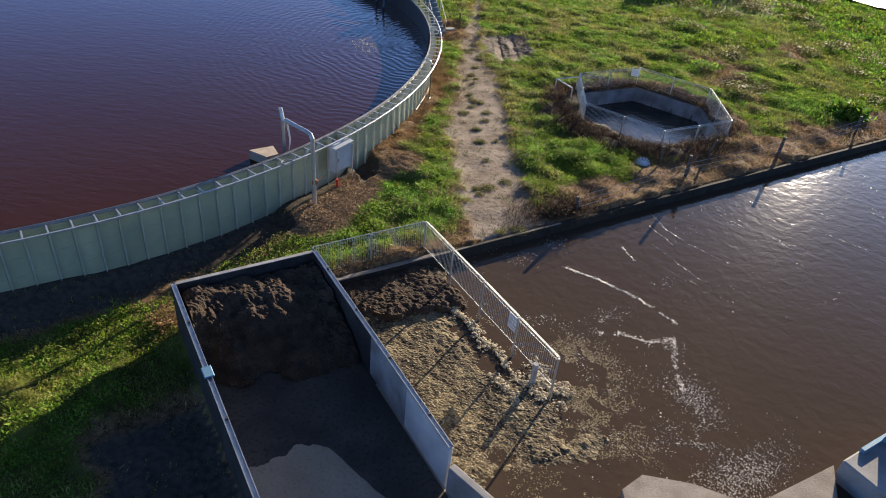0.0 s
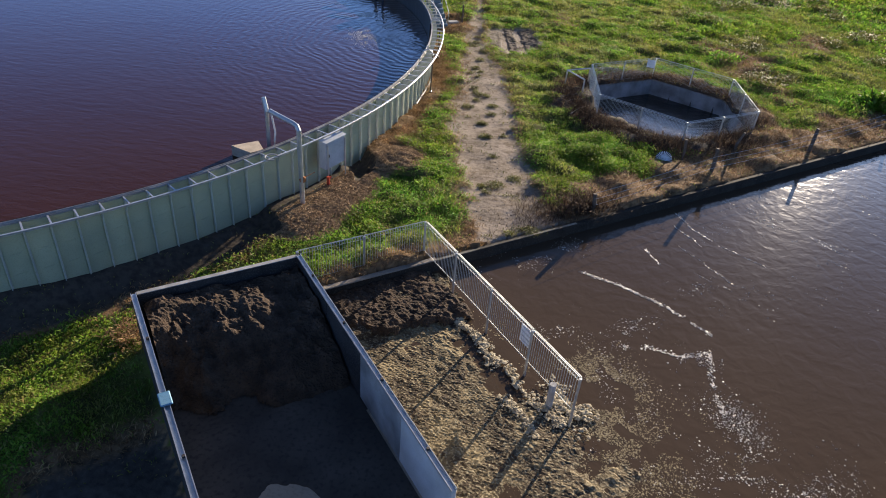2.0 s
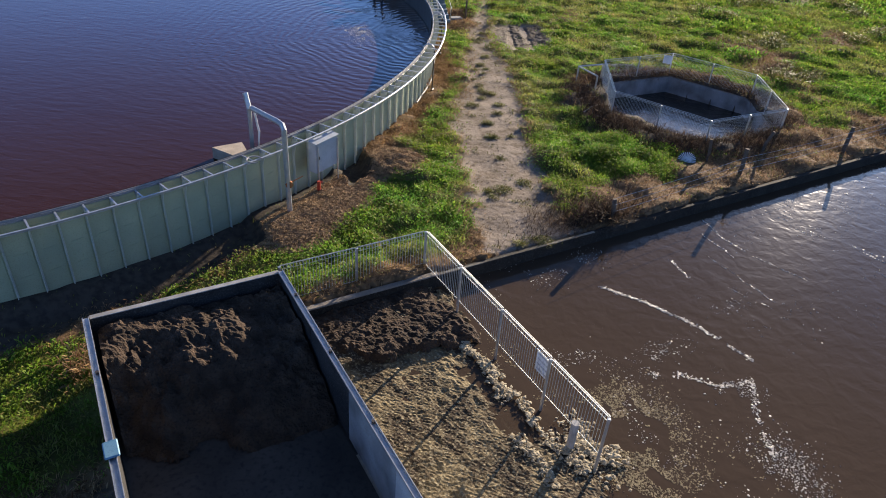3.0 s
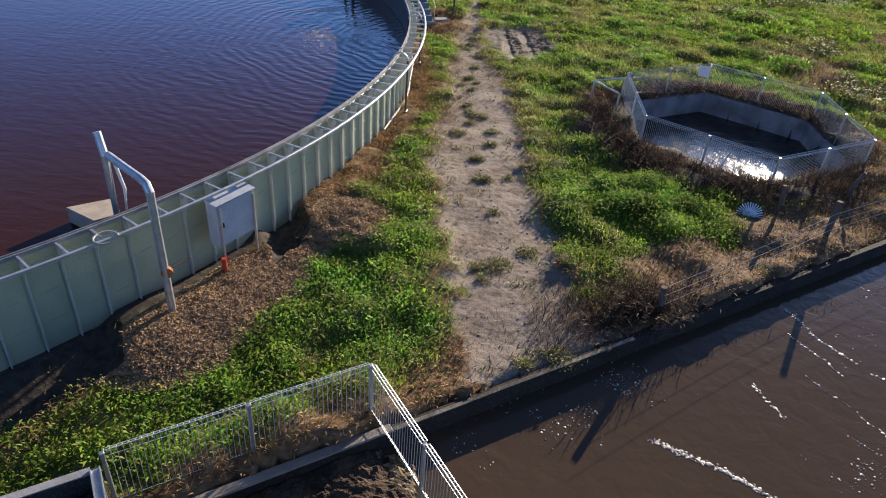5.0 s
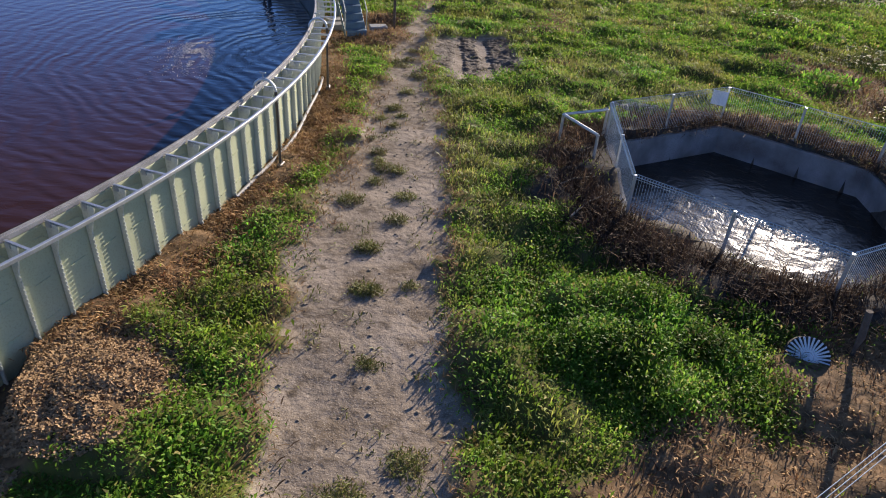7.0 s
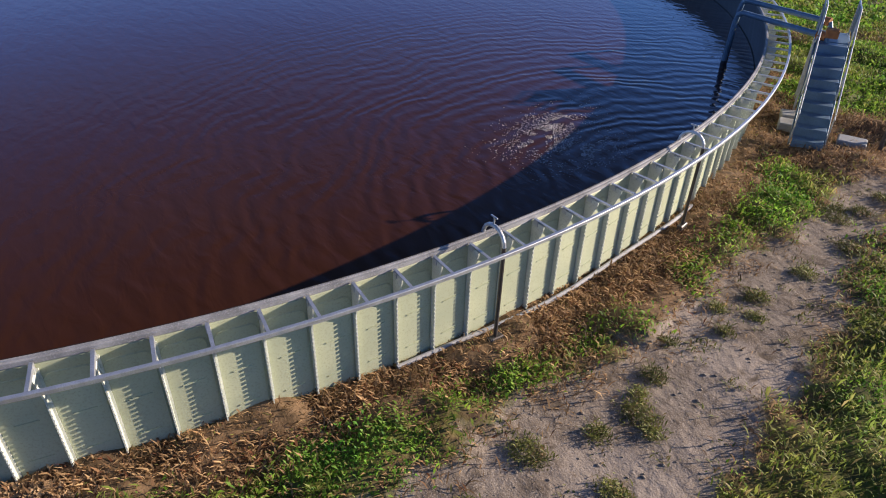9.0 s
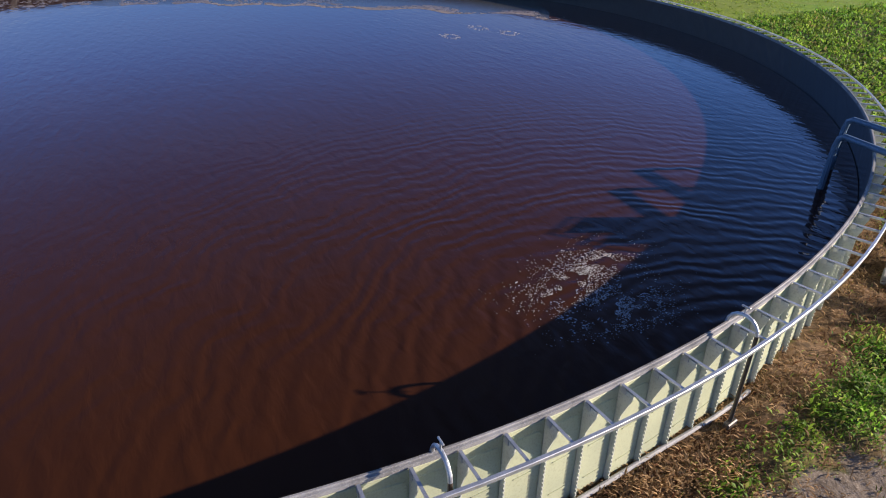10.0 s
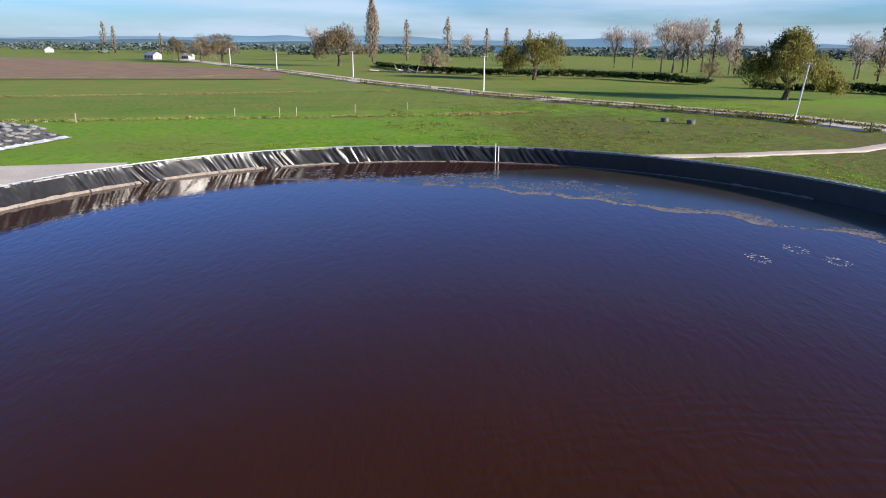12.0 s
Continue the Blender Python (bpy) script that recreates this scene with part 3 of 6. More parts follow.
    col = mixc(rng(add(sep.outputs["Green"], n2, 0.6), 0.55, 1.05), col, straw)
    # darkest ground: dug soil, plus shade of tank, bunker and pit bank painted in
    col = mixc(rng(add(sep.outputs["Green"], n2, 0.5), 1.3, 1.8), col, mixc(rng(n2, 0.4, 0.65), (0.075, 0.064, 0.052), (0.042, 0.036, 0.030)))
    col = mixc(rng(add(sep.outputs["Red"], n2, 0.8), 0.7, 1.15), col, clay)
    l.new(col, b.inputs["Base Color"])
    bp = n.new("ShaderNodeBump")
    bp.inputs["Strength"].default_value, bp.inputs["Distance"].default_value = 0.5, 0.07
    l.new(add(n2, n3, 0.2), bp.inputs["Height"])
    l.new(bp.outputs["Normal"], b.inputs["Normal"])
    return m


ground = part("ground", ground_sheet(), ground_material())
tagged(ground, "rough green pasture with a clay track and dry weeds", "ground", kind="structure")

# the round tank
tank = thing("storage_tank", Matrix.Translation((CX, CY, 0)), "large round effluent tank of grey-green ribbed panels with galvanised rail", "tank")


def ring(bm, profile, steps, a0=0.0, a1=2 * math.pi, shift=None):
    """Sweeps a closed profile of (radius, height) round the tank's axis."""
    rows = []
    n = steps if abs(a1 - a0 - 2 * math.pi) < 1e-6 else steps + 1
    for k in range(n):
        a = a0 + (a1 - a0) * k / steps
        rows.append([bm.verts.new((r * math.cos(a), r * math.sin(a), z)) for r, z in profile])
    m = len(profile)
    for k in range(steps):
        p, q = rows[k], rows[(k + 1) % n]
        for j in range(m):
            bm.faces.new((p[j], q[j], q[(j + 1) % m], p[(j + 1) % m]))
    if n > steps:
        bm.faces.new(rows[0])
        bm.faces.new(rows[-1][::-1])
    return bm


STEP = 2 * math.pi / N_PANEL
half = R_IN * math.tan(STEP / 2)
# one panel: a shallow tray with a raised face, round-shouldered at its head, and two short slots
bm = bmesh.new()
prof = [(0.0, -0.9), (0.0, 1.90), (-0.03, 1.93), (-0.045, 1.93), (-0.045, -0.9)]
sides = []
for s in (-1, 1):
    sides.append([bm.verts.new((R_IN + 0.02 + x, s * (half - 0.012), z)) for x, z in prof])
for j in range(len(prof)):
    k = (j + 1) % len(prof)
    bm.faces.new((sides[0][j], sides[1][j], sides[1][k], sides[0][k]))
bm.faces.new(sides[0][::-1])
bm.faces.new(sides[1])
face = [(half - 0.035, -0.9), (half - 0.035, 1.62)]
face += [(half - 0.035 - 0.12 * (1 - math.cos(q)), 1.62 + 0.12 * math.sin(q)) for q in np.linspace(0.3, math.pi / 2, 4)]
face += [(-y, z) for y, z in face[::-1]]
low = [bm.verts.new((R_IN + 0.021, y, z)) for y, z in face]
top = [bm.verts.new((R_IN + 0.036, y * 0.955, z - 0.012 if z > 0 else z)) for y, z in face]
bm.faces.new(top)
for j in range(len(face)):
    k = (j + 1) % len(face)
    bm.faces.new((low[j], low[k], top[k], top[j]))
for z in (0.98, 0.30):
    box(bm, (0.03, 0.30, 0.022), (R_IN + 0.035, 0.02, z), Matrix.Rotation(0.08, 4, "X"))
bmesh.ops.recalc_face_normals(bm, faces=bm.faces)
PANEL = clean(bm, "panel")
PANEL.materials.append(M_PANEL)
# one rib: an upright fin with a toothed edge, widening into a gusset under the arm
bm = bmesh.new()
box(bm, (0.10, 0.022, 2.75), (R_IN + 0.068, 0, 0.475))
for k in range(22):
    box(bm, (0.022, 0.018, 0.05), (R_IN + 0.127, 0.0, 0.02 + k * 0.085))
box(bm, (0.02, 0.05, 2.75), (R_IN + 0.035, 0.02, 0.475))
gus = [(0.03, 1.30), (0.095, 1.30), (0.30, 1.86), (0.30, 1.93), (0.03, 1.93)]
sd = [[bm.verts.new((R_IN + x, y, z)) for x, z in gus] for y in (-0.012, 0.012)]
bm.faces.new(sd[0])
bm.faces.new(sd[1][::-1])
for j in range(5):
    k = (j + 1) % 5
    bm.faces.new((sd[0][k], sd[0][j], sd[1][j], sd[1][k]))
RIB = clean(bm, "rib")
RIB.materials.append(M_RIB)
# one arm: an angle bar from the rim to the rail, on a small bracket
bm = bmesh.new()
box(bm, (R_OUT - R_IN - 0.06, 0.045, 0.012), ((R_IN + R_OUT) / 2 + 0.02, 0, RIM - 0.03))
box(bm, (R_OUT - R_IN - 0.06, 0.010, 0.06), ((R_IN + R_OUT) / 2 + 0.02, 0.02, RIM - 0.055))
box(bm, (0.09, 0.06, 0.10), (R_IN + 0.12, 0, RIM - 0.09))
ARM = clean(bm, "arm")
ARM.materials.append(M_GALV)
for k in range(N_PANEL):
    a = k * STEP
    for name, me, shift in (("panel", PANEL, STEP / 2), ("rib", RIB, 0), ("arm", ARM, 0)):
        ob = part(name, me, None, tank)
        ob.rotation_euler = (0, 0, a + shift)
bm = bmesh.new()
ring(bm, [(R_OUT - 0.03, RIM - 0.05), (R_OUT + 0.03, RIM - 0.05), (R_OUT + 0.03, RIM + 0.005), (R_OUT + 0.022, RIM + 0.012), (R_OUT - 0.03, RIM + 0.012)], N_PANEL)
part("outer_rail", bm, M_GALV, tank, "galvanised outer rail")
bm = bmesh.new()
ring(bm, [(R_IN - 0.045, RIM - 0.07), (R_IN + 0.03, RIM - 0.07), (R_IN + 0.03, RIM + 0.0), (R_IN - 0.005, RIM + 0.004), (R_IN - 0.01, RIM + 0.03), (R_IN - 0.035, RIM + 0.03), (R_IN - 0.045, RIM + 0.01)], N_PANEL * 2)
part("rim_cap", bm, M_RIMCAP, tank, "dull grey rim capping")


def liner():
    """The black sheet inside: taut on the north, hanging in slanting folds round the south-west."""
    n, rows = 2400, 13
    vs, fs = [], []
    for k in range(n):
        a = 2 * math.pi * k / n
        deg = math.degrees(a)
        amp = max(0.0, min(1.0, (deg - 150) / 30)) * max(0.0, min(1.0, (275 - deg) / 30))
        amp = 0.006 + 0.15 * amp * max(0.15, 0.6 + 1.1 * noise.noise(Vector((deg * 0.15, 0, 0))))
        for j in range(rows):
            h = j / (rows - 1)
            lean = (3.2 + 3.0 * noise.noise(Vector((deg * 0.09, 0, 5)))) * h
            f = 1 - 2.2 * abs(noise.noise(Vector((deg * 0.95 - lean * 0.95, h * 0.4, 0)))) + 0.45 * (1 - 2.5 * abs(noise.noise(Vector((deg * 1.9 - lean * 1.5, h * 0.5, 3)))))
            bulge = amp * f * (1 - 0.8 * abs(2 * h - 1) ** 4)
            r = R_IN - 0.035 - max(0, bulge)
            vs.append((r * math.cos(a), r * math.sin(a), 0.2 + (RIM - 0.16) * h))
    for k in range(n):
        q = (k + 1) % n
        for j in range(rows - 1):
            fs.append((k * rows + j, k * rows + j + 1, q * rows + j + 1, q * rows + j))
    me = bpy.data.meshes.new("liner")
    me.from_pydata(vs, [], fs)
    return me


part("liner", liner(), M_LINER, tank, "black plastic liner in slanting folds", smooth=True)
bm = bmesh.new()
n = 400
for k in range(n):
    a0, a1 = [radians(120 + 150 * (k + e) / n) for e in (0, 1)]
    h0, h1 = [0.05 + 0.12 * max(0, min(1, (math.degrees(a) - 195) / 25)) + 0.14 * abs(noise.noise(Vector((math.degrees(a) * 0.4, 2, 0)))) for a in (a0, a1)]
    q = [(a0, -0.02), (a1, -0.02), (a1, h1), (a0, h0)]
    bm.faces.new([bm.verts.new(((R_IN - 0.16) * math.cos(a), (R_IN - 0.16) * math.sin(a), WATER + z)) for a, z in q][::-1])
part("waterline_crust", bm, M_TIDE, tank, "pale dried crust along the waterline")
bm = bmesh.new()
bmesh.ops.create_circle(bm, cap_ends=True, segments=256, radius=R_IN - 0.06)
w = part("tank_effluent", bm, M_TANKWATER)
w.location = (CX, CY, WATER)
tagged(w, "red-brown liquid effluent filling the round tank", "water", kind="structure")


def polar(r, deg, z=0.0):
    return Vector((CX + r * math.cos(radians(deg)), CY + r * math.sin(radians(deg)), z))


def blobs(name, spots, lo, hi, material, label, category, lift=0.006, flat=0.35, seed=1, thick=0.012):
    """Many small uneven floating flecks as one object."""
    rnd = random.Random(seed)
    vs, fs = [], []
    for x, y, z in spots:
        s = lo + (hi - lo) * rnd.random() ** 2
        k = rnd.choice((4, 5, 6))
        t, e = rnd.uniform(0, 6.28), rnd.uniform(flat, 1)
        b = len(vs)
        for i in range(k):
            a = 2 * math.pi * i / k
            r = s * rnd.uniform(0.6, 1.2)
            px, py = r * math.cos(a), r * e * math.sin(a)
            vs.append((x + px * math.cos(t) - py * math.sin(t), y + px * math.sin(t) + py * math.cos(t), z + lift))
        vs.append((x, y, z + lift + thick * rnd.uniform(0.4, 1)))
        for i in range(k):
            fs.append((b + i, b + (i + 1) % k, b + k))
    me = bpy.data.meshes.new(name)
    me.from_pydata(vs, [], fs)
    ob = part(name, me, material)
    return tagged(ob, label, category, kind="stuff")


# drifting scum along the far side, and froth over the inflow
rnd = random.Random(5)
spots = []
EDGE = [(97, 22.0), (110, 19.2), (126, 16.4), (151, 15.0), (179, 16.4), (203, 19.5), (215, 22.5)]
while len(spots) < 8500:
    deg = rnd.uniform(98, 214)
    inner = np.interp(deg, [e[0] for e in EDGE], [e[1] for e in EDGE]) + 1.3 * noise.noise(Vector((deg * 0.12, 0, 8)))
    r = inner + (abs(rnd.gauss(0, 0.35)) if rnd.random() < 0.45 else rnd.uniform(0, 5.5 if deg > 140 else 1.6))
    p = polar(r, deg)
    if r < 26 and noise.fractal(Vector((p.x * 0.35, p.y * 0.6, 1)), 1, 2, 3) > -0.08 + (r - inner) * 0.05:
        spots.append((p.x, p.y, WATER))
# a smooth film lies behind the scum line, the field's reflection painted in olive
n, rows, vs, fs = 140, 8, [], []
for k in range(n + 1):
    deg = 97 + 103 * k / n
    inner = np.interp(deg, [e[0] for e in EDGE], [e[1] for e in EDGE]) + 1.3 * noise.noise(Vector((deg * 0.12, 0, 8))) + 0.3 * noise.noise(Vector((deg * 0.9, 0, 3)))
    outer = inner + (R_IN - 0.3 - inner) * min(1, max(0.02, (200 - deg) / 45), max(0.02, (deg - 97) / 14))
    for j in range(rows):
        p = polar(inner + (outer - inner) * j / (rows - 1), deg, WATER + 0.002)
        vs.append(tuple(p))
for k in range(n):
    for j in range(rows - 1):
        a = k * rows + j
        fs.append((a, a + 1, a + rows + 1, a + rows))
me = bpy.data.meshes.new("surface_film")
me.from_pydata(vs, [], fs)
tagged(part("surface_film", me, M_FILM), "smooth film lying on the effluent behind the scum, tinted olive for the field's reflection", "film", kind="stuff")
blobs("floating_scum", spots, 0.03, 0.17, M_SCUM, "thin grey-brown scum drifting on the effluent", "scum", 0.003, 0.3, 6, 0.004)
spots = []
for k in range(4200):
    t = rnd.random()
    a, q = rnd.uniform(0, 6.28), abs(rnd.gauss(0, 0.8))
    x, y = -6.7 - 1.1 * t + q * math.cos(a) * 0.7, 36.0 + 2.4 * t + q * math.sin(a)
    if fbm(x, y, 1.3, 17) > -0.12:
        spots.append((x, y, WATER))
curds = []
for cx, cy in ((-30.4, 45.5), (-31.9, 48.0), (-30.0, 48.9)):
    for k in range(70):
        a = rnd.uniform(0, 6.28)
        q = 0.55 + rnd.gauss(0, 0.12)
        curds.append((cx + q * math.cos(a), cy + q * 0.7 * math.sin(a), WATER))
blobs("floating_curds", curds, 0.02, 0.08, M_FOAM, "rings of pale curd floating on the effluent", "foam", 0.004, 0.4, 8)
curds = []
while len(curds) < 3800:
    deg = rnd.uniform(97, 168)
    inner = np.interp(deg, [e[0] for e in EDGE], [e[1] for e in EDGE]) + 1.3 * noise.noise(Vector((deg * 0.12, 0, 8))) + 0.3 * noise.noise(Vector((deg * 0.9, 0, 3)))
    if noise.noise(Vector((deg * 0.5, 0, 2))) > -0.3:
        p = polar(inner + abs(rnd.gauss(0, 0.3)), deg)
        curds.append((p.x, p.y, WATER))
blobs("scum_line", curds, 0.015, 0.11, M_SCUMLINE, "tan line of scum at the edge of the film", "scum", 0.005, 0.25, 9, 0.006)
swirl = []
while len(swirl) < 2200:
    x, y = -5.9 + rnd.gauss(0, 0.4), 37.1 + rnd.gauss(0, 0.7)
    if fbm(x, y, 1.6, 27) > 0.0:
        swirl.append((x, y, WATER))
blobs("froth_swirl", swirl, 0.005, 0.03, M_CAP, "thin bluish froth swirling in the shade of the wall", "foam", 0.003, 0.3, 10, 0.003)
blobs("inflow_froth", spots, 0.005, 0.026, M_FOAM, "white froth where effluent wells up", "foam", 0.004, 0.2, 7)

# two standpipes hooked over the rim, with their valve wheels
def standpipe(deg):
    s = thing("standpipe", Matrix.Translation(polar(0, 0)) @ Matrix.Rotation(radians(deg), 4, "Z"), "galvanised pipe rising from the ground and hooked over the tank rim", "pipe", "standpipes at the tank rim")
    bm = bmesh.new()
    tube(bm, [(R_OUT - 0.18, 0, -0.1), (R_OUT - 0.16, 0, 2.0)], 0.035, 10)
    part("riser", bm, M_DARKSTEEL, s, "dark steel riser")
    bm = bmesh.new()
    tube(bm, [(R_OUT - 0.16 - 0.27 * (1 - math.cos(a)), 0, 2.0 + 0.27 * math.sin(a)) for a in np.linspace(0, math.pi, 10)], 0.034, 10)
    part("hook", bm, M_GALV, s)
    bm = bmesh.new()
    tube(bm, [(R_IN - 0.06, 0, 2.0), (R_IN - 0.10, 0, 0.5)], 0.04, 8)
    part("drop_pipe", bm, M_DARKSTEEL, s)
    bm = bmesh.new()
    tube(bm, [(R_IN + 0.2, 0, 2.2), (R_IN + 0.2, 0, 2.42)], 0.015, 6)
    box(bm, (0.16, 0.03, 0.03), (R_IN + 0.2, 0, 2.42), None, 0.006)
    part("valve_handle", bm, M_GALV, s)
    bm = bmesh.new()
    box(bm, (0.12, 0.30, 0.12), (R_OUT - 0.17, 0, 0.1), None, 0.02)
    part("foot_clamp", bm, M_DARKSTEEL, s)


standpipe(-0.75)
standpipe(11.6)
bm = bmesh.new()
tube(bm, [polar(R_IN + 0.17 + 0.04 * math.sin(d * 0.6), d, 0.04) for d in np.arange(-4.5, 14.5, 0.5)], 0.045, 10)
tagged(part("ground_pipe", bm, M_CAP), "grey pipe lying along the foot of the tank", "pipe")
# marker post on the far rim
s = thing("rim_post", Matrix.Translation(polar(R_IN - 0.1, 171.4, 0)), "white pipe pair clamped to the far rim", "post")
for k in (0, 1):
    bm = bmesh.new()
    tube(bm, [(0.06, 0.25 * k, 0.6), (0.02, 0.25 * k, 2.3 - 0.25 * k)], 0.04, 8)
    part("upright", bm, M_WHITE, s)

# pond, kerb, bunker
bm = bmesh.new()
vs = [bm.verts.new(at_yard(*p)) for p in ((0.05, 0.05), (68, 0.05), (68, 58), (0.05, 58))]
bm.faces.new(vs[::-1])
w = part("pond_effluent", bm, M_POND)
w.location.z = SLURRY
tagged(w, "shallow brown effluent pond streaked with foam", "water", kind="structure")

bm = bmesh.new()
vs = [bm.verts.new((x, y, 0)) for x, y in ((33.5, 75.5), (36.5, 71.5), (41, 70), (70, 66), (75, 92), (40, 95))]
bm.faces.new(vs)
w = part("far_pond", bm, M_POND)
w.location.z = 0.12
tagged(w, "glinting pond beyond the rough pasture", "water", kind="structure")


def wall(name, u0, v0, u1, v1, lo, hi, t, label, material=None, bevel=0.02):
    a, b = at_yard(u0, v0), at_yard(u1, v1)
    d = b - a
    bm = bmesh.new()
    box(bm, (d.length, t, hi - lo), (0, 0, 0), None, bevel)
    ob = part(name, bm, material or M_CONC)
    ob.matrix_world = Matrix.Translation((a + b) / 2 + Vector((0, 0, (lo + hi) / 2))) @ Matrix.Rotation(math.atan2(d.y, d.x), 4, "Z")
    return tagged(ob, label, "wall", kind="structure")


wall("kerb", 0.1, 0.06, 68, 0.06, -1.6, 0.05, 0.18, "low worn concrete kerb round the pond, darkened for its shaded face", M_KERB)
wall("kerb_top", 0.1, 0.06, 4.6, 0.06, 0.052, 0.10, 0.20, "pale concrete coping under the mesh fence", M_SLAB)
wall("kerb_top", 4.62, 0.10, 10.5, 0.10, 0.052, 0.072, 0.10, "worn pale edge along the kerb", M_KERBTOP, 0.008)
TOP = 1.42
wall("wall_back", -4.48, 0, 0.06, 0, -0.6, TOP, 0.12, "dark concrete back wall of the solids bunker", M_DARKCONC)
# side panels step from stained, shaded dark at the back to sky-lit pale
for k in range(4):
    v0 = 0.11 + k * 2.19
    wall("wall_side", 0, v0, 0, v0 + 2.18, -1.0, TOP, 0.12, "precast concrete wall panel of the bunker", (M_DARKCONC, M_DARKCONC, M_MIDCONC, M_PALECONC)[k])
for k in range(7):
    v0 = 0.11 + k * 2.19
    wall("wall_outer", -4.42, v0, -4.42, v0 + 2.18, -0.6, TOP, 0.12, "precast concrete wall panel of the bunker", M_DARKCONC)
wall("wall_end", 0.0, 8.95, 0.35, 10.2, -1.0, 0.9, 0.2, "short concrete wall at the bunker mouth")
wall("bunker_floor", -2.2, 0.1, -2.2, 16, -0.5, -0.02, 4.3, "dark wet concrete floor of the bunker", M_WETFLOOR, 0.0)

wall("pond_bank", -0.95, 16.1, -0.95, 58, -1.7, 0.12, 2.1, "worn concrete bank along the pond's near side", M_SLAB)


def capping(u, v0, v1):
    """Pale steel channel along the top of a wall, with bolts standing on it."""
    s = thing("wall_channel", Matrix.Translation(at_yard(u, (v0 + v1) / 2, TOP)) @ turn_u(), "pale galvanised channel capping a bunker wall", "channel", "channels on the bunker walls")
    bm = bmesh.new()
    L = v1 - v0
    box(bm, (0.125, L, 0.012), (0, 0, 0.008))
    box(bm, (0.014, L, 0.05), (0.06, 0, 0.03))
    box(bm, (0.014, L, 0.05), (-0.06, 0, 0.03))
    part("channel", bm, M_GALV, s)
    for k in range(4):
        bm = bmesh.new()
        tube(bm, [(0.02, -L / 2 + L * (k + 0.5) / 4, 0.01), (0.02, -L / 2 + L * (k + 0.5) / 4, 0.07)], 0.035, 8)
        part("bolt", bm, M_DARKSTEEL, s)


capping(0, 0.0, 8.85)
capping(-4.42, 0.0, 15.4)
s = thing("wall_channel", Matrix.Translation(at_yard(-2.2, 0, TOP)) @ turn_u(), "pale worn capping on the bunker's back wall", "channel", "channels on the bunker walls")
bm = bmesh.new()
box(bm, (4.28, 0.13, 0.02), (0, 0, 0.012))
part("channel", bm, M_CAP, s)
bm = bmesh.new()
box(bm, (0.26, 0.42, 0.05), (0, 0, 0.09), None, 0.02)
ob = part("blue_cloth", bm, M_BLUE)
ob.matrix_world = Matrix.Translation(at_yard(-4.42, 4.1, TOP - 0.02)) @ turn_u()
tagged(ob, "faded blue plastic sheet folded over the wall", "sheet")


def heap(name, u0, v0, ru, rv, h, material, label, seed, step=0.09, rough=0.12, base=0.0, fn=None):
    """An uneven heap: a fine sheet raised and broken up."""
    vs, fs, idx = [], [], {}
    nu, nv = int(2 * ru / step), int(2 * rv / step)
    for j in range(nv + 1):
        for i in range(nu + 1):
            u, v = u0 - ru + i * step, v0 - rv + j * step
            d = math.hypot((u - u0) / ru, (v - v0) / rv)
            n1 = noise.fractal(Vector((u * 0.8, v * 0.8, seed)), 1, 2, 4)
            n2 = noise.noise(Vector((u * 5, v * 5, seed + 3))) + 0.7 * noise.noise(Vector((u * 11, v * 11, seed + 5)))
            z = fn(u, v, n1, n2) if fn else h * max(0, 1 - d * d) * (1 + 0.5 * n1) + rough * n2 * min(1, max(0, 1.1 - d))
            if z is None or (not fn and d > 1.02):
                continue
            idx[i, j] = len(vs)
            vs.append(at_yard(u, v, base + z))
    for (i, j), k in idx.items():
        q = [idx.get(t) for t in ((i, j), (i, j + 1), (i + 1, j + 1), (i + 1, j))]
        if None not in q:
            fs.append(q)
    me = bpy.data.meshes.new(name)
    me.from_pydata(vs, [], fs)
    ob = part(name, me, material)
    return ob


def pile(u, v, n1, n2):
    if not (-4.3 < u < -0.12 and 0.12 < v < 6.5):
        return None
    edge = 2.7 + 0.6 * n1 + 0.45 * (1 + math.tanh((u + 2.2) * 1.5))
    t = (edge + 0.5 - v) / 2.3
    if t < -0.05:
        return None
    return max(-0.06, min(1, max(0, t)) ** 0.8 * (1.3 + 0.22 * n1) * (0.92 + 0.08 * math.sin(u * 1.5)) + (0.06 * n2 + 0.05 * noise.noise(Vector((u * 19, v * 19, 6)))) * min(1, max(0.0, t * 2)))


wall("bunker_floor", -2.2, 5.0, -2.2, 16, -0.5, 0.0, 4.29, "grey worn concrete floor at the bunker mouth", M_FLOORSLAB, 0.0)


vs, fs = [], []
for k in range(141):
    u = -4.3 + 4.18 * k / 140
    edge = 6.2 + 3.0 / (1 + math.exp(-(u + 1.7) * 5)) + 0.5 * noise.fractal(Vector((u * 0.9, 2, 0)), 1, 2, 5)
    vs += [tuple(at_yard(u, 4.0, 0.012)), tuple(at_yard(u, edge, 0.012)), tuple(at_yard(u, edge + 0.03, 0.001))]
for k in range(140):
    for j in range(2):
        fs.append((k * 3 + j, k * 3 + j + 1, k * 3 + j + 4, k * 3 + j + 3))
me = bpy.data.meshes.new("slurry_film")
me.from_pydata(vs, [], fs)
tagged(part("slurry_film", me, M_WETFLOOR), "thin dark slurry spread over the bunker floor", "slurry", kind="stuff")
tagged(heap("manure_pile", -2.2, 3.2, 2.2, 3.3, 1, M_MANURE, "", 3, 0.07, fn=pile), "dark heap of separated fibre against the bunker's back wall", "manure")


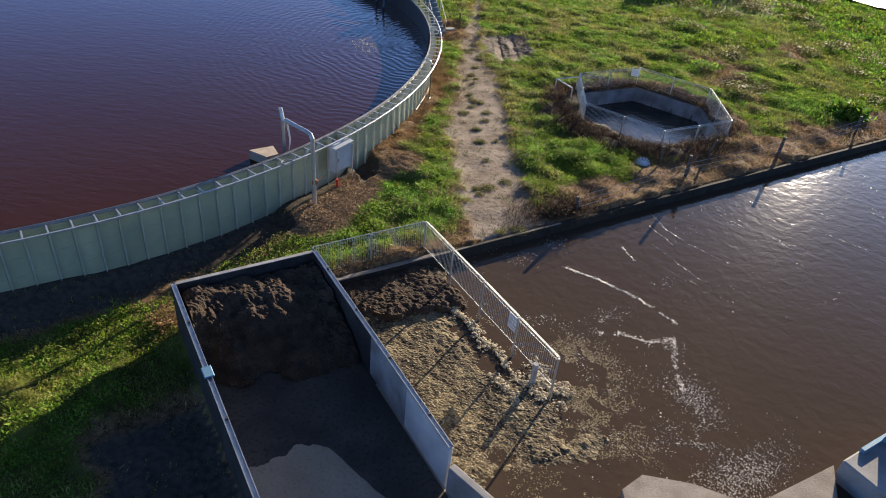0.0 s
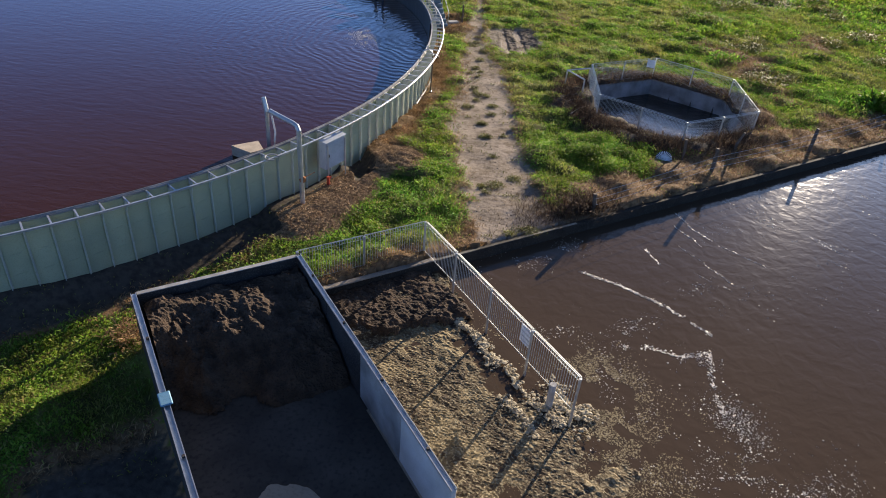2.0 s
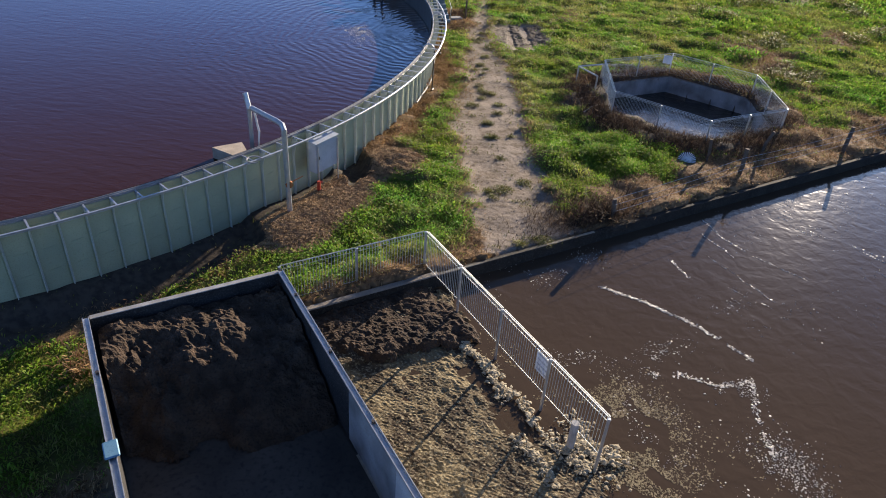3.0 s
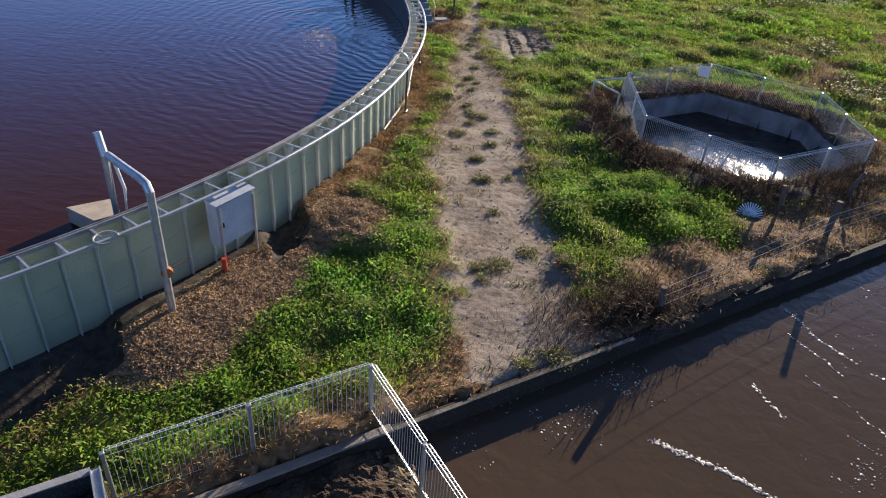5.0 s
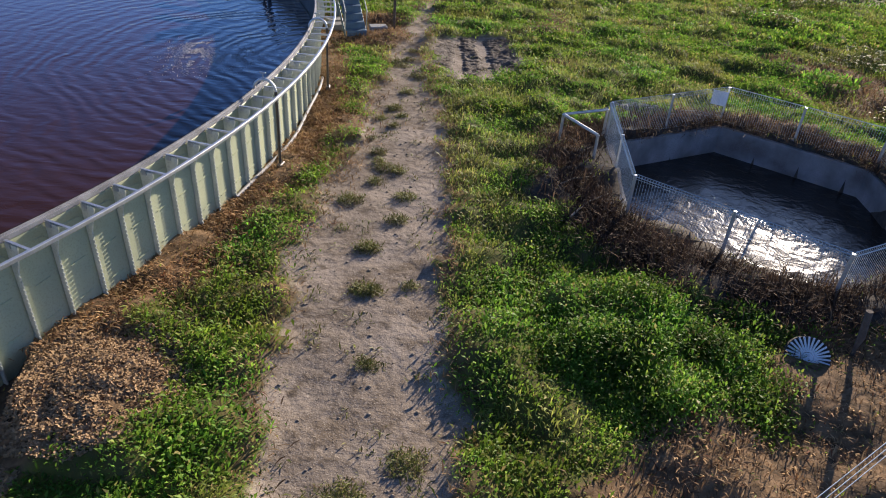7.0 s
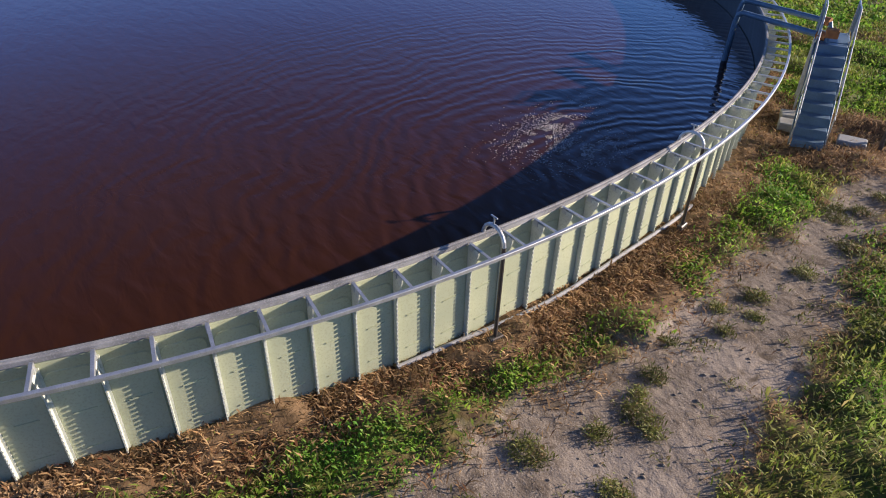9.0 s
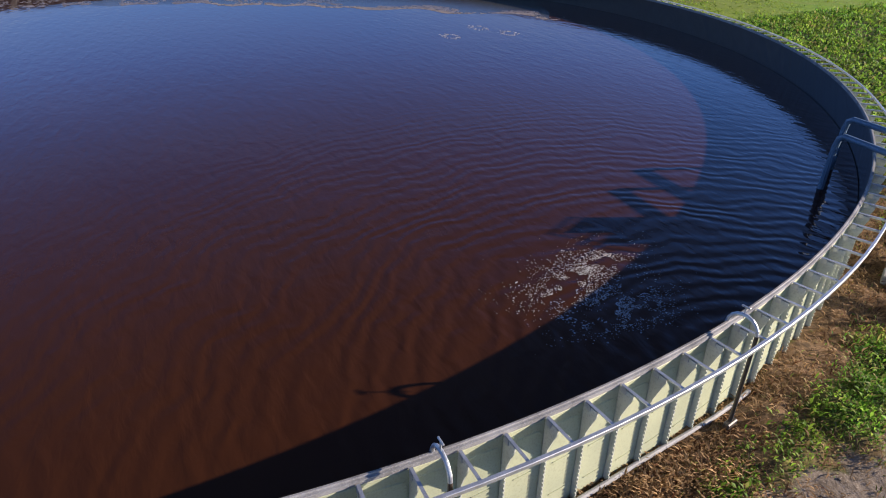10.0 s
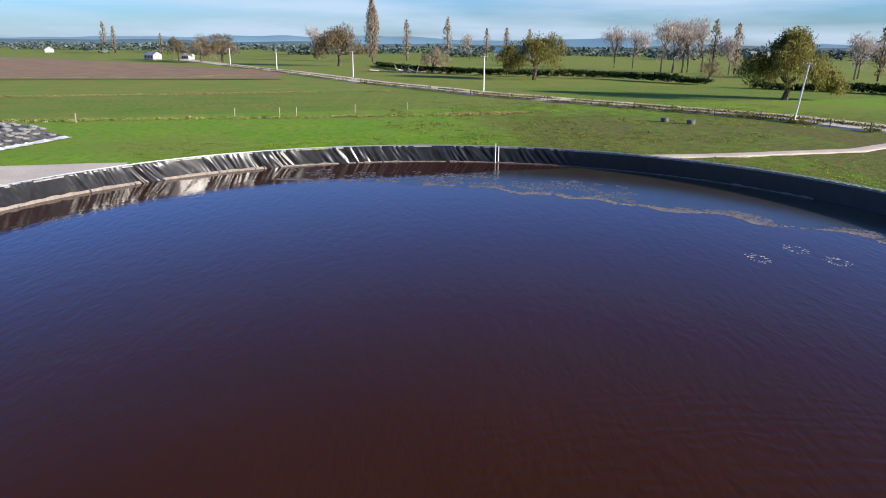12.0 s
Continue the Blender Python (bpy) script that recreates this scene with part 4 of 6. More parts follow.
def crust(u, v, n1, n2):
    if not (0.12 < u < 8.5 and 0.12 < v < 13.5):
        return None
    right = 3.5 + 0.8 * n1 + (0.8 if v < 2.4 else 0.0) + min(1.1, max(0, v - 5.2) * 0.5) + 0.3 * n2
    t = (right - u) / 0.5
    if v > 8.6 + n1 * 1.2:
        t = min(t, 9.1 + 1.2 * n1 + 0.3 * n2 - v)
    if t < 0:
        return None
    dark = 0.12 if v < 2.2 else 0.0
    return min(1, t) * (0.03 + dark + 0.04 * n1 + 0.022 * n2 + 0.022 * noise.noise(Vector((u * 23, v * 23, 4))))


tagged(heap("floating_crust", 4.3, 6.8, 4.3, 6.8, 1, M_CRUSTY, "", 9, 0.055, base=SLURRY, fn=crust), "tan crust of dried solids floating on the pond", "crust", kind="stuff")


def dark_mat(u, v, n1, n2):
    if not (0.12 < u < 4.9 and 0.12 < v < 3.2):
        return None
    t = min(4.4 + 0.5 * n1 - u, 2.3 + 0.7 * n1 - v + 0.25 * (u - 2))
    if t < 0:
        return None
    return min(1, t / 0.25) * (0.22 + 0.09 * n1 + 0.06 * n2)


tagged(heap("wet_sludge", 2.5, 1.65, 2.4, 1.6, 1, M_MANURE, "", 14, 0.06, base=SLURRY, fn=dark_mat), "dark wet sludge banked up at the pond's corner", "manure")

rnd = random.Random(11)
flecks, foam = [], []


def scatter(into, n, u, v, su, sv):
    for k in range(n):
        p = at_yard(rnd.gauss(u, su), rnd.gauss(v, sv))
        into.append((p.x, p.y, SLURRY))


def streak(pts, n, w):
    for (u0, v0), (u1, v1) in zip(pts, pts[1:]):
        for k in range(n):
            t = k / n
            wob = 0.06 * noise.noise(Vector((u0 + t * 3, v0, 4)))
            p = at_yard(u0 + (u1 - u0) * t + rnd.gauss(0, w) + wob, v0 + (v1 - v0) * t + rnd.gauss(0, w) + wob)
            foam.append((p.x, p.y, SLURRY))


streak([(9.05, 2.16), (9.83, 3.44), (10.37, 4.84), (10.67, 6.54)], 260, 0.035)
# streaks past u 12 are sun glints on ripples, laid as white flecks
streak([(15.28, 0.56), (14.95, 1.83), (15.01, 3.08), (15.48, 4.72)], 85, 0.02)
streak([(13.56, 2.44), (13.52, 4.1), (13.44, 5.08)], 40, 0.015)
streak([(18.0, 0.6), (18.4, 3.0), (19.6, 5.5)], 40, 0.02)
streak([(7.69, 5.73), (8.46, 6.04), (8.99, 6.8), (9.95, 7.05), (9.13, 7.85), (8.34, 8.97)], 110, 0.05)
streak([(12.2, 2.0), (12.0, 3.0)], 50, 0.03)
# more painted glint lines over the pond's far end
for k in range(20):
    u, v = rnd.uniform(12, 30), rnd.uniform(0.6, 5.5)
    d, L = rnd.gauss(0.15, 0.2), rnd.uniform(0.5, 1.8)
    streak([(u, v), (u + d * L * 0.4, v + L * 0.5), (u + d * L, v + L)], int(16 * L), 0.012)
# foam flecks; those past u 16 also stand for sun glitter
for u, v, n, su, sv in ((9.4, 7.1, 260, 0.35, 0.3), (8.3, 9.3, 330, 0.5, 0.7), (7.2, 10.4, 350, 0.7, 0.5), (13.0, 6.0, 160, 0.9, 0.35), (6.6, 4.2, 160, 0.6, 0.3), (8.5, 5.2, 200, 0.6, 0.25),
                         (12.2, 4.3, 160, 0.4, 0.3), (17, 2.5, 160, 1.2, 0.8), (21, 2.0, 260, 2.2, 0.9), (16.5, 6.5, 140, 1.2, 1.0), (7.5, 0.8, 260, 1.0, 0.4), (26, 2.5, 240, 3, 1.0), (9.5, 1.0, 160, 0.5, 0.4), (8, 11.6, 350, 1.3, 0.5)):
    scatter(flecks, int(n * 1.8), u, v, su, sv)
for u, v, n, su, sv in ((6.5, 6.6, 1500, 0.7, 0.9), (5.4, 8.4, 1600, 0.8, 1.1), (6.2, 10.0, 700, 1.0, 0.6)):
    scatter(flecks, n // 3, u, v, su, sv)
foam = [f for f in foam if noise.noise(Vector((f[0] * 1.7, f[1] * 1.7, 9))) > -0.32]
blobs("foam_glint_streaks", foam, 0.008, 0.045, M_FOAM, "white foam gathered in lines and painted sun glints on the pond", "foam", 0.004, 0.4, 12)
flecks = [f for f in flecks if fbm(f[0], f[1], 0.9, 94) + 0.4 * fbm(f[0], f[1], 3.0, 95) > 0.02]
scatter(flecks, 2200, 7.3, 12.0, 1.0, 0.35)
scatter(flecks, 700, 8.6, 9.2, 0.35, 0.5)
blobs("foam_glitter_flecks", flecks, 0.007, 0.032, M_FOAM, "pale flecks of foam and painted glitter on the brown pond", "foam", 0.004, 0.2, 13)
bits = []
scatter(bits, 5500, 6.3, 6.5, 0.55, 0.6)
scatter(bits, 4500, 5.3, 7.6, 0.6, 0.8)
scatter(bits, 7000, 4.9, 9.2, 1.5, 1.2)
scatter(bits, 2200, 3.0, 10.2, 1.6, 1.2)
scatter(bits, 1200, 4.6, 4.6, 0.5, 0.9)
bits = [b for b in bits if min(to_yard(b[0], b[1])) > 0.15 and fbm(b[0], b[1], 0.8, 91) + 0.4 * fbm(b[0], b[1], 3.0, 92) > 0.0]
blobs("floating_straw", bits, 0.008, 0.034, M_STRAWBITS, "straw and dried solids afloat beside the crust", "straw", 0.005, 0.25, 14, 0.007)
ridge = []
while len(ridge) < 2800:
    v = rnd.uniform(1.0, 7.4)
    u = 3.95 + 0.35 * noise.noise(Vector((v * 0.9, 3, 0))) + rnd.gauss(0, 0.09) - 0.25 * max(0, v - 4.2) * (rnd.random() < 0.5) + 0.1 * max(0, v - 5)
    if rnd.random() < 0.2:
        u, v = rnd.gauss(4.75, 0.22), rnd.gauss(6.9, 0.45)
    if fbm(u, v, 1.5, 93) > -0.15:
        p = at_yard(u, v)
        ridge.append((p.x, p.y, SLURRY + rnd.uniform(0.02, 0.09)))
blobs("crust_ridge", ridge, 0.02, 0.09, M_CRUST, "pale crumbling ridge of crust along the mesh fence", "crust", 0.004, 0.4, 15, 0.022)

# scraps on the bare, shade-darkened soil beside the bunker
for u, v, L, w, a, m, label in ((-6.2, 6.1, 1.9, 0.14, 0.5, M_WOOD, "old timber plank lying on bare soil"), (-6.6, 6.9, 1.3, 0.12, 1.3, M_WOOD, "short timber plank lying on bare soil"), (-5.6, 8.0, 0.9, 0.2, 2.2, M_PLY, "pale offcut board lying on bare soil")):
    bm = bmesh.new()
    box(bm, (L, w, 0.045), (0, 0, 0), None, 0.006)
    ob = part("plank", bm, m)
    p = at_yard(u, v)
    ob.matrix_world = Matrix.Translation((p.x, p.y, level(p.x, p.y) + 0.05)) @ Matrix.Rotation(a, 4, "Z")
    tagged(ob, label, "plank", "planks beside the bunker")

# slabs and a blue machine at the pond's near edge
for poly, name in ((((4.0, 10.9), (4.8, 10.8), (5.8, 11.6), (6.6, 12.6), (7.0, 16), (3.6, 16), (3.6, 11.6)), "slab"), (((7.1, 12.8), (9.85, 12.95), (8.9, 13.7), (8.6, 16), (7.0, 16)), "slab")):
    bm = bmesh.new()
    vs = [bm.verts.new(at_yard(u, v, -0.06)) for u, v in poly]
    f = bm.faces.new(vs)
    if f.normal.z < 0:
        f.normal_flip()
    r = bmesh.ops.extrude_face_region(bm, geom=[f])
    bmesh.ops.translate(bm, verts=[e for e in r["geom"] if isinstance(e, bmesh.types.BMVert)], vec=(0, 0, -0.8))
    bmesh.ops.recalc_face_normals(bm, faces=bm.faces)
    tagged(part(name, bm, M_SLAB), "worn tan concrete slab sloping into the pond", "slab", kind="structure")
mach = thing("pump_skid", Matrix.Translation(at_yard(11.9, 13.6, 0)) @ turn_u(), "blue steel pump skid on a concrete block beside the pond", "pump")
bm = bmesh.new()
box(bm, (4.4, 1.5, 1.5), (0, -0.25, -0.35), None, 0.05)
part("block", bm, M_CONC, mach)
for y in (-0.9, 0.42):
    bm = bmesh.new()
    box(bm, (3.6, 0.12, 0.14), (0.3, y, 0.47), None, 0.01)
    part("skid_beam", bm, M_BLUE, mach)
bm = bmesh.new()
box(bm, (2.8, 0.10, 0.5), (0.7, 0.30, 0.75), Matrix.Rotation(radians(8), 4, "X"), 0.02)
part("guard", bm, M_BLUE, mach)
for k in range(5):
    bm = bmesh.new()
    tube(bm, [(-0.6 + k * 0.45, -0.1, 0.45), (-0.6 + k * 0.45, -0.1, 0.72), (-0.35 + k * 0.45, 0.05, 0.8)], 0.08, 10)
    part("rusty_pipe", bm, M_ORANGE, mach, "rust-red pipe elbow")


# mesh safety fences with rolled tops
def mesh_panel(L, h, pitch, wire):
    """Upright wires, a rolled top and a rolled foot, as one welded panel along x from 0 to L."""
    vs, fs = [], []

    def bar(a, b, r):
        a, b = Vector(a), Vector(b)
        q = (b - a).to_track_quat("Z", "Y")
        k = len(vs)
        for p in (a, b):
            for t in range(3):
                c = 2 * math.pi * t / 3
                vs.append(p + q @ Vector((r * math.cos(c), r * math.sin(c), 0)))
        for t in range(3):
            fs.append((k + t, k + (t + 1) % 3, k + 3 + (t + 1) % 3, k + 3 + t))
    n = int(L / pitch)
    for i in range(n + 1):
        x = i * L / n
        bar((x, 0, 0.06), (x, 0, h - 0.02), wire)
        bar((x, 0, h - 0.12), (x, 0.07, h - 0.03), wire * 0.8)
        bar((x, 0.07, h - 0.03), (x, 0, h), wire * 0.8)
        bar((x, 0, 0.12), (x, 0.05, 0.05), 0.004)
    for z, y in ((h, 0), (h - 0.03, 0.07), (h - 0.12, 0), (0.12, 0), (0.05, 0.05)):
        bar((0, y, z), (L, y, z), 0.010 if z > h - 0.05 else 0.006)
    me = bpy.data.meshes.new("mesh_panel")
    me.from_pydata([tuple(v) for v in vs], [], fs)
    me.materials.append(M_WIRE)
    return me


def post_mesh(h, foot):
    bm = bmesh.new()
    box(bm, (0.06, 0.06, h - foot), (0, 0, (h + foot) / 2), None, 0.006)
    box(bm, (0.075, 0.075, 0.02), (0, 0, h + 0.005), None, 0.006)
    me = clean(bm, "post")
    me.materials.append(M_GALV)
    return me


def mesh_fence(name, corners, lo, h, foot, label, per, pitch, wire):
    s = thing(name, Matrix(), label, "fence")
    posts = post_mesh(lo + h - 0.04, foot)
    made = {}
    for i, (a, b) in enumerate(zip(corners, corners[1:])):
        d = Vector(b) - Vector(a)
        n = max(1, round(d.length / per))
        L = d.length / n
        key = round(L, 2)
        if key not in made:
            made[key] = mesh_panel(L - 0.07, h, pitch, wire)
        t = Matrix.Rotation(math.atan2(d.y, d.x), 4, "Z")
        for k in range(n):
            p = Vector(a) + d * k / n
            ob = part("mesh_panel", made[key], None, s)
            ob.matrix_world = Matrix.Translation(p + d.normalized() * 0.035 + Vector((0, 0, lo))) @ t
            ob = part("post", posts, None, s)
            ob.matrix_world = Matrix.Translation(p) @ t
    if (Vector(corners[0]) - Vector(corners[-1])).length > 0.1:
        ob = part("post", posts, None, s)
        ob.matrix_world = Matrix.Translation(Vector(corners[-1]))
    return s


mesh_fence("mesh_fence", [at_yard(0.1, -0.42), at_yard(4.4, -0.42), at_yard(4.4, 7.4)], 0.08, 1.22, -0.9, "galvanised mesh safety fence with rolled top over the pond", 2.2, 0.085, 0.0062)
hex_pts = [Vector((*PIT[-k % 6], 0)) for k in range(7)]
mesh_fence("mesh_fence", hex_pts, 0.1, 1.2, -0.3, "galvanised mesh safety fence round a hexagonal pit", 2.3, 0.065, 0.0042)


def plate(name, size, m, label, bars=4, parent=None):
    s = thing(name, m, label, "sign")
    bm = bmesh.new()
    box(bm, (size[0], 0.012, size[1]), (0, 0, 0), None, 0.004)
    part("board", bm, M_SIGN, s)
    for k in range(bars):
        bm = bmesh.new()
        box(bm, (size[0] * 0.8, 0.004, size[1] * 0.08), (0, -0.009, size[1] * (0.36 - 0.72 * k / max(1, bars - 1))))
        part("line", bm, M_INK, s)
        bm = bmesh.new()
        box(bm, (size[0] * 0.8, 0.004, size[1] * 0.08), (0, 0.009, size[1] * (0.36 - 0.72 * k / max(1, bars - 1))))
        part("line", bm, M_INK, s)


TURN_V = Matrix.Rotation(math.atan2(V.y, V.x), 4, "Z")
plate("warning_sign", (0.46, 0.60), Matrix.Translation(at_yard(4.47, 5.15, 0.82)) @ TURN_V, "white warning sign with unreadable lines on the mesh fence")
plate("warning_sign", (0.45, 0.45), Matrix.Translation(Vector(hex_pts[3]) + Vector((-0.25, -0.12, 0.95))) @ Matrix.Rotation(radians(-20), 4, "Z"), "white notice board fixed to a corner of the pit fence", 0)
bm = bmesh.new()
tube(bm, [at_yard(4.32, 6.65, -0.9), at_yard(4.32, 6.65, 0.45)], 0.09, 14)
tagged(part("marker_pipe", bm, M_CAP), "grey plastic pipe standing in the pond by the fence", "pipe")

# hexagonal pit
bm = bmesh.new()
outer = [Vector((HEX[0], HEX[1], 0)).lerp(hex_pts[6 - k], 0.955) for k in range(6)]
for k in range(6):
    a, b = outer[k], outer[(k + 1) % 6]
    d = b - a
    bm = bmesh.new()
    box(bm, (d.length - 0.02, 0.15, 2.4), (0, 0, -1.1 if k in (1, 2, 3) else -1.26), None, 0.015)
    ob = part("pit_wall", bm, M_PITWALL)
    ob.matrix_world = Matrix.Translation((a + b) / 2) @ Matrix.Rotation(math.atan2(d.y, d.x), 4, "Z")
    tagged(ob, "concrete wall panel of the hexagonal pit", "wall", kind="structure")
bm = bmesh.new()
bm.faces.new([bm.verts.new((v.x, v.y, -0.75)) for v in outer])
w = part("pit_effluent", bm, M_PIT)
tagged(w, "dark glossy liquid in the hexagonal pit", "water", kind="structure")

# broken concrete and sticks dumped behind the pit
rg = random.Random(17)
bm = bmesh.new()
for k in range(420):
    x, y = 7.4 + rg.gauss(0, 0.65), 38.3 + rg.gauss(0, 0.5)
    if math.hypot(x - HEX[0], y - HEX[1]) < 4.75:
        continue
    q = math.hypot((x - 7.4) / 1.5, (y - 38.3) / 1.1)
    s = rg.uniform(0.04, 0.13)
    bmesh.ops.create_cube(bm, size=s, matrix=Matrix.Translation((x, y, level(x, y) + 0.05 + max(0, 0.35 * (1 - q)))) @ Euler((rg.random() * 6, rg.random() * 6, rg.random() * 6)).to_matrix().to_4x4() @ Matrix.Diagonal((1, rg.uniform(0.5, 1.6), rg.uniform(0.4, 1), 1)))
tagged(part("rubble_heap", bm, M_CONC), "heap of grey broken concrete behind the pit", "rubble", kind="stuff")
for k, (x, y, a, L) in enumerate(((8.6, 38.0, 0.2, 1.9), (8.9, 38.3, 0.05, 1.5), (12.6, 37.3, -0.6, 1.7), (13.3, 36.9, -0.4, 1.3), (5.3, 31.0, 1.0, 1.6), (5.0, 32.2, 0.7, 1.2))):
    bm = bmesh.new()
    tube(bm, [(-L / 2, 0, 0), (0, 0.06, 0.05), (L / 2, -0.04, 0.02)], 0.028, 6, 0.015)
    ob = part("dead_branch", bm, M_PALEPOST)
    ob.matrix_world = Matrix.Translation((x, y, level(x, y) + mound(x, y) + 0.12)) @ Matrix.Rotation(a, 4, "Z")
    tagged(ob, "bleached dead branch lying in the brush", "branch", "branches round the pit")

# metal gate frame beside the pit
g = thing("gate_frame", Matrix.Translation((5.1, 34.6, 0)), "bare galvanised pipe gate frame leaning by the pit", "gate")
for name, pts in (("top_bar", [(-0.5, 0.4, 0.95), (0.75, 1.05, 1.0)]), ("side_bar", [(-0.5, 0.4, 0.95), (0.4, -0.85, 0.95)]), ("leg", [(-0.5, 0.4, -0.1), (-0.5, 0.4, 0.95)]), ("leg", [(0.4, -0.85, -0.1), (0.4, -0.85, 0.95)]), ("leg", [(0.75, 1.05, -0.1), (0.75, 1.05, 1.0)])):
    bm = bmesh.new()
    tube(bm, pts, 0.042, 8)
    part(name, bm, M_GALV, g)


# post and wire fence along the pond's far kerb
def wood_post(x, y, h, r, lean=0.0, name="fence_post"):
    bm = bmesh.new()
    tube(bm, [(0, 0, -0.3), (0.01, 0, h * 0.5), (lean, 0.02, h)], r, 9, r * 0.85)
    ob = part(name, bm, M_WOOD)
    ob.location = (x, y, level(x, y))
    return tagged(ob, "weathered round timber fence post in dry grass", "post", "posts along the pond")


FENCE = [(5.66, 21.06, 0.85, 0.09), (10.85, 25.83, 1.3, 0.09), (16.2, 30.06, 1.2, 0.09), (21.7, 34.8, 1.2, 0.09), (27.5, 39.4, 1.2, 0.09), (33.5, 44.0, 1.2, 0.09)]
for i, (x, y, h, r) in enumerate(FENCE):
    wood_post(x, y, h, r, 0.03 * (i % 3 - 1))
for x, y, h, l in ((9.8, 26.9, 1.1, -0.05), (12.4, 28.6, 1.1, 0.2), (-2.55, 45.8, 1.3, 0.02)):
    wood_post(x, y, h, 0.07, l)
for k, z in enumerate((0.45, 0.72, 0.98)):
    bm = bmesh.new()
    pts = []
    for (x0, y0, _, _), (x1, y1, _, _) in zip(FENCE, FENCE[1:]):
        for t in (0, 0.25, 0.5, 0.75):
            pts.append((x0 + (x1 - x0) * t, y0 + (y1 - y0) * t - 0.1, z - 0.16 * t * (1 - t)))
    tube(bm, pts, 0.006, 4)
    tagged(part("fence_wire", bm, M_WIRE), "slack fence wire strung between timber posts", "wire", "wires along the pond")

# control cabinet on the tank's side
a = radians(-23.3)
cab = thing("control_cabinet", Matrix.Translation((CX + 27.45 * math.cos(a), CY + 27.45 * math.sin(a), 0)) @ Matrix.Rotation(a, 4, "Z"), "white steel control cabinet standing against the tank", "cabinet")
bm = bmesh.new()
box(bm, (0.34, 1.12, 1.1), (0.0, 0, 1.25), None, 0.015)
part("body", bm, M_CABINET, cab)
bm = bmesh.new()
box(bm, (0.02, 1.04, 1.02), (0.182, 0, 1.25), None, 0.006)
d = part("door", bm, M_CABINET, cab)
bm = bmesh.new()
box(bm, (0.03, 0.03, 0.12), (0.205, -0.42, 1.25), None, 0.006)
part("handle", bm, M_DARKSTEEL, d)
bm = bmesh.new()
box(bm, (0.42, 1.2, 0.03), (0.01, 0, 1.82), Matrix.Rotation(radians(6), 4, "Y"), 0.008)
part("hood", bm, M_CABINET, cab)
for y in (-0.5, 0.5):
    bm = bmesh.new()
    tube(bm, [(0.22, y, -0.1), (0.22, y, 1.7)], 0.025, 8)
    part("leg", bm, M_GALV, cab)
bm = bmesh.new()
tube(bm, [(0.3, -0.62, -0.05), (0.3, -0.62, 0.5)], 0.06, 10)
tube(bm, [(0.3, -0.62, 0.38), (0.3, -0.45, 0.42)], 0.04, 8)
hyd = part("valve_stand", bm, M_RED)
hyd.matrix_world = cab.matrix_world.copy()
tagged(hyd, "red painted valve stand beside the cabinet", "valve")

# hoop pipe over the rim with its float
FLOAT = [(-8.19, 20.45), (-7.41, 21.15), (-6.93, 20.49), (-7.28, 20.08)]
hoop = thing("hoop_pipe", Matrix(), "thick galvanised pipe arched over the tank rim", "pipe")
bm = bmesh.new()
tube(bm, [(-4.8, 18.6, -0.1), (-4.82, 18.62, 1.6), (-4.84, 18.64, 2.98), (-4.92, 18.70, 3.12), (-5.1, 18.83, 3.14), (-5.6, 19.16, 3.14), (-6.2, 19.56, 3.15)], 0.085, 12)
part("arch", bm, M_GALV, hoop)
bm = bmesh.new()
tube(bm, [(-6.46, 19.73, 3.56), (-6.33, 19.63, 3.1), (-6.35, 19.62, 0.5)], 0.085, 10)
part("down_leg", bm, M_GALV, hoop)
bm = bmesh.new()
tube(bm, [(-6.2, 19.66, 3.12), (-6.12, 19.75, 2.3), (-6.25, 19.72, 1.0)], 0.035, 8)
part("hose", bm, M_WHITE, hoop, "pale hose")
bm = bmesh.new()
tube(bm, [(-4.80, 18.66, 1.15), (-4.75, 18.57, 1.15)], 0.12, 12)
tube(bm, [(-4.79, 18.6, 1.18), (-4.45, 19.0, 1.3)], 0.015, 6)
part("clamp", bm, M_ORANGE, hoop, "rusty orange clamp")
bm = bmesh.new()
vs = [bm.verts.new((x, y, 1.15)) for x, y in FLOAT]
f = bm.faces.new(vs)
r = bmesh.ops.extrude_face_region(bm, geom=[f])
bmesh.ops.translate(bm, verts=[e for e in r["geom"] if isinstance(e, bmesh.types.BMVert)], vec=(0, 0, -0.5))
bmesh.ops.recalc_face_normals(bm, faces=bm.faces)
tagged(part("float_board", bm, M_PLY), "pale plywood-topped float on the effluent", "float")
bm = bmesh.new()
pts = [polar(R_OUT - 0.02, -29.5, RIM + 0.03) + Vector((0.22 * math.cos(b), 0.24 * math.sin(b), 0)) for b in np.linspace(0.5, 5.6, 14)]
tube(bm, pts, 0.02, 6)
tagged(part("hose_loop", bm, M_CAP), "loop of white hose hung on the rail", "hose")

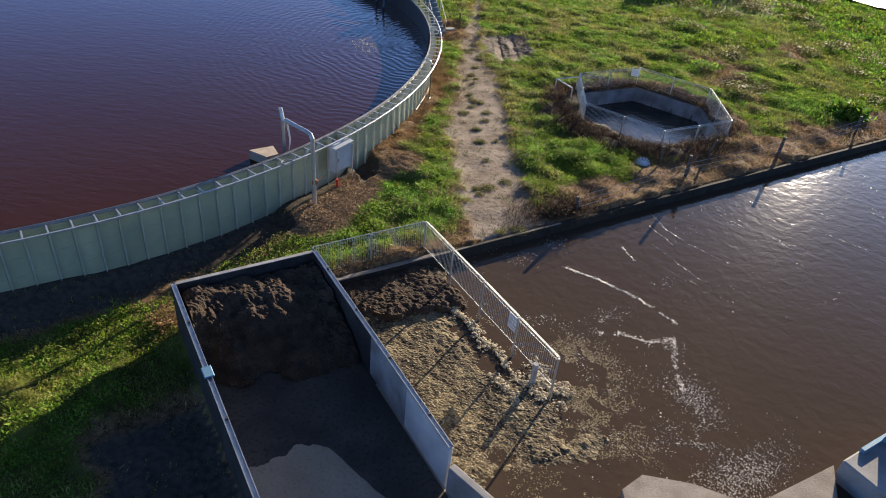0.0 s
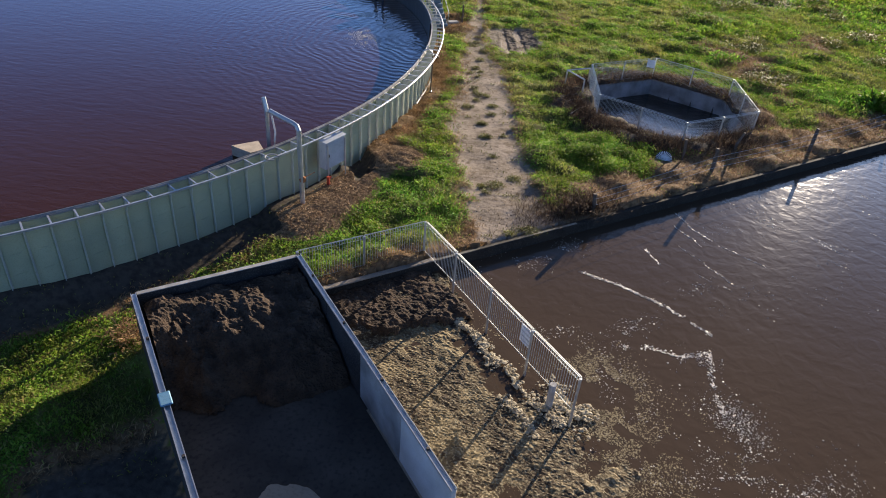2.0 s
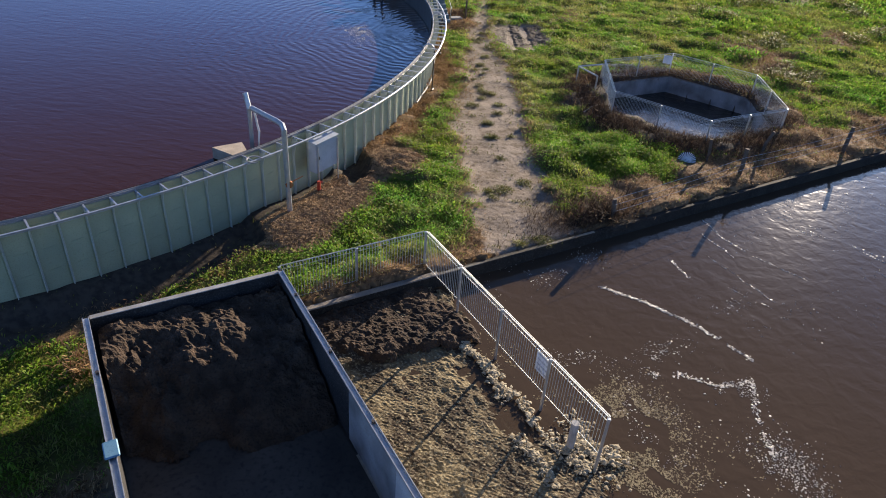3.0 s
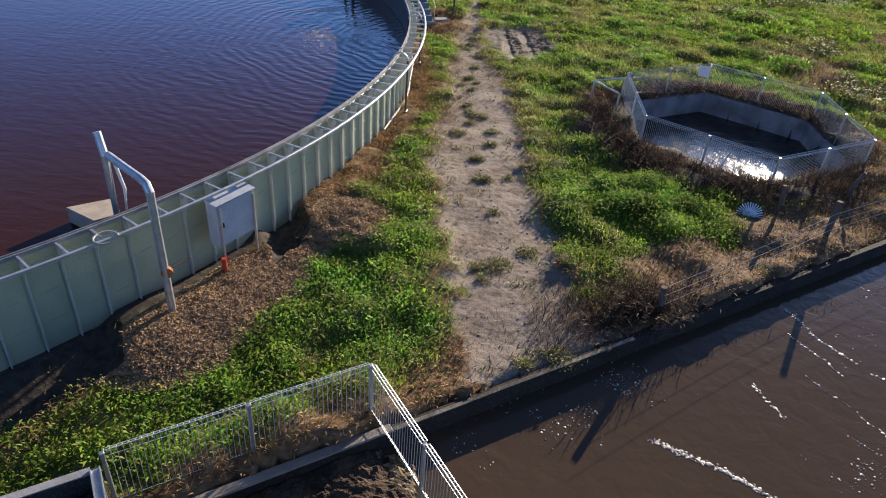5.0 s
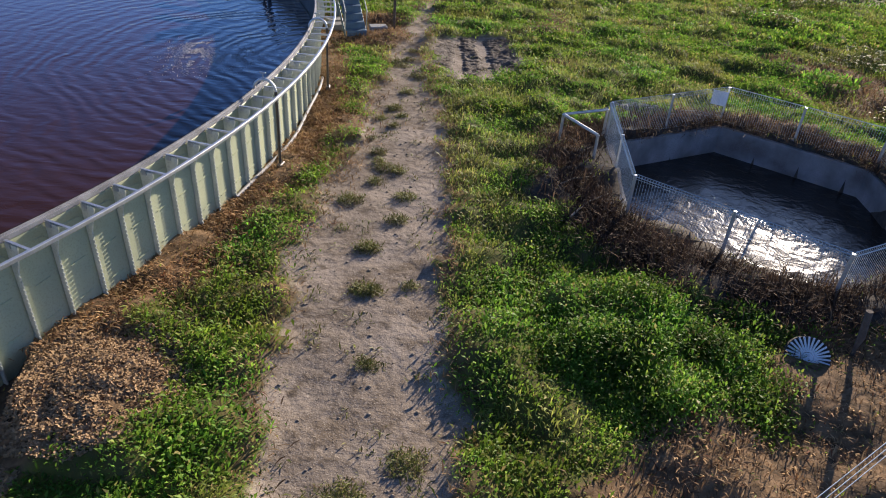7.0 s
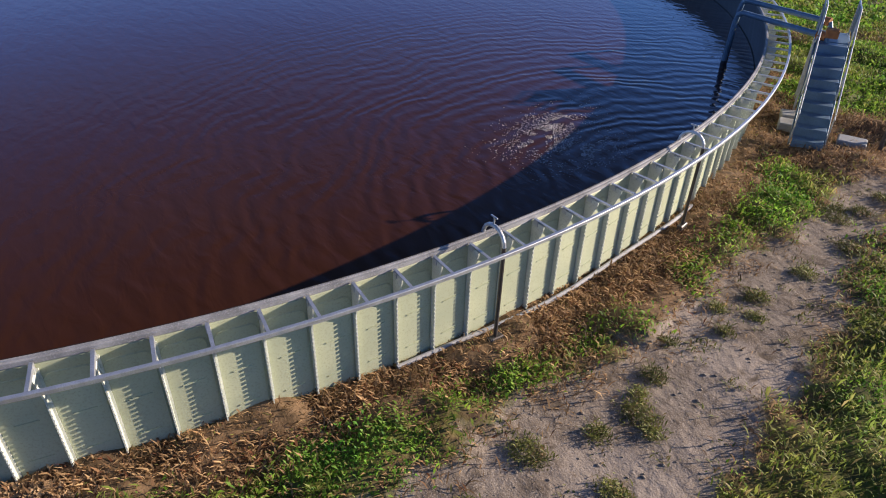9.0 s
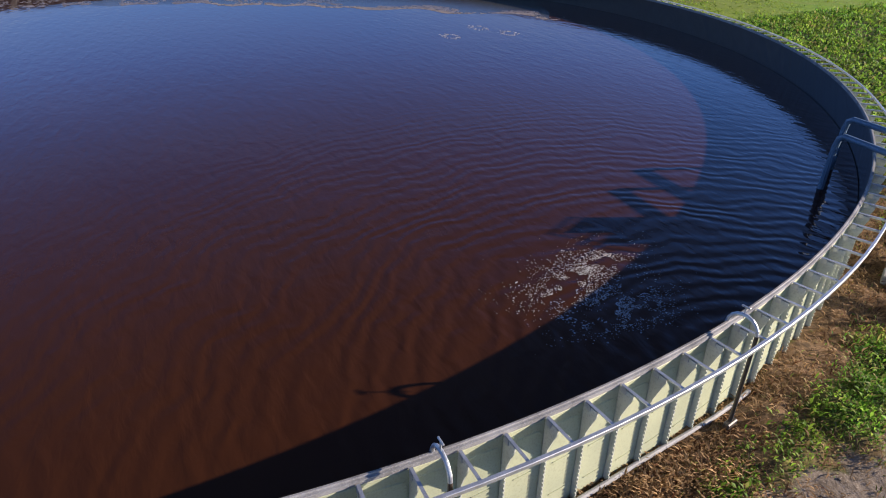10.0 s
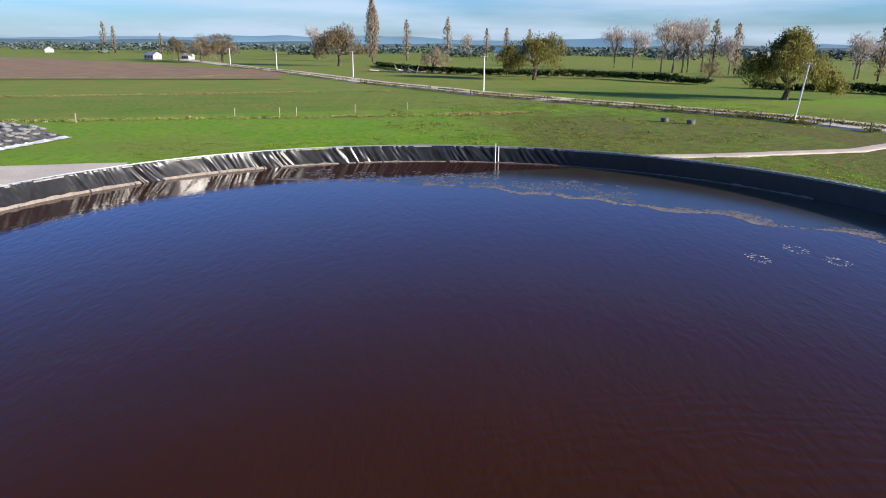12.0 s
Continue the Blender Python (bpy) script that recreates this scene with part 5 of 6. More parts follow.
# steps and landing at the tank, with two pipes over the rim
foot, run = Vector((-3.65, 43.75, 0)), Vector((-0.475, 0.88, 0))
st = thing("access_stair", Matrix.Translation(foot) @ Matrix.Rotation(math.atan2(run.y, run.x), 4, "Z"), "blue-grey steel stair up to a landing at the tank rim", "stair")
N = 9
for k in range(N):
    bm = bmesh.new()
    box(bm, (0.30, 0.80, 0.04), (0.33 * k + 0.1, 0, 0.245 * (k + 1) - 0.02), None, 0.008)
    box(bm, (0.015, 0.80, 0.243), (0.33 * k - 0.05, 0, 0.245 * (k + 0.5) - 0.02))
    part("tread", bm, M_STEP, st)
for y in (-0.44, 0.44):
    bm = bmesh.new()
    n = math.hypot(0.33 * N, 0.245 * N)
    box(bm, (n, 0.05, 0.12), (0.165 * N, y, 0.1225 * N - 0.1), Matrix.Rotation(-math.atan2(0.245, 0.33), 4, "Y"), 0.006)
    part("stringer", bm, M_STEP, st)
    bm = bmesh.new()
    tube(bm, [(0.0, y, 0.95), (0.33 * N, y, 0.245 * N + 1.0), (0.33 * N + 1.2, y, 0.245 * N + 1.0)], 0.022, 8)
    part("handrail", bm, M_GALV, st)
    for x in (0.1, 1.4, 2.9, 4.1):
        bm = bmesh.new()
        z = min(x / 0.33, N) * 0.245
        tube(bm, [(x, y, z), (x, y, z + 1.0)], 0.02, 8)
        part("baluster", bm, M_GALV, st)
bm = bmesh.new()
box(bm, (1.25, 0.95, 0.05), (0.33 * N + 0.62, 0, 0.245 * N - 0.02), None, 0.008)
part("landing", bm, M_STEP, st)
for x in (3.05, 4.1):
    for y in (-0.42, 0.42):
        bm = bmesh.new()
        box(bm, (0.06, 0.06, 2.3), (x, y, 1.1))
        part("leg", bm, M_GALV, st)
for y in (-0.47, 0.47):
    bm = bmesh.new()
    box(bm, (1.1, 0.02, 0.8), (3.55, y, 2.72), None, 0.004)
    part("side_sheet", bm, M_STEP, st)
bm = bmesh.new()
box(bm, (0.3, 0.35, 0.25), (2.75, 0.1, 2.5), None, 0.03)
part("motor", bm, M_ORANGE, st, "small orange motor")
for p, q in (((-5.5, 46.2), (-8.1, 46.4)), ((-6.3, 47.9), (-9.0, 48.0))):
    s = thing("inlet_pipe", Matrix(), "blue-grey pipe bending over the rim into the tank", "pipe", "inlet pipes at the landing")
    bm = bmesh.new()
    tube(bm, [(*p, 2.35), (*q, 2.35), (q[0] - 0.15, q[1], 2.25), (q[0] - 0.2, q[1], 2.0), (q[0] - 0.2, q[1] - 0.1, 0.4)], 0.09, 10)
    part("bend", bm, M_STEP, s)
    bm = bmesh.new()
    tube(bm, [(p[0] + 0.02, p[1], 2.35), (p[0] + 0.3, p[1], 2.35)], 0.13, 10)
    part("flange", bm, M_ORANGE, s, "rust-red flange")
    bm = bmesh.new()
    tube(bm, [(p[0] + 0.28, p[1], 2.35), (p[0] + 0.35, p[1], 2.2), (p[0] + 0.35, p[1], -0.1)], 0.08, 10)
    part("riser", bm, M_STEP, s)
for x, y, a in ((-4.75, 44.9, 0.5), (-5.1, 45.6, 0.6), (-3.1, 45.2, 0.4)):
    bm = bmesh.new()
    box(bm, (0.75, 0.55, 0.3), (0, 0, 0.1), None, 0.03)
    ob = part("concrete_block", bm, M_CONC)
    ob.matrix_world = Matrix.Translation((x, y, -0.1)) @ Matrix.Rotation(a, 4, "Z")
    tagged(ob, "grey concrete block beneath the stair", "block", "blocks under the stair")
# a ribbed drum end in the grass
drum = thing("ribbed_drum", Matrix.Translation((8.95, 26.6, 0.18)) @ Matrix.Rotation(radians(52), 4, "X") @ Matrix.Rotation(radians(-12), 4, "Y"), "pale grey drum end with radial ribs lying in dry grass", "drum")
bm = bmesh.new()
tube(bm, [(0, 0, -0.3), (0, 0, 0.0)], 0.37, 28)
part("shell", bm, M_DARKCONC, drum)
for k in range(28):
    bm = bmesh.new()
    box(bm, (0.27, 0.034, 0.03), (0.225, 0, 0.012), None, 0.008)
    ob = part("rib", bm, M_BOX, drum)
    ob.matrix_local = Matrix.Rotation(2 * math.pi * k / 28, 4, "Z")
bm = bmesh.new()
tube(bm, [(0, 0, -0.01), (0, 0, 0.035)], 0.085, 14)
part("hub", bm, M_BOX, drum)



# plants
def leaves(name, spots, material, label, category, length, width, arch, seed, per=6, spread=0.10, flop=0.9, blade=True):
    """Clumps of curved leaves: spots are x, y, z and a size; every clump has its own lean and leaves of its own length."""
    rg = np.random.default_rng(seed)
    sp = np.repeat(np.array(spots, float), per, axis=0)
    n = len(sp)
    size = sp[:, 3] * rg.uniform(0.55, 1.25, n)
    ang = rg.uniform(0, 2 * np.pi, n)
    tilt = rg.uniform(0.15, flop, n)
    L = length * size
    W = width * size * rg.uniform(0.7, 1.3, n)
    dx, dy = np.cos(ang), np.sin(ang)
    base = sp[:, :3] + np.c_[rg.normal(0, spread, n) * sp[:, 3], rg.normal(0, spread, n) * sp[:, 3], np.full(n, -0.02)]
    out, up = np.sin(tilt), np.cos(tilt)
    mid = base + np.c_[dx * out * L * 0.55, dy * out * L * 0.55, up * L * 0.6]
    out2 = np.minimum(1.0, out + arch)
    tip = mid + np.c_[dx * out2 * L * 0.5, dy * out2 * L * 0.5, (up - arch) * L * 0.4]
    side = np.c_[-dy, dx, np.zeros(n)]
    if blade:
        v = np.stack([base, mid + side * (W * 0.5)[:, None], tip, mid - side * (W * 0.5)[:, None]], 1)
        quad = np.array([[0, 1, 2, 3]])
    else:
        v = np.stack([base - side * (W * 0.3)[:, None], base + side * (W * 0.3)[:, None], mid + side * (W * 0.5)[:, None], mid - side * (W * 0.5)[:, None], tip + side * (W * 0.12)[:, None], tip - side * (W * 0.12)[:, None]], 1)
        quad = np.array([[0, 1, 2, 3], [3, 2, 4, 5]])
    c = v.shape[1]
    f = (np.arange(n)[:, None, None] * c + quad[None]).reshape(-1, 4)
    me = bpy.data.meshes.new(name)
    me.vertices.add(n * c)
    me.vertices.foreach_set("co", v.ravel())
    me.loops.add(f.size)
    me.loops.foreach_set("vertex_index", f.ravel())
    me.polygons.add(len(f))
    me.polygons.foreach_set("loop_start", np.arange(0, f.size, 4))
    me.update(calc_edges=True)
    ob = part(name, me, material)
    return tagged(ob, label, category, kind="stuff")


def free(x, y):
    """Whether plants may stand here: clear of tank, pit, pond, bunker and steps."""
    if math.hypot(x - 8.95, y - 26.2) < 0.5:
        return False
    if math.hypot(x - CX, y - CY) < R_IN + 0.12 or in_pit(x, y):
        return False
    u, v = to_yard(x, y)
    return (v < -0.22 or u < -4.65) and not (x > 32 and 64 < y < 96 and y > 75.5 - 1.35 * min(x - 33, 4))


rnd = random.Random(21)
lush, thin, straw, brush, tufts = [], [], [], [], []
tries = 0
while tries < 340000:
    tries += 1
    x, y = rnd.uniform(-15, 27), rnd.uniform(1, 62)
    far = max(0.0, (math.hypot(x - 2, y - 20) - 14) / 40)
    if rnd.random() < far * 0.85 or not free(x, y):
        continue
    b, d, g = cover(x, y)
    z = level(x, y) + mound(x, y) + hummock(x, y) * (1 - b)
    big = 1 + 0.9 * far
    if b > 0.5:
        if rnd.random() < 0.3 and fbm(x, y, 1.6, 51) > 0.36:
            tufts.append((x, y, z, rnd.uniform(0.5, 1.2)))
        continue
    if any(math.hypot(x - m[0], y - m[1]) < m[2] * 1.1 for m in MOUNDS) and rnd.random() < 0.95:
        continue
    if d > 1.3:
        if rnd.random() < 0.06:
            thin.append((x, y, z, rnd.uniform(0.5, 0.9)))
        continue
    if d > 0.45 and rnd.random() < d:
        if rnd.random() < 0.75:
            straw.append((x, y, z, rnd.uniform(0.6, 1.3) * big))
        elif rnd.random() < 0.3:
            thin.append((x, y, z, rnd.uniform(0.5, 0.9)))
    elif g > 0.46:
        k = 0.5 + 1.1 * fbm(x, y, 1.7, 24)
        if k > 0.12:
            lush.append((x, y, z + 0.06 * g + 0.10 * max(0, k - 0.5), rnd.uniform(0.55, 1.25) * big * (0.55 + 0.45 * g + 0.45 * min(1, k))))
    elif rnd.random() < 0.75:
        thin.append((x, y, z + 0.03, rnd.uniform(0.6, 1.1) * big))
leaves("pasture_weeds", lush, M_LEAF, "lush low green weeds and broad leaves", "weeds", 0.075, 0.026, 0.45, 31, 11, 0.13)
leaves("pasture_grass", thin, M_GRASSBLADE, "thin olive grass between the weeds", "grass", 0.17, 0.028, 0.35, 32, 5, 0.12)
for k in range(34):
    cy = rnd.uniform(18.5, 46)
    cx = np.interp(cy, [t[0] for t in TRACK], [t[1] for t in TRACK]) + rnd.gauss(0, 0.55)
    cr = rnd.uniform(0.08, 0.24) * (1.0 if rnd.random() < 0.8 else 1.7)
    for j in range(int(330 * cr)):
        a, q = rnd.uniform(0, 6.28), math.sqrt(rnd.random())
        x, y = cx + cr * q * math.cos(a) * 1.3, cy + cr * q * math.sin(a)
        tufts.append((x, y, level(x, y) + 0.14 * (1 - q * q) * rnd.random(), rnd.uniform(0.45, 0.9)))
leaves("track_tufts", tufts, M_TUFT, "small tufts of grass on the clay track", "grass", 0.125, 0.022, 0.45, 34, 10, 0.09, 1.4)
# tall weed bank beside the pit, and dead brush round it
tall = []
for k in range(5200):
    x, y = rnd.gauss(6.6, 1.5), rnd.gauss(26.6, 1.2)
    if free(x, y) and to_yard(x, y)[1] < -1.6 and x > 2.9:
        h = max(0.0, 1 - ((x - 6.6) / 3.2) ** 2 - ((y - 26.6) / 2.6) ** 2)
        if fbm(x, y, 0.9, 36) < -0.12:
            continue
        tall.append((x, y, level(x, y) + rnd.uniform(0, 0.42) * h * (1 + fbm(x, y, 0.9, 36)), rnd.uniform(0.8, 1.5)))
leaves("weed_bank", tall, M_LEAF, "waist-high bank of leafy green weeds", "weeds", 0.078, 0.026, 0.4, 35, 18, 0.17, 1.2)
for k in range(5600):
    a = rnd.uniform(0, 2 * math.pi) if k % 3 else radians(rnd.gauss(240, 38))
    r = 4.1 + abs(rnd.gauss(0, 0.7)) + (0.5 if math.cos(a - radians(215)) > 0.3 else 0)
    x, y = HEX[0] + r * math.cos(a), HEX[1] + r * math.sin(a)
    if free(x, y):
        brush.append((x, y, level(x, y) + mound(x, y), rnd.uniform(0.6, 1.4)))
for k in range(620):
    a, q = rnd.uniform(0, 6.28), 0.75 * math.sqrt(rnd.random())
    x, y = 5.3 + q * math.cos(a), 21.4 + q * math.sin(a)
    h, size = rnd.random(), rnd.uniform(0.7, 1.35)
    if free(x, y) and k % 2:
        brush.append((x, y, level(x, y) + 0.5 * (1 - q) * h, size))
for k in range(800):
    u, v = rnd.gauss(11.5, 1.4), -abs(rnd.gauss(0.5, 0.6)) - 0.25
    p = at_yard(u, v)
    brush.append((p.x, p.y, level(p.x, p.y), rnd.uniform(0.5, 1.2)))
for k in range(9000):
    p = polar(R_IN + 0.15 + abs(rnd.gauss(0, 0.75)), rnd.uniform(-13, 16))
    if fbm(p.x, p.y, 0.9, 52) > -0.2 and not (p.x > -3.2 and 43 < p.y):
        straw.append((p.x, p.y, level(p.x, p.y), rnd.uniform(0.8, 1.5)))
for k in range(700):
    p = polar(R_IN + 0.2 + abs(rnd.gauss(0, 0.35)), rnd.uniform(-16, -9))
    straw.append((p.x, p.y, level(p.x, p.y), rnd.uniform(1.0, 1.6)))
for k in range(150):
    x, y = -7.2 + rnd.gauss(0, 0.22), 11.3 + rnd.gauss(0, 0.22)
    if free(x, y):
        straw.append((x, y, level(x, y) + rnd.uniform(0, 0.3), rnd.uniform(1.0, 1.8)))
leaves("dead_brush", brush, M_BRUSH, "dark dead brush and stalks round the pit", "brush", 0.34, 0.015, 0.3, 36, 9, 0.2, 1.3)
leaves("dry_straw", straw, M_STRAW, "dead brown grass lying along the tank and kerb", "grass", 0.16, 0.018, 0.5, 33, 7, 0.14, 1.45)
# bark chips on the two low mounds
vs, fs = [], []
for k in range(75000):
    mx, my, mr, mh = MOUNDS[k % len(MOUNDS)]
    a, r = rnd.uniform(0, 6.28), mr * 1.25 * math.sqrt(rnd.random())
    x, y = mx + r * math.cos(a), my + r * math.sin(a)
    if not free(x, y):
        continue
    if trench(x, y) > 0.05:
        continue
    z = level(x, y) + mound(x, y) + hummock(x, y) + 0.05 + 0.03 * rnd.random()
    m = Matrix.Translation((x, y, z)) @ Euler((rnd.gauss(0, 0.4), rnd.gauss(0, 0.4), rnd.uniform(0, 6.28))).to_matrix().to_4x4()
    l, w = rnd.uniform(0.014, 0.038), rnd.uniform(0.007, 0.016)
    b = len(vs)
    vs += [m @ Vector(c) for c in ((-l, -w, 0), (l, -w, 0), (l, w, 0.006), (-l, w, 0.006))]
    fs.append((b, b + 1, b + 2, b + 3))
me = bpy.data.meshes.new("bark_chips")
me.from_pydata([tuple(v) for v in vs], [], fs)
tagged(part("bark_chips", me, M_CHIPS), "tan wood chips strewn over low mounds by the tank", "chips", kind="stuff")
# churned mud beside the track
vs, fs, idx = [], [], {}
for j in range(170):
    for i in range(90):
        x, y = -1.3 + i * 0.06, 38.6 + j * 0.06
        h = math.hypot((x - 1.4) / 1.5, (y - 43.3) / 3.2) - 0.4 * fbm(x, y, 0.9, 45)
        if h < 1.1:
            idx[i, j] = len(vs)
            n = noise.noise(Vector((x * 2.2, y * 1.2, 3))) + 0.8 * noise.noise(Vector((x * 3.5, y * 7, 8))) + 0.5 * noise.noise(Vector((x * 9, y * 13, 5)))
            rut = max(0, 1 - abs(abs(x - 1.2 + 0.18 * (y - 43)) - 0.55) / 0.3)
            vs.append((x, y, level(x, y) + mound(x, y) + 0.03 + (0.02 + 0.07 * n - 0.10 * rut) * min(1, (1.1 - h) * 3)))
for (i, j), k in idx.items():
    q = [idx.get(t) for t in ((i, j), (i + 1, j), (i + 1, j + 1), (i, j + 1))]
    if None not in q:
        fs.append(q)
me = bpy.data.meshes.new("mud_patch")
me.from_pydata(vs, [], fs)
tagged(part("mud_patch", me, M_MUD, smooth=True), "wet dark mud churned up beside the clay track", "mud", kind="stuff")
# clods and stones on the track
bm = bmesh.new()
for k in range(900):
    y = rnd.uniform(17.5, 44)
    x = np.interp(y, [t[0] for t in TRACK], [t[1] for t in TRACK]) + rnd.gauss(0, 0.75)
    if free(x, y):
        bmesh.ops.create_icosphere(bm, subdivisions=1, radius=0.008 + 0.035 * rnd.random() ** 4, matrix=Matrix.Translation((x, y, level(x, y) + 0.004)) @ Matrix.Diagonal((1, rnd.uniform(0.6, 1), 0.55, 1)))
tagged(part("clods", bm, M_CLOD), "small clods and stones on the dry track", "stones", kind="stuff")
# rough pasture further out: bigger clumps and mounds of weeds
outer = []
for k in range(30000):
    x, y = rnd.uniform(8, 95), rnd.uniform(20, 115)
    if y < 62 and x < 27 or not free(x, y) or rnd.random() > 1.25 - (math.hypot(x, y - 20)) / 130:
        continue
    n1 = fbm(x, y, 0.2, 61)
    outer.append((x, y, level(x, y) + max(0, n1) * 0.3, rnd.uniform(1.2, 2.6) * (0.8 + 0.5 * n1)))
for k in range(15000):
    x, y = rnd.uniform(-32, 10), rnd.uniform(46, 95)
    if -9.5 < x and y < 61:
        continue
    if free(x, y):
        outer.append((x, y, level(x, y), rnd.uniform(1.0, 2.0)))
for k in range(110):
    cx, cy, cr = rnd.uniform(9, 52), rnd.uniform(36, 84), rnd.uniform(0.35, 1.0)
    if math.hypot(cx - HEX[0], cy - HEX[1]) < 6.5 or not free(cx, cy):
        continue
    for j in range(int(70 * cr)):
        a, q = rnd.uniform(0, 6.28), math.sqrt(rnd.random())
        x, y = cx + cr * q * math.cos(a), cy + cr * q * math.sin(a)
        outer.append((x, y, level(x, y) + hummock(x, y) + 0.5 * cr * (1 - q * q) * rnd.random(), rnd.uniform(1.0, 1.6)))
for k in range(15000):
    x, y = rnd.uniform(26.5, 56), rnd.uniform(30, 78)
    if free(x, y) and not (x > 44 and rnd.random() < 0.5):
        outer.append((x, y, level(x, y) + 0.25 * max(0, fbm(x, y, 0.5, 62)), rnd.uniform(0.9, 1.8)))
scrub = []
for k in range(70):
    cx, cy, cr = rnd.uniform(14, 48), rnd.uniform(40, 74), rnd.uniform(0.5, 1.3)
    if free(cx, cy):
        for j in range(int(90 * cr)):
            a, q = rnd.uniform(0, 6.28), math.sqrt(rnd.random())
            x, y = cx + cr * q * math.cos(a), cy + cr * q * math.sin(a)
            scrub.append((x, y, level(x, y) + 0.55 * cr * (1 - q * q) * rnd.random(), rnd.uniform(0.9, 1.7)))
leaves("rough_scrub", scrub, M_TUFT, "low olive scrub in clumps over the rough pasture", "scrub", 0.2, 0.04, 0.4, 39, 8, 0.2, 1.3)
leaves("rough_pasture", outer, M_LEAF, "rough pasture of green weeds and dock", "weeds", 0.18, 0.055, 0.4, 37, 7, 0.22)
edge = []
for k in range(16000):
    deg = rnd.uniform(75, 290)
    p = polar(R_OUT + abs(rnd.gauss(0, 13)) + 0.2, deg)
    if 221 < deg < 262 and (p - polar(R_OUT, deg)).length > 1.0:
        continue
    edge.append((p.x, p.y, level(p.x, p.y), rnd.uniform(0.9, 1.7)))
leaves("field_grass", edge, M_FIELDBLADE, "short green field grass round the back of the tank", "grass", 0.11, 0.05, 0.5, 38, 6, 0.25, 1.3)


def crown_bush(x, y, r, h, material, label, n, seed, name="bush"):
    rg = random.Random(seed)
    sp = []
    for k in range(n):
        a, c = rg.uniform(0, 6.28), rg.uniform(0, 1)
        q = r * math.sqrt(rg.random())
        z = h * rg.uniform(0.15, 1) * math.sqrt(max(0.05, 1 - (q / r) ** 2)) * (0.8 + 0.4 * noise.noise(Vector((a, q, seed))))
        sp.append((x + q * math.cos(a), y + q * math.sin(a), level(x, y) + z * 0.8, rg.uniform(0.8, 1.4)))
    s = thing(name, Matrix(), label, "bush")
    ob = leaves("foliage", sp, material, "", "", 0.34, 0.12, 0.4, seed, 8, 0.2, 1.4)
    for key in ("category", "kind", "label"):
        if key in ob:
            del ob[key]
    ob.parent = s
    bm = bmesh.new()
    for k in range(4):
        tube(bm, [(x, y, -0.2), (x + rg.gauss(0, r * 0.4), y + rg.gauss(0, r * 0.4), h * 0.6)], 0.04, 5, 0.015)
    part("stem", bm, M_BARK, s)
    return s


crown_bush(-47.5, 69.5, 1.9, 1.1, M_TWIGGY, "olive tangled bush on the rough bank behind the tank", 900, 71)
crown_bush(-52.0, 74.5, 2.0, 0.9, M_TUFT, "low olive scrub beside the tangled bush", 700, 72)
crown_bush(22.3, 37.9, 0.85, 1.3, M_LEAF, "round green bush beside the pond fence", 260, 75)
crown_bush(-44.0, 66.5, 1.6, 1.0, M_LEAF, "low green bush near the tank wall", 400, 73)


# roads, fields and distance
def strip(name, pts, w, z, material, label, category="road"):
    pts = [Vector((*p, 0)) for p in pts]
    bm = bmesh.new()
    rows = []
    dense = []
    for p, q in zip(pts, pts[1:]):
        n = max(1, int((q - p).length / 2.5))
        dense += [p + (q - p) * k / n for k in range(n)]
    dense.append(pts[-1])
    for i, p in enumerate(dense):
        d = (dense[min(i + 1, len(dense) - 1)] - dense[max(i - 1, 0)]).normalized()
        s = Vector((-d.y, d.x, 0))
        e = 0.25 * noise.noise(p * 0.4)
        h = [level(p.x + s.x * k, p.y + s.y * k) + z for k in (-w / 2, w / 2)]
        rows.append([bm.verts.new((*(p + s * (k * (1 + e * 0.3)))[:2], max(h) + c)) for k, c in ((-w / 2, -0.2), (-w / 2 + 0.5, 0), (0, 0.03), (w / 2 - 0.5, 0), (w / 2, -0.2))])
    for a, b in zip(rows, rows[1:]):
        for k in range(4):
            bm.faces.new((a[k], b[k], b[k + 1], a[k + 1]))
    bmesh.ops.recalc_face_normals(bm, faces=bm.faces)
    ob = part(name, bm, material)
    return tagged(ob, label, category, kind="structure")


ROAD = [(-60, 118), (-74, 104), (-87, 90.5), (-103.5, 82), (-121, 65.5), (-146, 42), (-190, 13), (-256, -24), (-320, -62), (-420, -120)]
strip("road", ROAD, 9.5, 0.16, M_ROAD, "pale gravel farm road across the pasture")
strip("road", [(-60, 26), (-64.3, 48.5), (-66.0, 60), (-69.5, 74), (-80, 90)], 2.6, 0.08, M_ROAD, "narrow pale farm track joining the road")
strip("road", [(-80, 94), (-92, 118), (-110, 150)], 4.0, 0.09, M_ROAD, "gravel side road beyond the junction")
strip("road", [(-44, -32), (-51.4, -3.1), (-53.8, 6.3)], 9.0, 0.2, M_APRON, "pale concrete apron beside the tank", "apron")


def field(name, quad, z, material, label):
    bm = bmesh.new()
    n = 44
    a, b, c, d = [Vector((*p, 0)) for p in quad]
    g = [[bm.verts.new((*((a + (b - a) * i / n) * (1 - j / n) + (d + (c - d) * i / n) * j / n)[:2], 0)) for i in range(n + 1)] for j in range(n + 1)]
    for r in g:
        for v in r:
            v.co.z = level(v.co.x, v.co.y) + z
    for j in range(n):
        for i in range(n):
            bm.faces.new((g[j][i], g[j][i + 1], g[j + 1][i + 1], g[j + 1][i]))
    bmesh.ops.recalc_face_normals(bm, faces=bm.faces)
    bm.normal_update()
    bm.faces.ensure_lookup_table()
    if bm.faces[0].normal.z < 0:
        bmesh.ops.reverse_faces(bm, faces=bm.faces)
    ob = part(name, bm, material, smooth=True)
    return tagged(ob, label, "field", kind="structure")


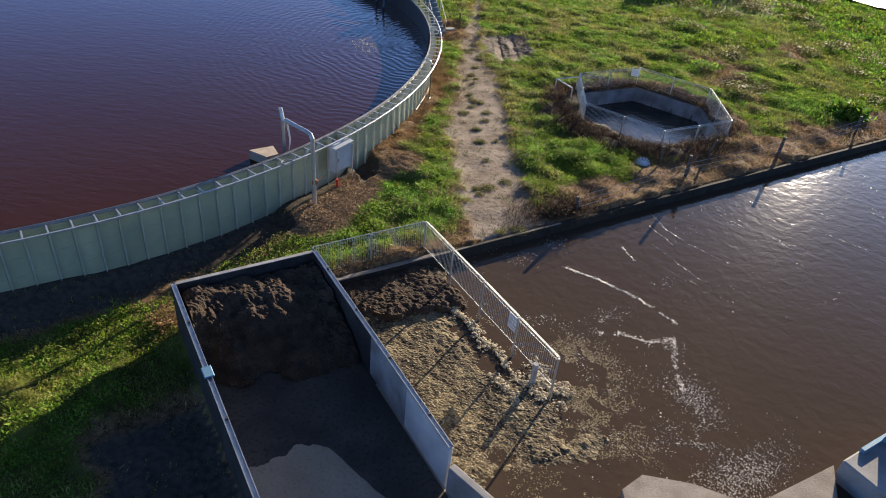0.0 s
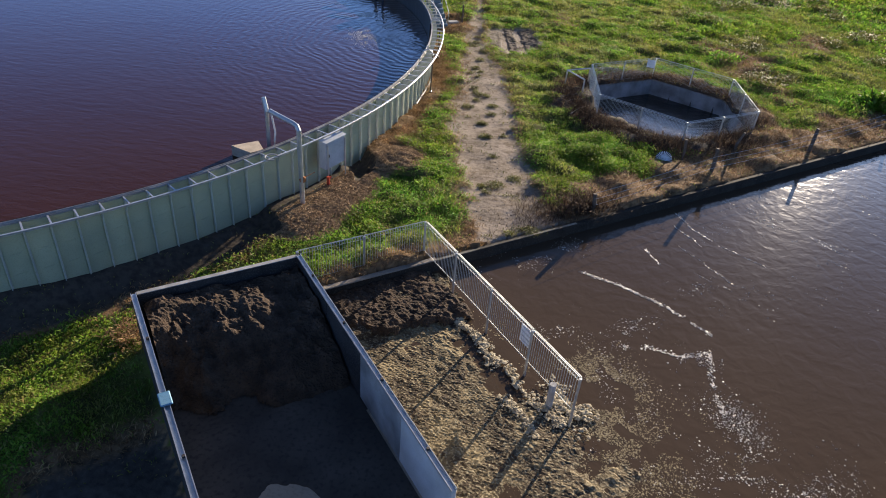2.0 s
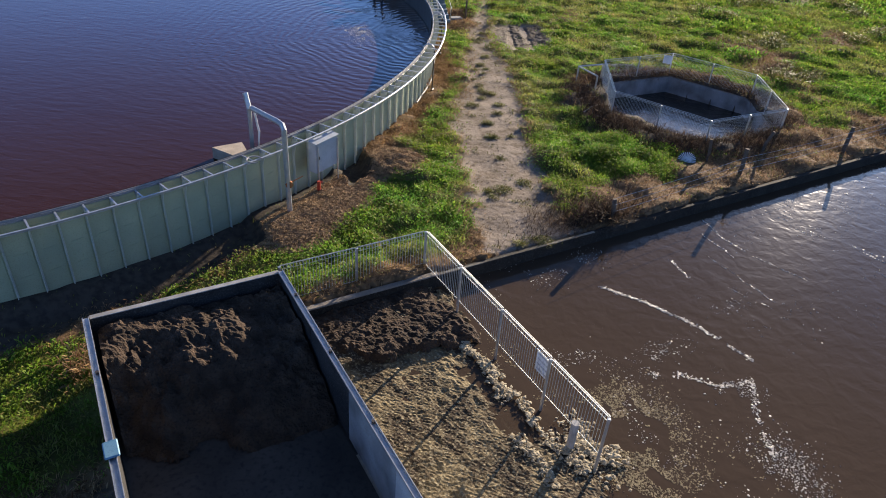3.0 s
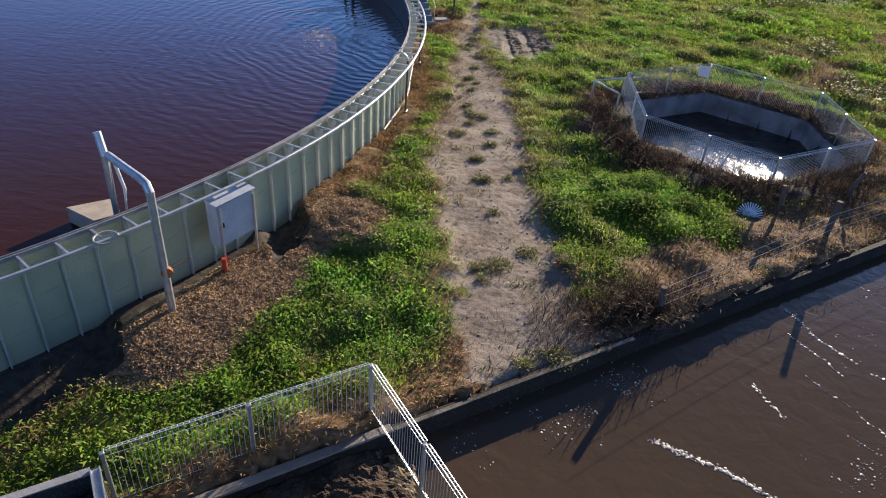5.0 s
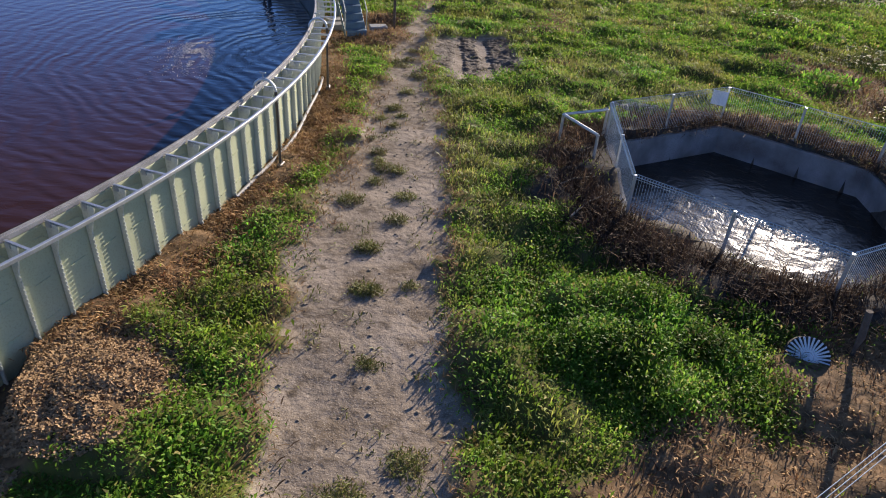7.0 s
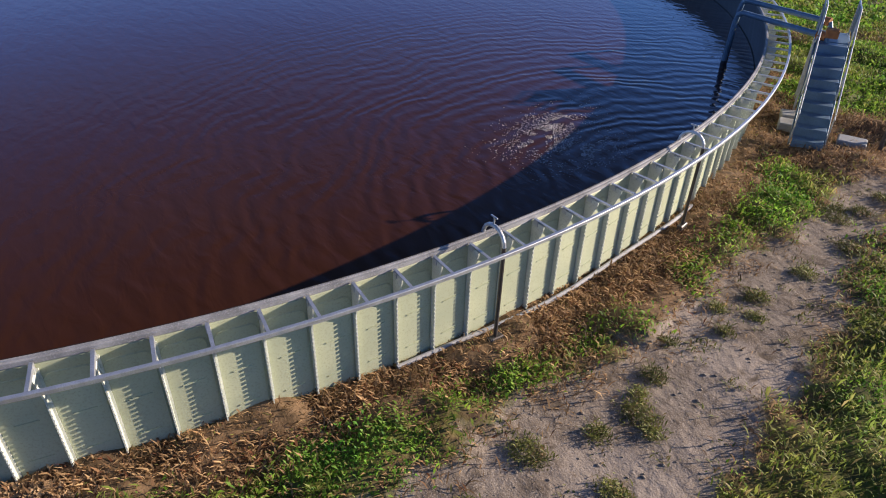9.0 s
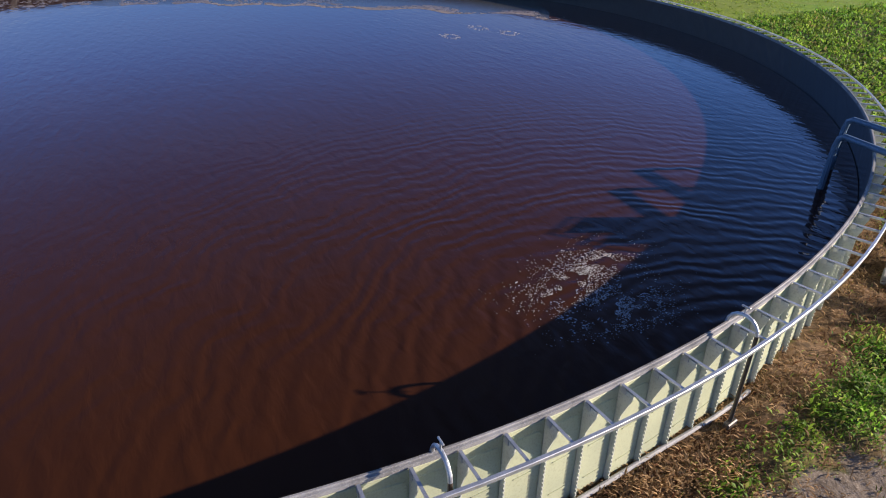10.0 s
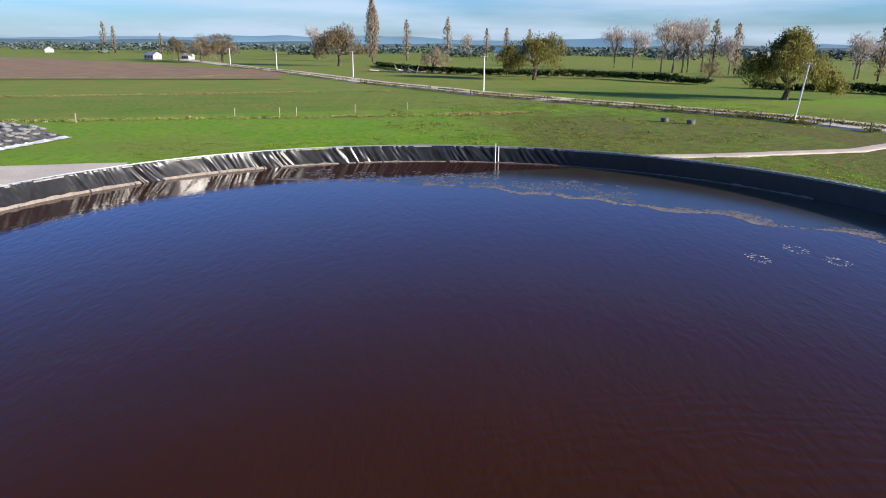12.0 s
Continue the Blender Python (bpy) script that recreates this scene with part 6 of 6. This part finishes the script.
field("ploughed_field", [(-183, -95), (-206, -15), (-255, -22), (-480, -275)], 0.16, M_SOIL, "bare brown ploughed field")
field("dry_strip", [(-176, -95), (-199, -12), (-205.8, -15), (-182.8, -95)], 0.14, M_DRYFIELD, "strip of dry grass along the ploughed field")

# unmown dry grass along the field fences
def dry_line(pts, n, w, label, seed):
    rg = random.Random(seed)
    sp = []
    while len(sp) < n:
        i = rg.randrange(len(pts) - 1)
        p = Vector(pts[i]).lerp(Vector(pts[i + 1]), rg.random())
        if noise.noise(Vector((p.x * 0.12, p.y * 0.12, seed))) > -0.25:
            x, y = p.x + rg.gauss(0, w), p.y + rg.gauss(0, w)
            sp.append((x, y, level(x, y), rg.uniform(0.6, 1.4)))
    leaves("dry_grass", sp, M_DRYBLADE, label, "grass", 0.28, 0.14, 0.4, seed, 5, 0.4)


dry_line([(-86.5, -30), (-88.2, -24), (-101, 31.8), (-106, 44)], 1500, 0.7, "unmown dry grass along a field fence", 301)
dry_line([(-123, -60), (-127.4, -48), (-152.8, 20)], 1500, 1.0, "pale line of dry grass across the pasture", 302)
dry_line([(-182, -112), (-201, -42), (-230, -28)], 1300, 1.3, "dry grass along the ploughed field", 303)
dry_line([(-150, 45), (-121, 68.5), (-105, 85), (-89, 94)], 1100, 0.5, "dry stalks along the roadside fence", 304)
rg = random.Random(306)
sp = []
while len(sp) < 2400:
    x, y = rg.uniform(-125, -48), rg.uniform(24, 92)
    if math.hypot(x - CX, y - CY) > R_OUT + 1 and fbm(x, y, 0.12, 6) > -0.05 and y < 30 - (x + 62) * 0.95 + 25:
        sp.append((x, y, level(x, y), rg.uniform(0.7, 1.6)))
leaves("rough_tussocks", sp, M_GRASSBLADE, "low brown and olive tussocks in rough pasture", "grass", 0.2, 0.10, 0.5, 306, 5, 0.35, 1.3)

# dark verges and the grassy crown of the gravel road
for side, seed, label in ((4.6, 311, "dark rank grass on the road's near verge"), (0.4, 312, "low grass along the crown of the gravel road")):
    rg = random.Random(seed)
    sp = []
    while len(sp) < 1500:
        i = rg.randrange(2, 8)
        p, q = Vector(ROAD[i]), Vector(ROAD[i + 1])
        n = Vector((p.y - q.y, q.x - p.x)).normalized()
        c = p.lerp(q, rg.random()) + n * (side + rg.gauss(0, 0.35))
        if noise.noise(Vector((c.x * 0.15, c.y * 0.15, seed))) > -0.3:
            sp.append((c.x, c.y, level(c.x, c.y) + 0.16, rg.uniform(0.6, 1.4)))
    leaves("verge_grass", sp, M_TUFT, label, "grass", 0.34, 0.16, 0.4, seed, 5, 0.4)

# power poles along the road
def power_pole(x, y, h, lean=0):
    s = thing("power_pole", Matrix.Translation((x, y, level(x, y) - 0.1)) @ Matrix.Rotation(radians(lean), 4, "X") @ Matrix.Rotation(radians(-35), 4, "Z"), "white concrete power pole with a crossarm beside the road", "pole", "power poles along the road")
    bm = bmesh.new()
    box(bm, (0.30, 0.22, h), (0, 0, h / 2), None, 0.03)
    for v in bm.verts:
        if v.co.z > h * 0.6:
            v.co.x *= 0.62
            v.co.y *= 0.7
    part("shaft", bm, M_WHITE, s)
    bm = bmesh.new()
    box(bm, (0.10, 1.7, 0.12), (0.12, 0, h - 0.25), None, 0.01)
    part("crossarm", bm, M_CAP, s)
    for y2 in (-0.75, -0.3, 0.3, 0.75):
        bm = bmesh.new()
        tube(bm, [(0.12, y2, h - 0.19), (0.12, y2, h - 0.02)], 0.05, 6)
        part("insulator", bm, M_WHITE, s)


for x, y, h in ((-97.5, 82.0, 8.2), (-154.1, 41.9, 7.7), (-216.8, 5.9, 7.7), (-270.5, -29.6, 7.7), (-319.0, -61.4, 7.7)):
    power_pole(x, y, h, -6.5 if x > -100 else 0)
for x, y in ((-95.3, 62.8), (-92.7, 65.5)):
    s = thing("water_trough", Matrix.Translation((x, y, level(x, y) - 0.05)), "round grey concrete water trough in the rough pasture", "trough", "troughs in the pasture")
    bm = bmesh.new()
    tube(bm, [(0, 0, 0), (0, 0, 0.6)], 0.55, 20)
    part("bowl", bm, M_TROUGH, s)
    bm = bmesh.new()
    tube(bm, [(0, 0, 0.602), (0, 0, 0.607)], 0.46, 20)
    part("water", bm, M_PIT, s)
for x, y in ((-87.7, -14.2), (-96.1, 3.3), (-98.2, 9.0), (-99.2, 11.2), (-104.1, 19.0), (-109.4, 26.6), (-84, -24)):
    ob = wood_post(x, y, 1.25, 0.10, name="field_post")
    ob.data.materials[0] = M_PALEPOST
    tagged(ob, "pale weathered timber fence post in a green field", "post", "posts across the field")
for t in np.linspace(0, 1, 22):
    i = min(len(ROAD) - 3, int(t * 6))
    f = t * 6 - i
    p = Vector(ROAD[i + 1]).lerp(Vector(ROAD[i + 2]), f)
    wood_post(p.x + 3.4, p.y - 3.6, 1.15, 0.09, name="field_post")["group"] = "posts along the road"

# silage stack under black sheeting and tyres
st = thing("silage_stack", Matrix.Translation((-70.5, -20.0, 0)) @ Matrix.Rotation(radians(80), 4, "Z"), "silage stack under black sheeting weighted with old tyres", "stack")
bm = bmesh.new()
bmesh.ops.create_grid(bm, x_segments=44, y_segments=28, size=1)
for v in bm.verts:
    e = max(abs(v.co.x), abs(v.co.y))
    v.co = Vector((v.co.x * 11, v.co.y * 6, max(0, min(1, (1 - e) * 3)) * 1.5 + 0.12 * noise.noise(Vector((v.co.x * 9, v.co.y * 9, 0)))))
part("sheeting", bm, M_TYRE, st, smooth=True)
r = random.Random(8)
tyre = bmesh.new()
ringpts = [(0.33 * math.cos(a), 0.33 * math.sin(a), 0) for a in np.linspace(0, 2 * math.pi, 11)]
tube(tyre, ringpts, 0.11, 6)
TYRE = clean(tyre, "tyre")
TYRE.materials.append(M_RUBBER)
for k in range(230):
    x, y = r.uniform(-10.2, 10.2), r.uniform(-5, 5)
    e = max(abs(x / 11), abs(y / 6))
    ob = part("tyre", TYRE, None, st)
    ob.location = (x, y, max(0, min(1, (1 - e) * 3)) * 1.5 + 0.12)
bm = bmesh.new()
bmesh.ops.create_grid(bm, x_segments=40, y_segments=6, size=1)
for v in bm.verts:
    n = noise.noise(Vector((v.co.x * 9, v.co.y * 2, 1)))
    v.co = Vector((11.1 + 0.8 * v.co.y + 0.4 * n, v.co.x * 5.2, 0.16 + 0.35 * abs(noise.noise(Vector((v.co.x * 14, v.co.y * 3, 5)))) * (1 - abs(v.co.y))))
part("sheet_edge", bm, M_BOX, st, "white crumpled edge of the sheeting")


# trees
def branches(bm, p, d, L, r, depth, rg, tips, droop=0.0, fork=3):
    q = p + d * L
    tube(bm, [p, (p + q) / 2 + Vector((rg.gauss(0, 0.04 * L), rg.gauss(0, 0.04 * L), 0)), q], r, 6, r * 0.65)
    if depth == 0:
        tips.append((q, d))
        return
    for k in range(fork):
        n = (d + Vector((rg.gauss(0, 0.5), rg.gauss(0, 0.5), rg.gauss(0.1, 0.3) - droop))).normalized()
        branches(bm, q, n, L * rg.uniform(0.6, 0.85), r * 0.6, depth - 1, rg, tips, droop, fork)
    if depth > 1:
        tips.append((q, d))


def spray(name, sp, material, parent, L, W, per, seed, spread, flop=3.1):
    ob = leaves(name, sp, material, "", "", L, W, 0.3, seed, per, spread, flop)
    for key in ("category", "kind", "label"):
        if key in ob:
            del ob[key]
    ob.parent = parent
    return ob


def willow(x, y, h, w, seed, label, material, n=2200, name="willow_tree"):
    rg = random.Random(seed)
    s = thing(name, Matrix.Translation((x, y, level(x, y))), label, "tree")
    bm, tips = bmesh.new(), []
    branches(bm, Vector((0, 0, -0.3)), Vector((0.08, 0.05, 1)).normalized(), h * 0.24, h * 0.05, 3, rg, tips)
    part("trunk", bm, M_BARK, s)
    sp = []
    lobes = [(rg.gauss(0, w * 0.3), rg.gauss(0, w * 0.3), h * rg.uniform(0.45, 0.86), rg.uniform(0.14, 0.3) * w) for k in range(15)]
    for k in range(n):
        cx, cy, cz, cr = rg.choice(lobes)
        v = Vector((rg.gauss(0, 1), rg.gauss(0, 1), rg.gauss(0, 0.8))).normalized() * cr * rg.uniform(0.6, 1.05)
        z = cz + v.z * 0.75 - max(0, (Vector((cx + v.x, cy + v.y)).length / w - 0.25)) * h * 0.5
        if z > h * 0.12:
            sp.append((cx + v.x, cy + v.y, z, rg.uniform(0.7, 1.4)))
    # outer sprays hang down in strings
    for k in range(n // 60):
        a, q = rg.uniform(0, 6.28), w * rg.uniform(0.45, 0.72)
        top, low = h * rg.uniform(0.45, 0.65), h * rg.uniform(0.12, 0.35)
        z = top
        while z > low:
            sp.append((q * math.cos(a) + rg.gauss(0, 0.2), q * math.sin(a) + rg.gauss(0, 0.2), z, rg.uniform(0.6, 1.1)))
            z -= h * 0.025
    spray("crown", sp, material, s, h * 0.045, h * 0.014, 5, seed, h * 0.03)
    return s


def poplar(x, y, h, w, seed, label, material, n=700, name="poplar_tree"):
    rg = random.Random(seed)
    s = thing(name, Matrix.Translation((x, y, level(x, y))), label, "tree")
    bm = bmesh.new()
    tube(bm, [(0, 0, -0.3), (0, 0, h * 0.5), (0, 0, h * 0.97)], h * 0.022, 6, h * 0.004)
    for k in range(26):
        z = h * rg.uniform(0.1, 0.85)
        a = rg.uniform(0, 6.28)
        e = w * (1 - z / h) * 0.8 + 0.2
        tube(bm, [(0, 0, z), (e * math.cos(a), e * math.sin(a), z + e * 2.2)], h * 0.006, 4, h * 0.002)
    part("trunk", bm, M_BARK, s)
    sp = []
    for k in range(n):
        t = rg.random() ** 0.8
        z = h * (0.06 + 0.94 * t)
        rr = w * (math.sin(math.pi * min(1, t * 0.9 + 0.12)) ** 0.8) * rg.uniform(0.3, 1.0)
        a = rg.uniform(0, 6.28)
        sp.append((rr * math.cos(a), rr * math.sin(a), z, rg.uniform(0.7, 1.4)))
    spray("crown", sp, material, s, h * 0.055, h * 0.012, 5, seed, h * 0.01, 0.9)
    return s


def bare_tree(x, y, h, w, seed, label):
    rg = random.Random(seed)
    s = thing("bare_tree", Matrix.Translation((x, y, level(x, y))), label, "tree")
    bm, tips = bmesh.new(), []
    branches(bm, Vector((0, 0, -0.3)), Vector((0.03, 0, 1)), h * 0.3, h * 0.022, 3, rg, tips, -0.25)
    part("trunk", bm, M_BARK, s)
    sp = []
    for q, d in tips:
        for k in range(14):
            v = Vector((rg.gauss(0, w * 0.14), rg.gauss(0, w * 0.14), rg.gauss(0, h * 0.08)))
            sp.append((*(q + v), rg.uniform(0.6, 1.4)))
    spray("crown", sp, M_TWIG, s, h * 0.09, h * 0.006, 6, seed, h * 0.02, 1.0)
    return s


willow(-137.3, 100.6, 14.5, 11.0, 1, "spreading old willow with yellow-green leaves in a field", M_WILLOW, 3600)
willow(-210.3, 61.2, 15.5, 12.0, 2, "round willow turning yellow beyond the road", M_WILLOW, 2600)
willow(-318, -12, 20, 16, 3, "broad brown-leaved tree far across the fields", M_TWIGGY, 1800, "broad_tree")
willow(-253, 30.4, 10, 7, 4, "small russet tree beside a heap of branches", M_POPLAR, 900, "small_tree")
willow(-353, -75, 16, 12, 5, "russet trees round the farmhouse", M_TWIGGY, 1200, "garden_tree")
willow(-372, -92, 15, 10, 6, "russet trees round the farmhouse", M_POPLAR, 1000, "garden_tree")
willow(-395, -112, 14, 9, 7, "russet trees round the farmhouse", M_TWIGGY, 900, "garden_tree")
willow(-150, -98, 9, 6, 8, "dark clipped tree at the field's edge", M_HEDGE, 900, "broad_tree")
willow(-215, 116, 7, 6, 9, "scrubby willow in the hedge", M_TWIGGY, 600, "small_tree")
poplar(-406, -4.3, 33, 4.3, 11, "tall autumn poplar standing above the fields", M_POPLAR, 620)
for i, (x, y, h) in enumerate(((-443, 14, 24), (-466, 40, 26), (-466, 66, 20), (-455, 78, 20), (-450, 92, 19), (-630, -262, 26), (-634, -255, 23), (-612, -205, 17), (-221, 173, 17), (-280, 143, 20), (-275, 150, 19))):
    poplar(x, y, h, h * 0.14, 20 + i, "slender poplar on the plain", M_POPLAR if i != 8 else M_TWIGGY, 210)
for i, (x, y, h) in enumerate(((-344, 120, 21), (-340, 128, 19), (-275.7, 121, 20), (-283, 128, 21), (-291, 137, 22), (-286, 133, 20), (-296, 145, 21), (-271, 146, 16), (-520, -40, 20), (-540, -60, 22), (-560, 60, 20), (-240, 178, 15), (-232, 172, 15))):
    bare_tree(x, y, h, h * 0.5, 40 + i, "bare grey-brown winter tree on the plain")


def hedge(pts, h, w, n, seed, label, material):
    rg = random.Random(seed)
    sp = []
    for k in range(n):
        i = rg.randrange(len(pts) - 1)
        p = Vector(pts[i]).lerp(Vector(pts[i + 1]), rg.random())
        hh = h * (0.75 + 0.5 * noise.noise(Vector((p.x * 0.08, p.y * 0.08, seed))))
        sp.append((p.x + rg.gauss(0, w), p.y + rg.gauss(0, w), hh * math.sqrt(rg.random()) * 0.9, rg.uniform(0.7, 1.5)))
    s = thing("hedge", Matrix(), label, "hedge")
    spray("foliage", sp, material, s, 0.8, 0.3, 6, seed, 0.3, 1.6)


hedge([(-262, 20), (-236, 52), (-223, 90), (-190, 106)], 2.6, 0.9, 2600, 61, "dark overgrown hedge across the far field", M_HEDGE)
hedge([(-176, 112), (-162, 128), (-140, 146)], 2.6, 0.9, 1300, 62, "dark overgrown hedge across the far field", M_HEDGE)
hedge([(-330, 5), (-300, 12), (-268, 24)], 2.2, 0.8, 900, 63, "dark hedge beyond the road", M_HEDGE)
# heap of branches, farm buildings, belts of far trees and hills
bm = bmesh.new()
rg = random.Random(9)
for k in range(90):
    c = Vector((-262 + rg.gauss(0, 7), 27 + rg.gauss(0, 6), rg.uniform(0, 1.4)))
    d = Vector((rg.gauss(0, 1), rg.gauss(0, 1), rg.gauss(0, 0.35))).normalized() * rg.uniform(1, 3)
    tube(bm, [c - d, c + d], 0.16, 5)
tagged(part("branch_heap", bm, M_TWIG), "grey heap of felled branches in a field", "branches", kind="stuff")


def house(x, y, w, d, h, turn, roof, label, name="farm_house"):
    s = thing(name, Matrix.Translation((x, y, 0)) @ Matrix.Rotation(radians(turn), 4, "Z"), label, "house")
    bm = bmesh.new()
    box(bm, (w, d, h), (0, 0, h / 2))
    part("wall", bm, M_PAINT, s)
    bm = bmesh.new()
    rr = [bm.verts.new(c) for c in ((-w / 2 - .4, -d / 2 - .4, h), (w / 2 + .4, -d / 2 - .4, h), (w / 2 + .4, d / 2 + .4, h), (-w / 2 - .4, d / 2 + .4, h), (-w / 2, 0, h + d * 0.32), (w / 2, 0, h + d * 0.32))]
    for f in ((0, 1, 5, 4), (2, 3, 4, 5), (1, 2, 5), (3, 0, 4), (3, 2, 1, 0)):
        bm.faces.new([rr[i] for i in f])
    part("roof", bm, roof, s)
    for k in range(3):
        bm = bmesh.new()
        box(bm, (1.3, 0.1, 1.2), (-w / 3 + k * w / 3, -d / 2 - 0.03, h * 0.55))
        part("window", bm, M_DARKSTEEL, s)


house(-419, -136, 8, 6, 2.4, 60, M_ROOF, "white weatherboard farmhouse with a grey roof")
house(-424, -117, 6, 4.5, 2.2, 60, M_PAINT, "low white shed beside the farmhouse", "farm_shed")
house(-616, -304, 11, 7, 2.8, 30, M_ROOF, "pale farm building far over the fields", "farm_shed")
house(-545, 96, 34, 12, 5, 75, M_BLUE, "long blue-roofed barn far over the fields", "barn")
house(-330, 200, 16, 9, 3.4, 100, M_ROOF, "pale farm building far over the fields", "farm_shed")
house(-640, 330, 20, 10, 4, 100, M_ROOF, "pale farm building far over the fields", "farm_shed")
sp = []
rg = random.Random(77)
for k in range(17000):
    a = radians(rg.uniform(110, 262))
    r = rg.choice((640, 760, 900, 1050, 1250, 1500, 1900)) * rg.uniform(0.97, 1.03)
    if noise.noise(Vector((a * 14, round(r / 150) * 3.7, 3))) < (0.15 if r < 700 else -0.12):
        continue
    sp.append((r * math.cos(a + radians(0)), r * math.sin(a), rg.uniform(0, 6.5 + 5 * noise.noise(Vector((a * 40, r * 0.01, 0)))), rg.uniform(0.8, 1.6)))
leaves("far_woods", sp, M_FARWOOD, "distant belts of dark trees over the plain, tinted blue for haze", "trees", 2.6, 2.4, 0.3, 78, 7, 2.4, 2.2)
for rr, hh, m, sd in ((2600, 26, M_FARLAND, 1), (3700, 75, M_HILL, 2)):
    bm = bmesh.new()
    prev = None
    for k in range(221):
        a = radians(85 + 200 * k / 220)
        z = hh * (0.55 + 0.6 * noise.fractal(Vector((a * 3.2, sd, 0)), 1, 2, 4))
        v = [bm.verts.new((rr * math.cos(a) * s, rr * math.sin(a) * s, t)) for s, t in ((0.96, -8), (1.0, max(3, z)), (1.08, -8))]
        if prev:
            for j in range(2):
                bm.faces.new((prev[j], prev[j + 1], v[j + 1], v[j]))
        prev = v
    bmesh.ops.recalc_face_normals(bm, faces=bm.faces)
    tagged(part("hills", bm, m, smooth=True), "low hills on the horizon, coloured blue for haze", "hills", kind="structure")
# trees north of the yard, whose long shade falls on the pasture
willow(23.4, 86.8, 9, 5, 91, "leafy tree north of the rough pasture", M_WILLOW, 1500)
willow(30.8, 92.8, 9, 5.5, 92, "leafy tree north of the rough pasture", M_WILLOW, 1500)
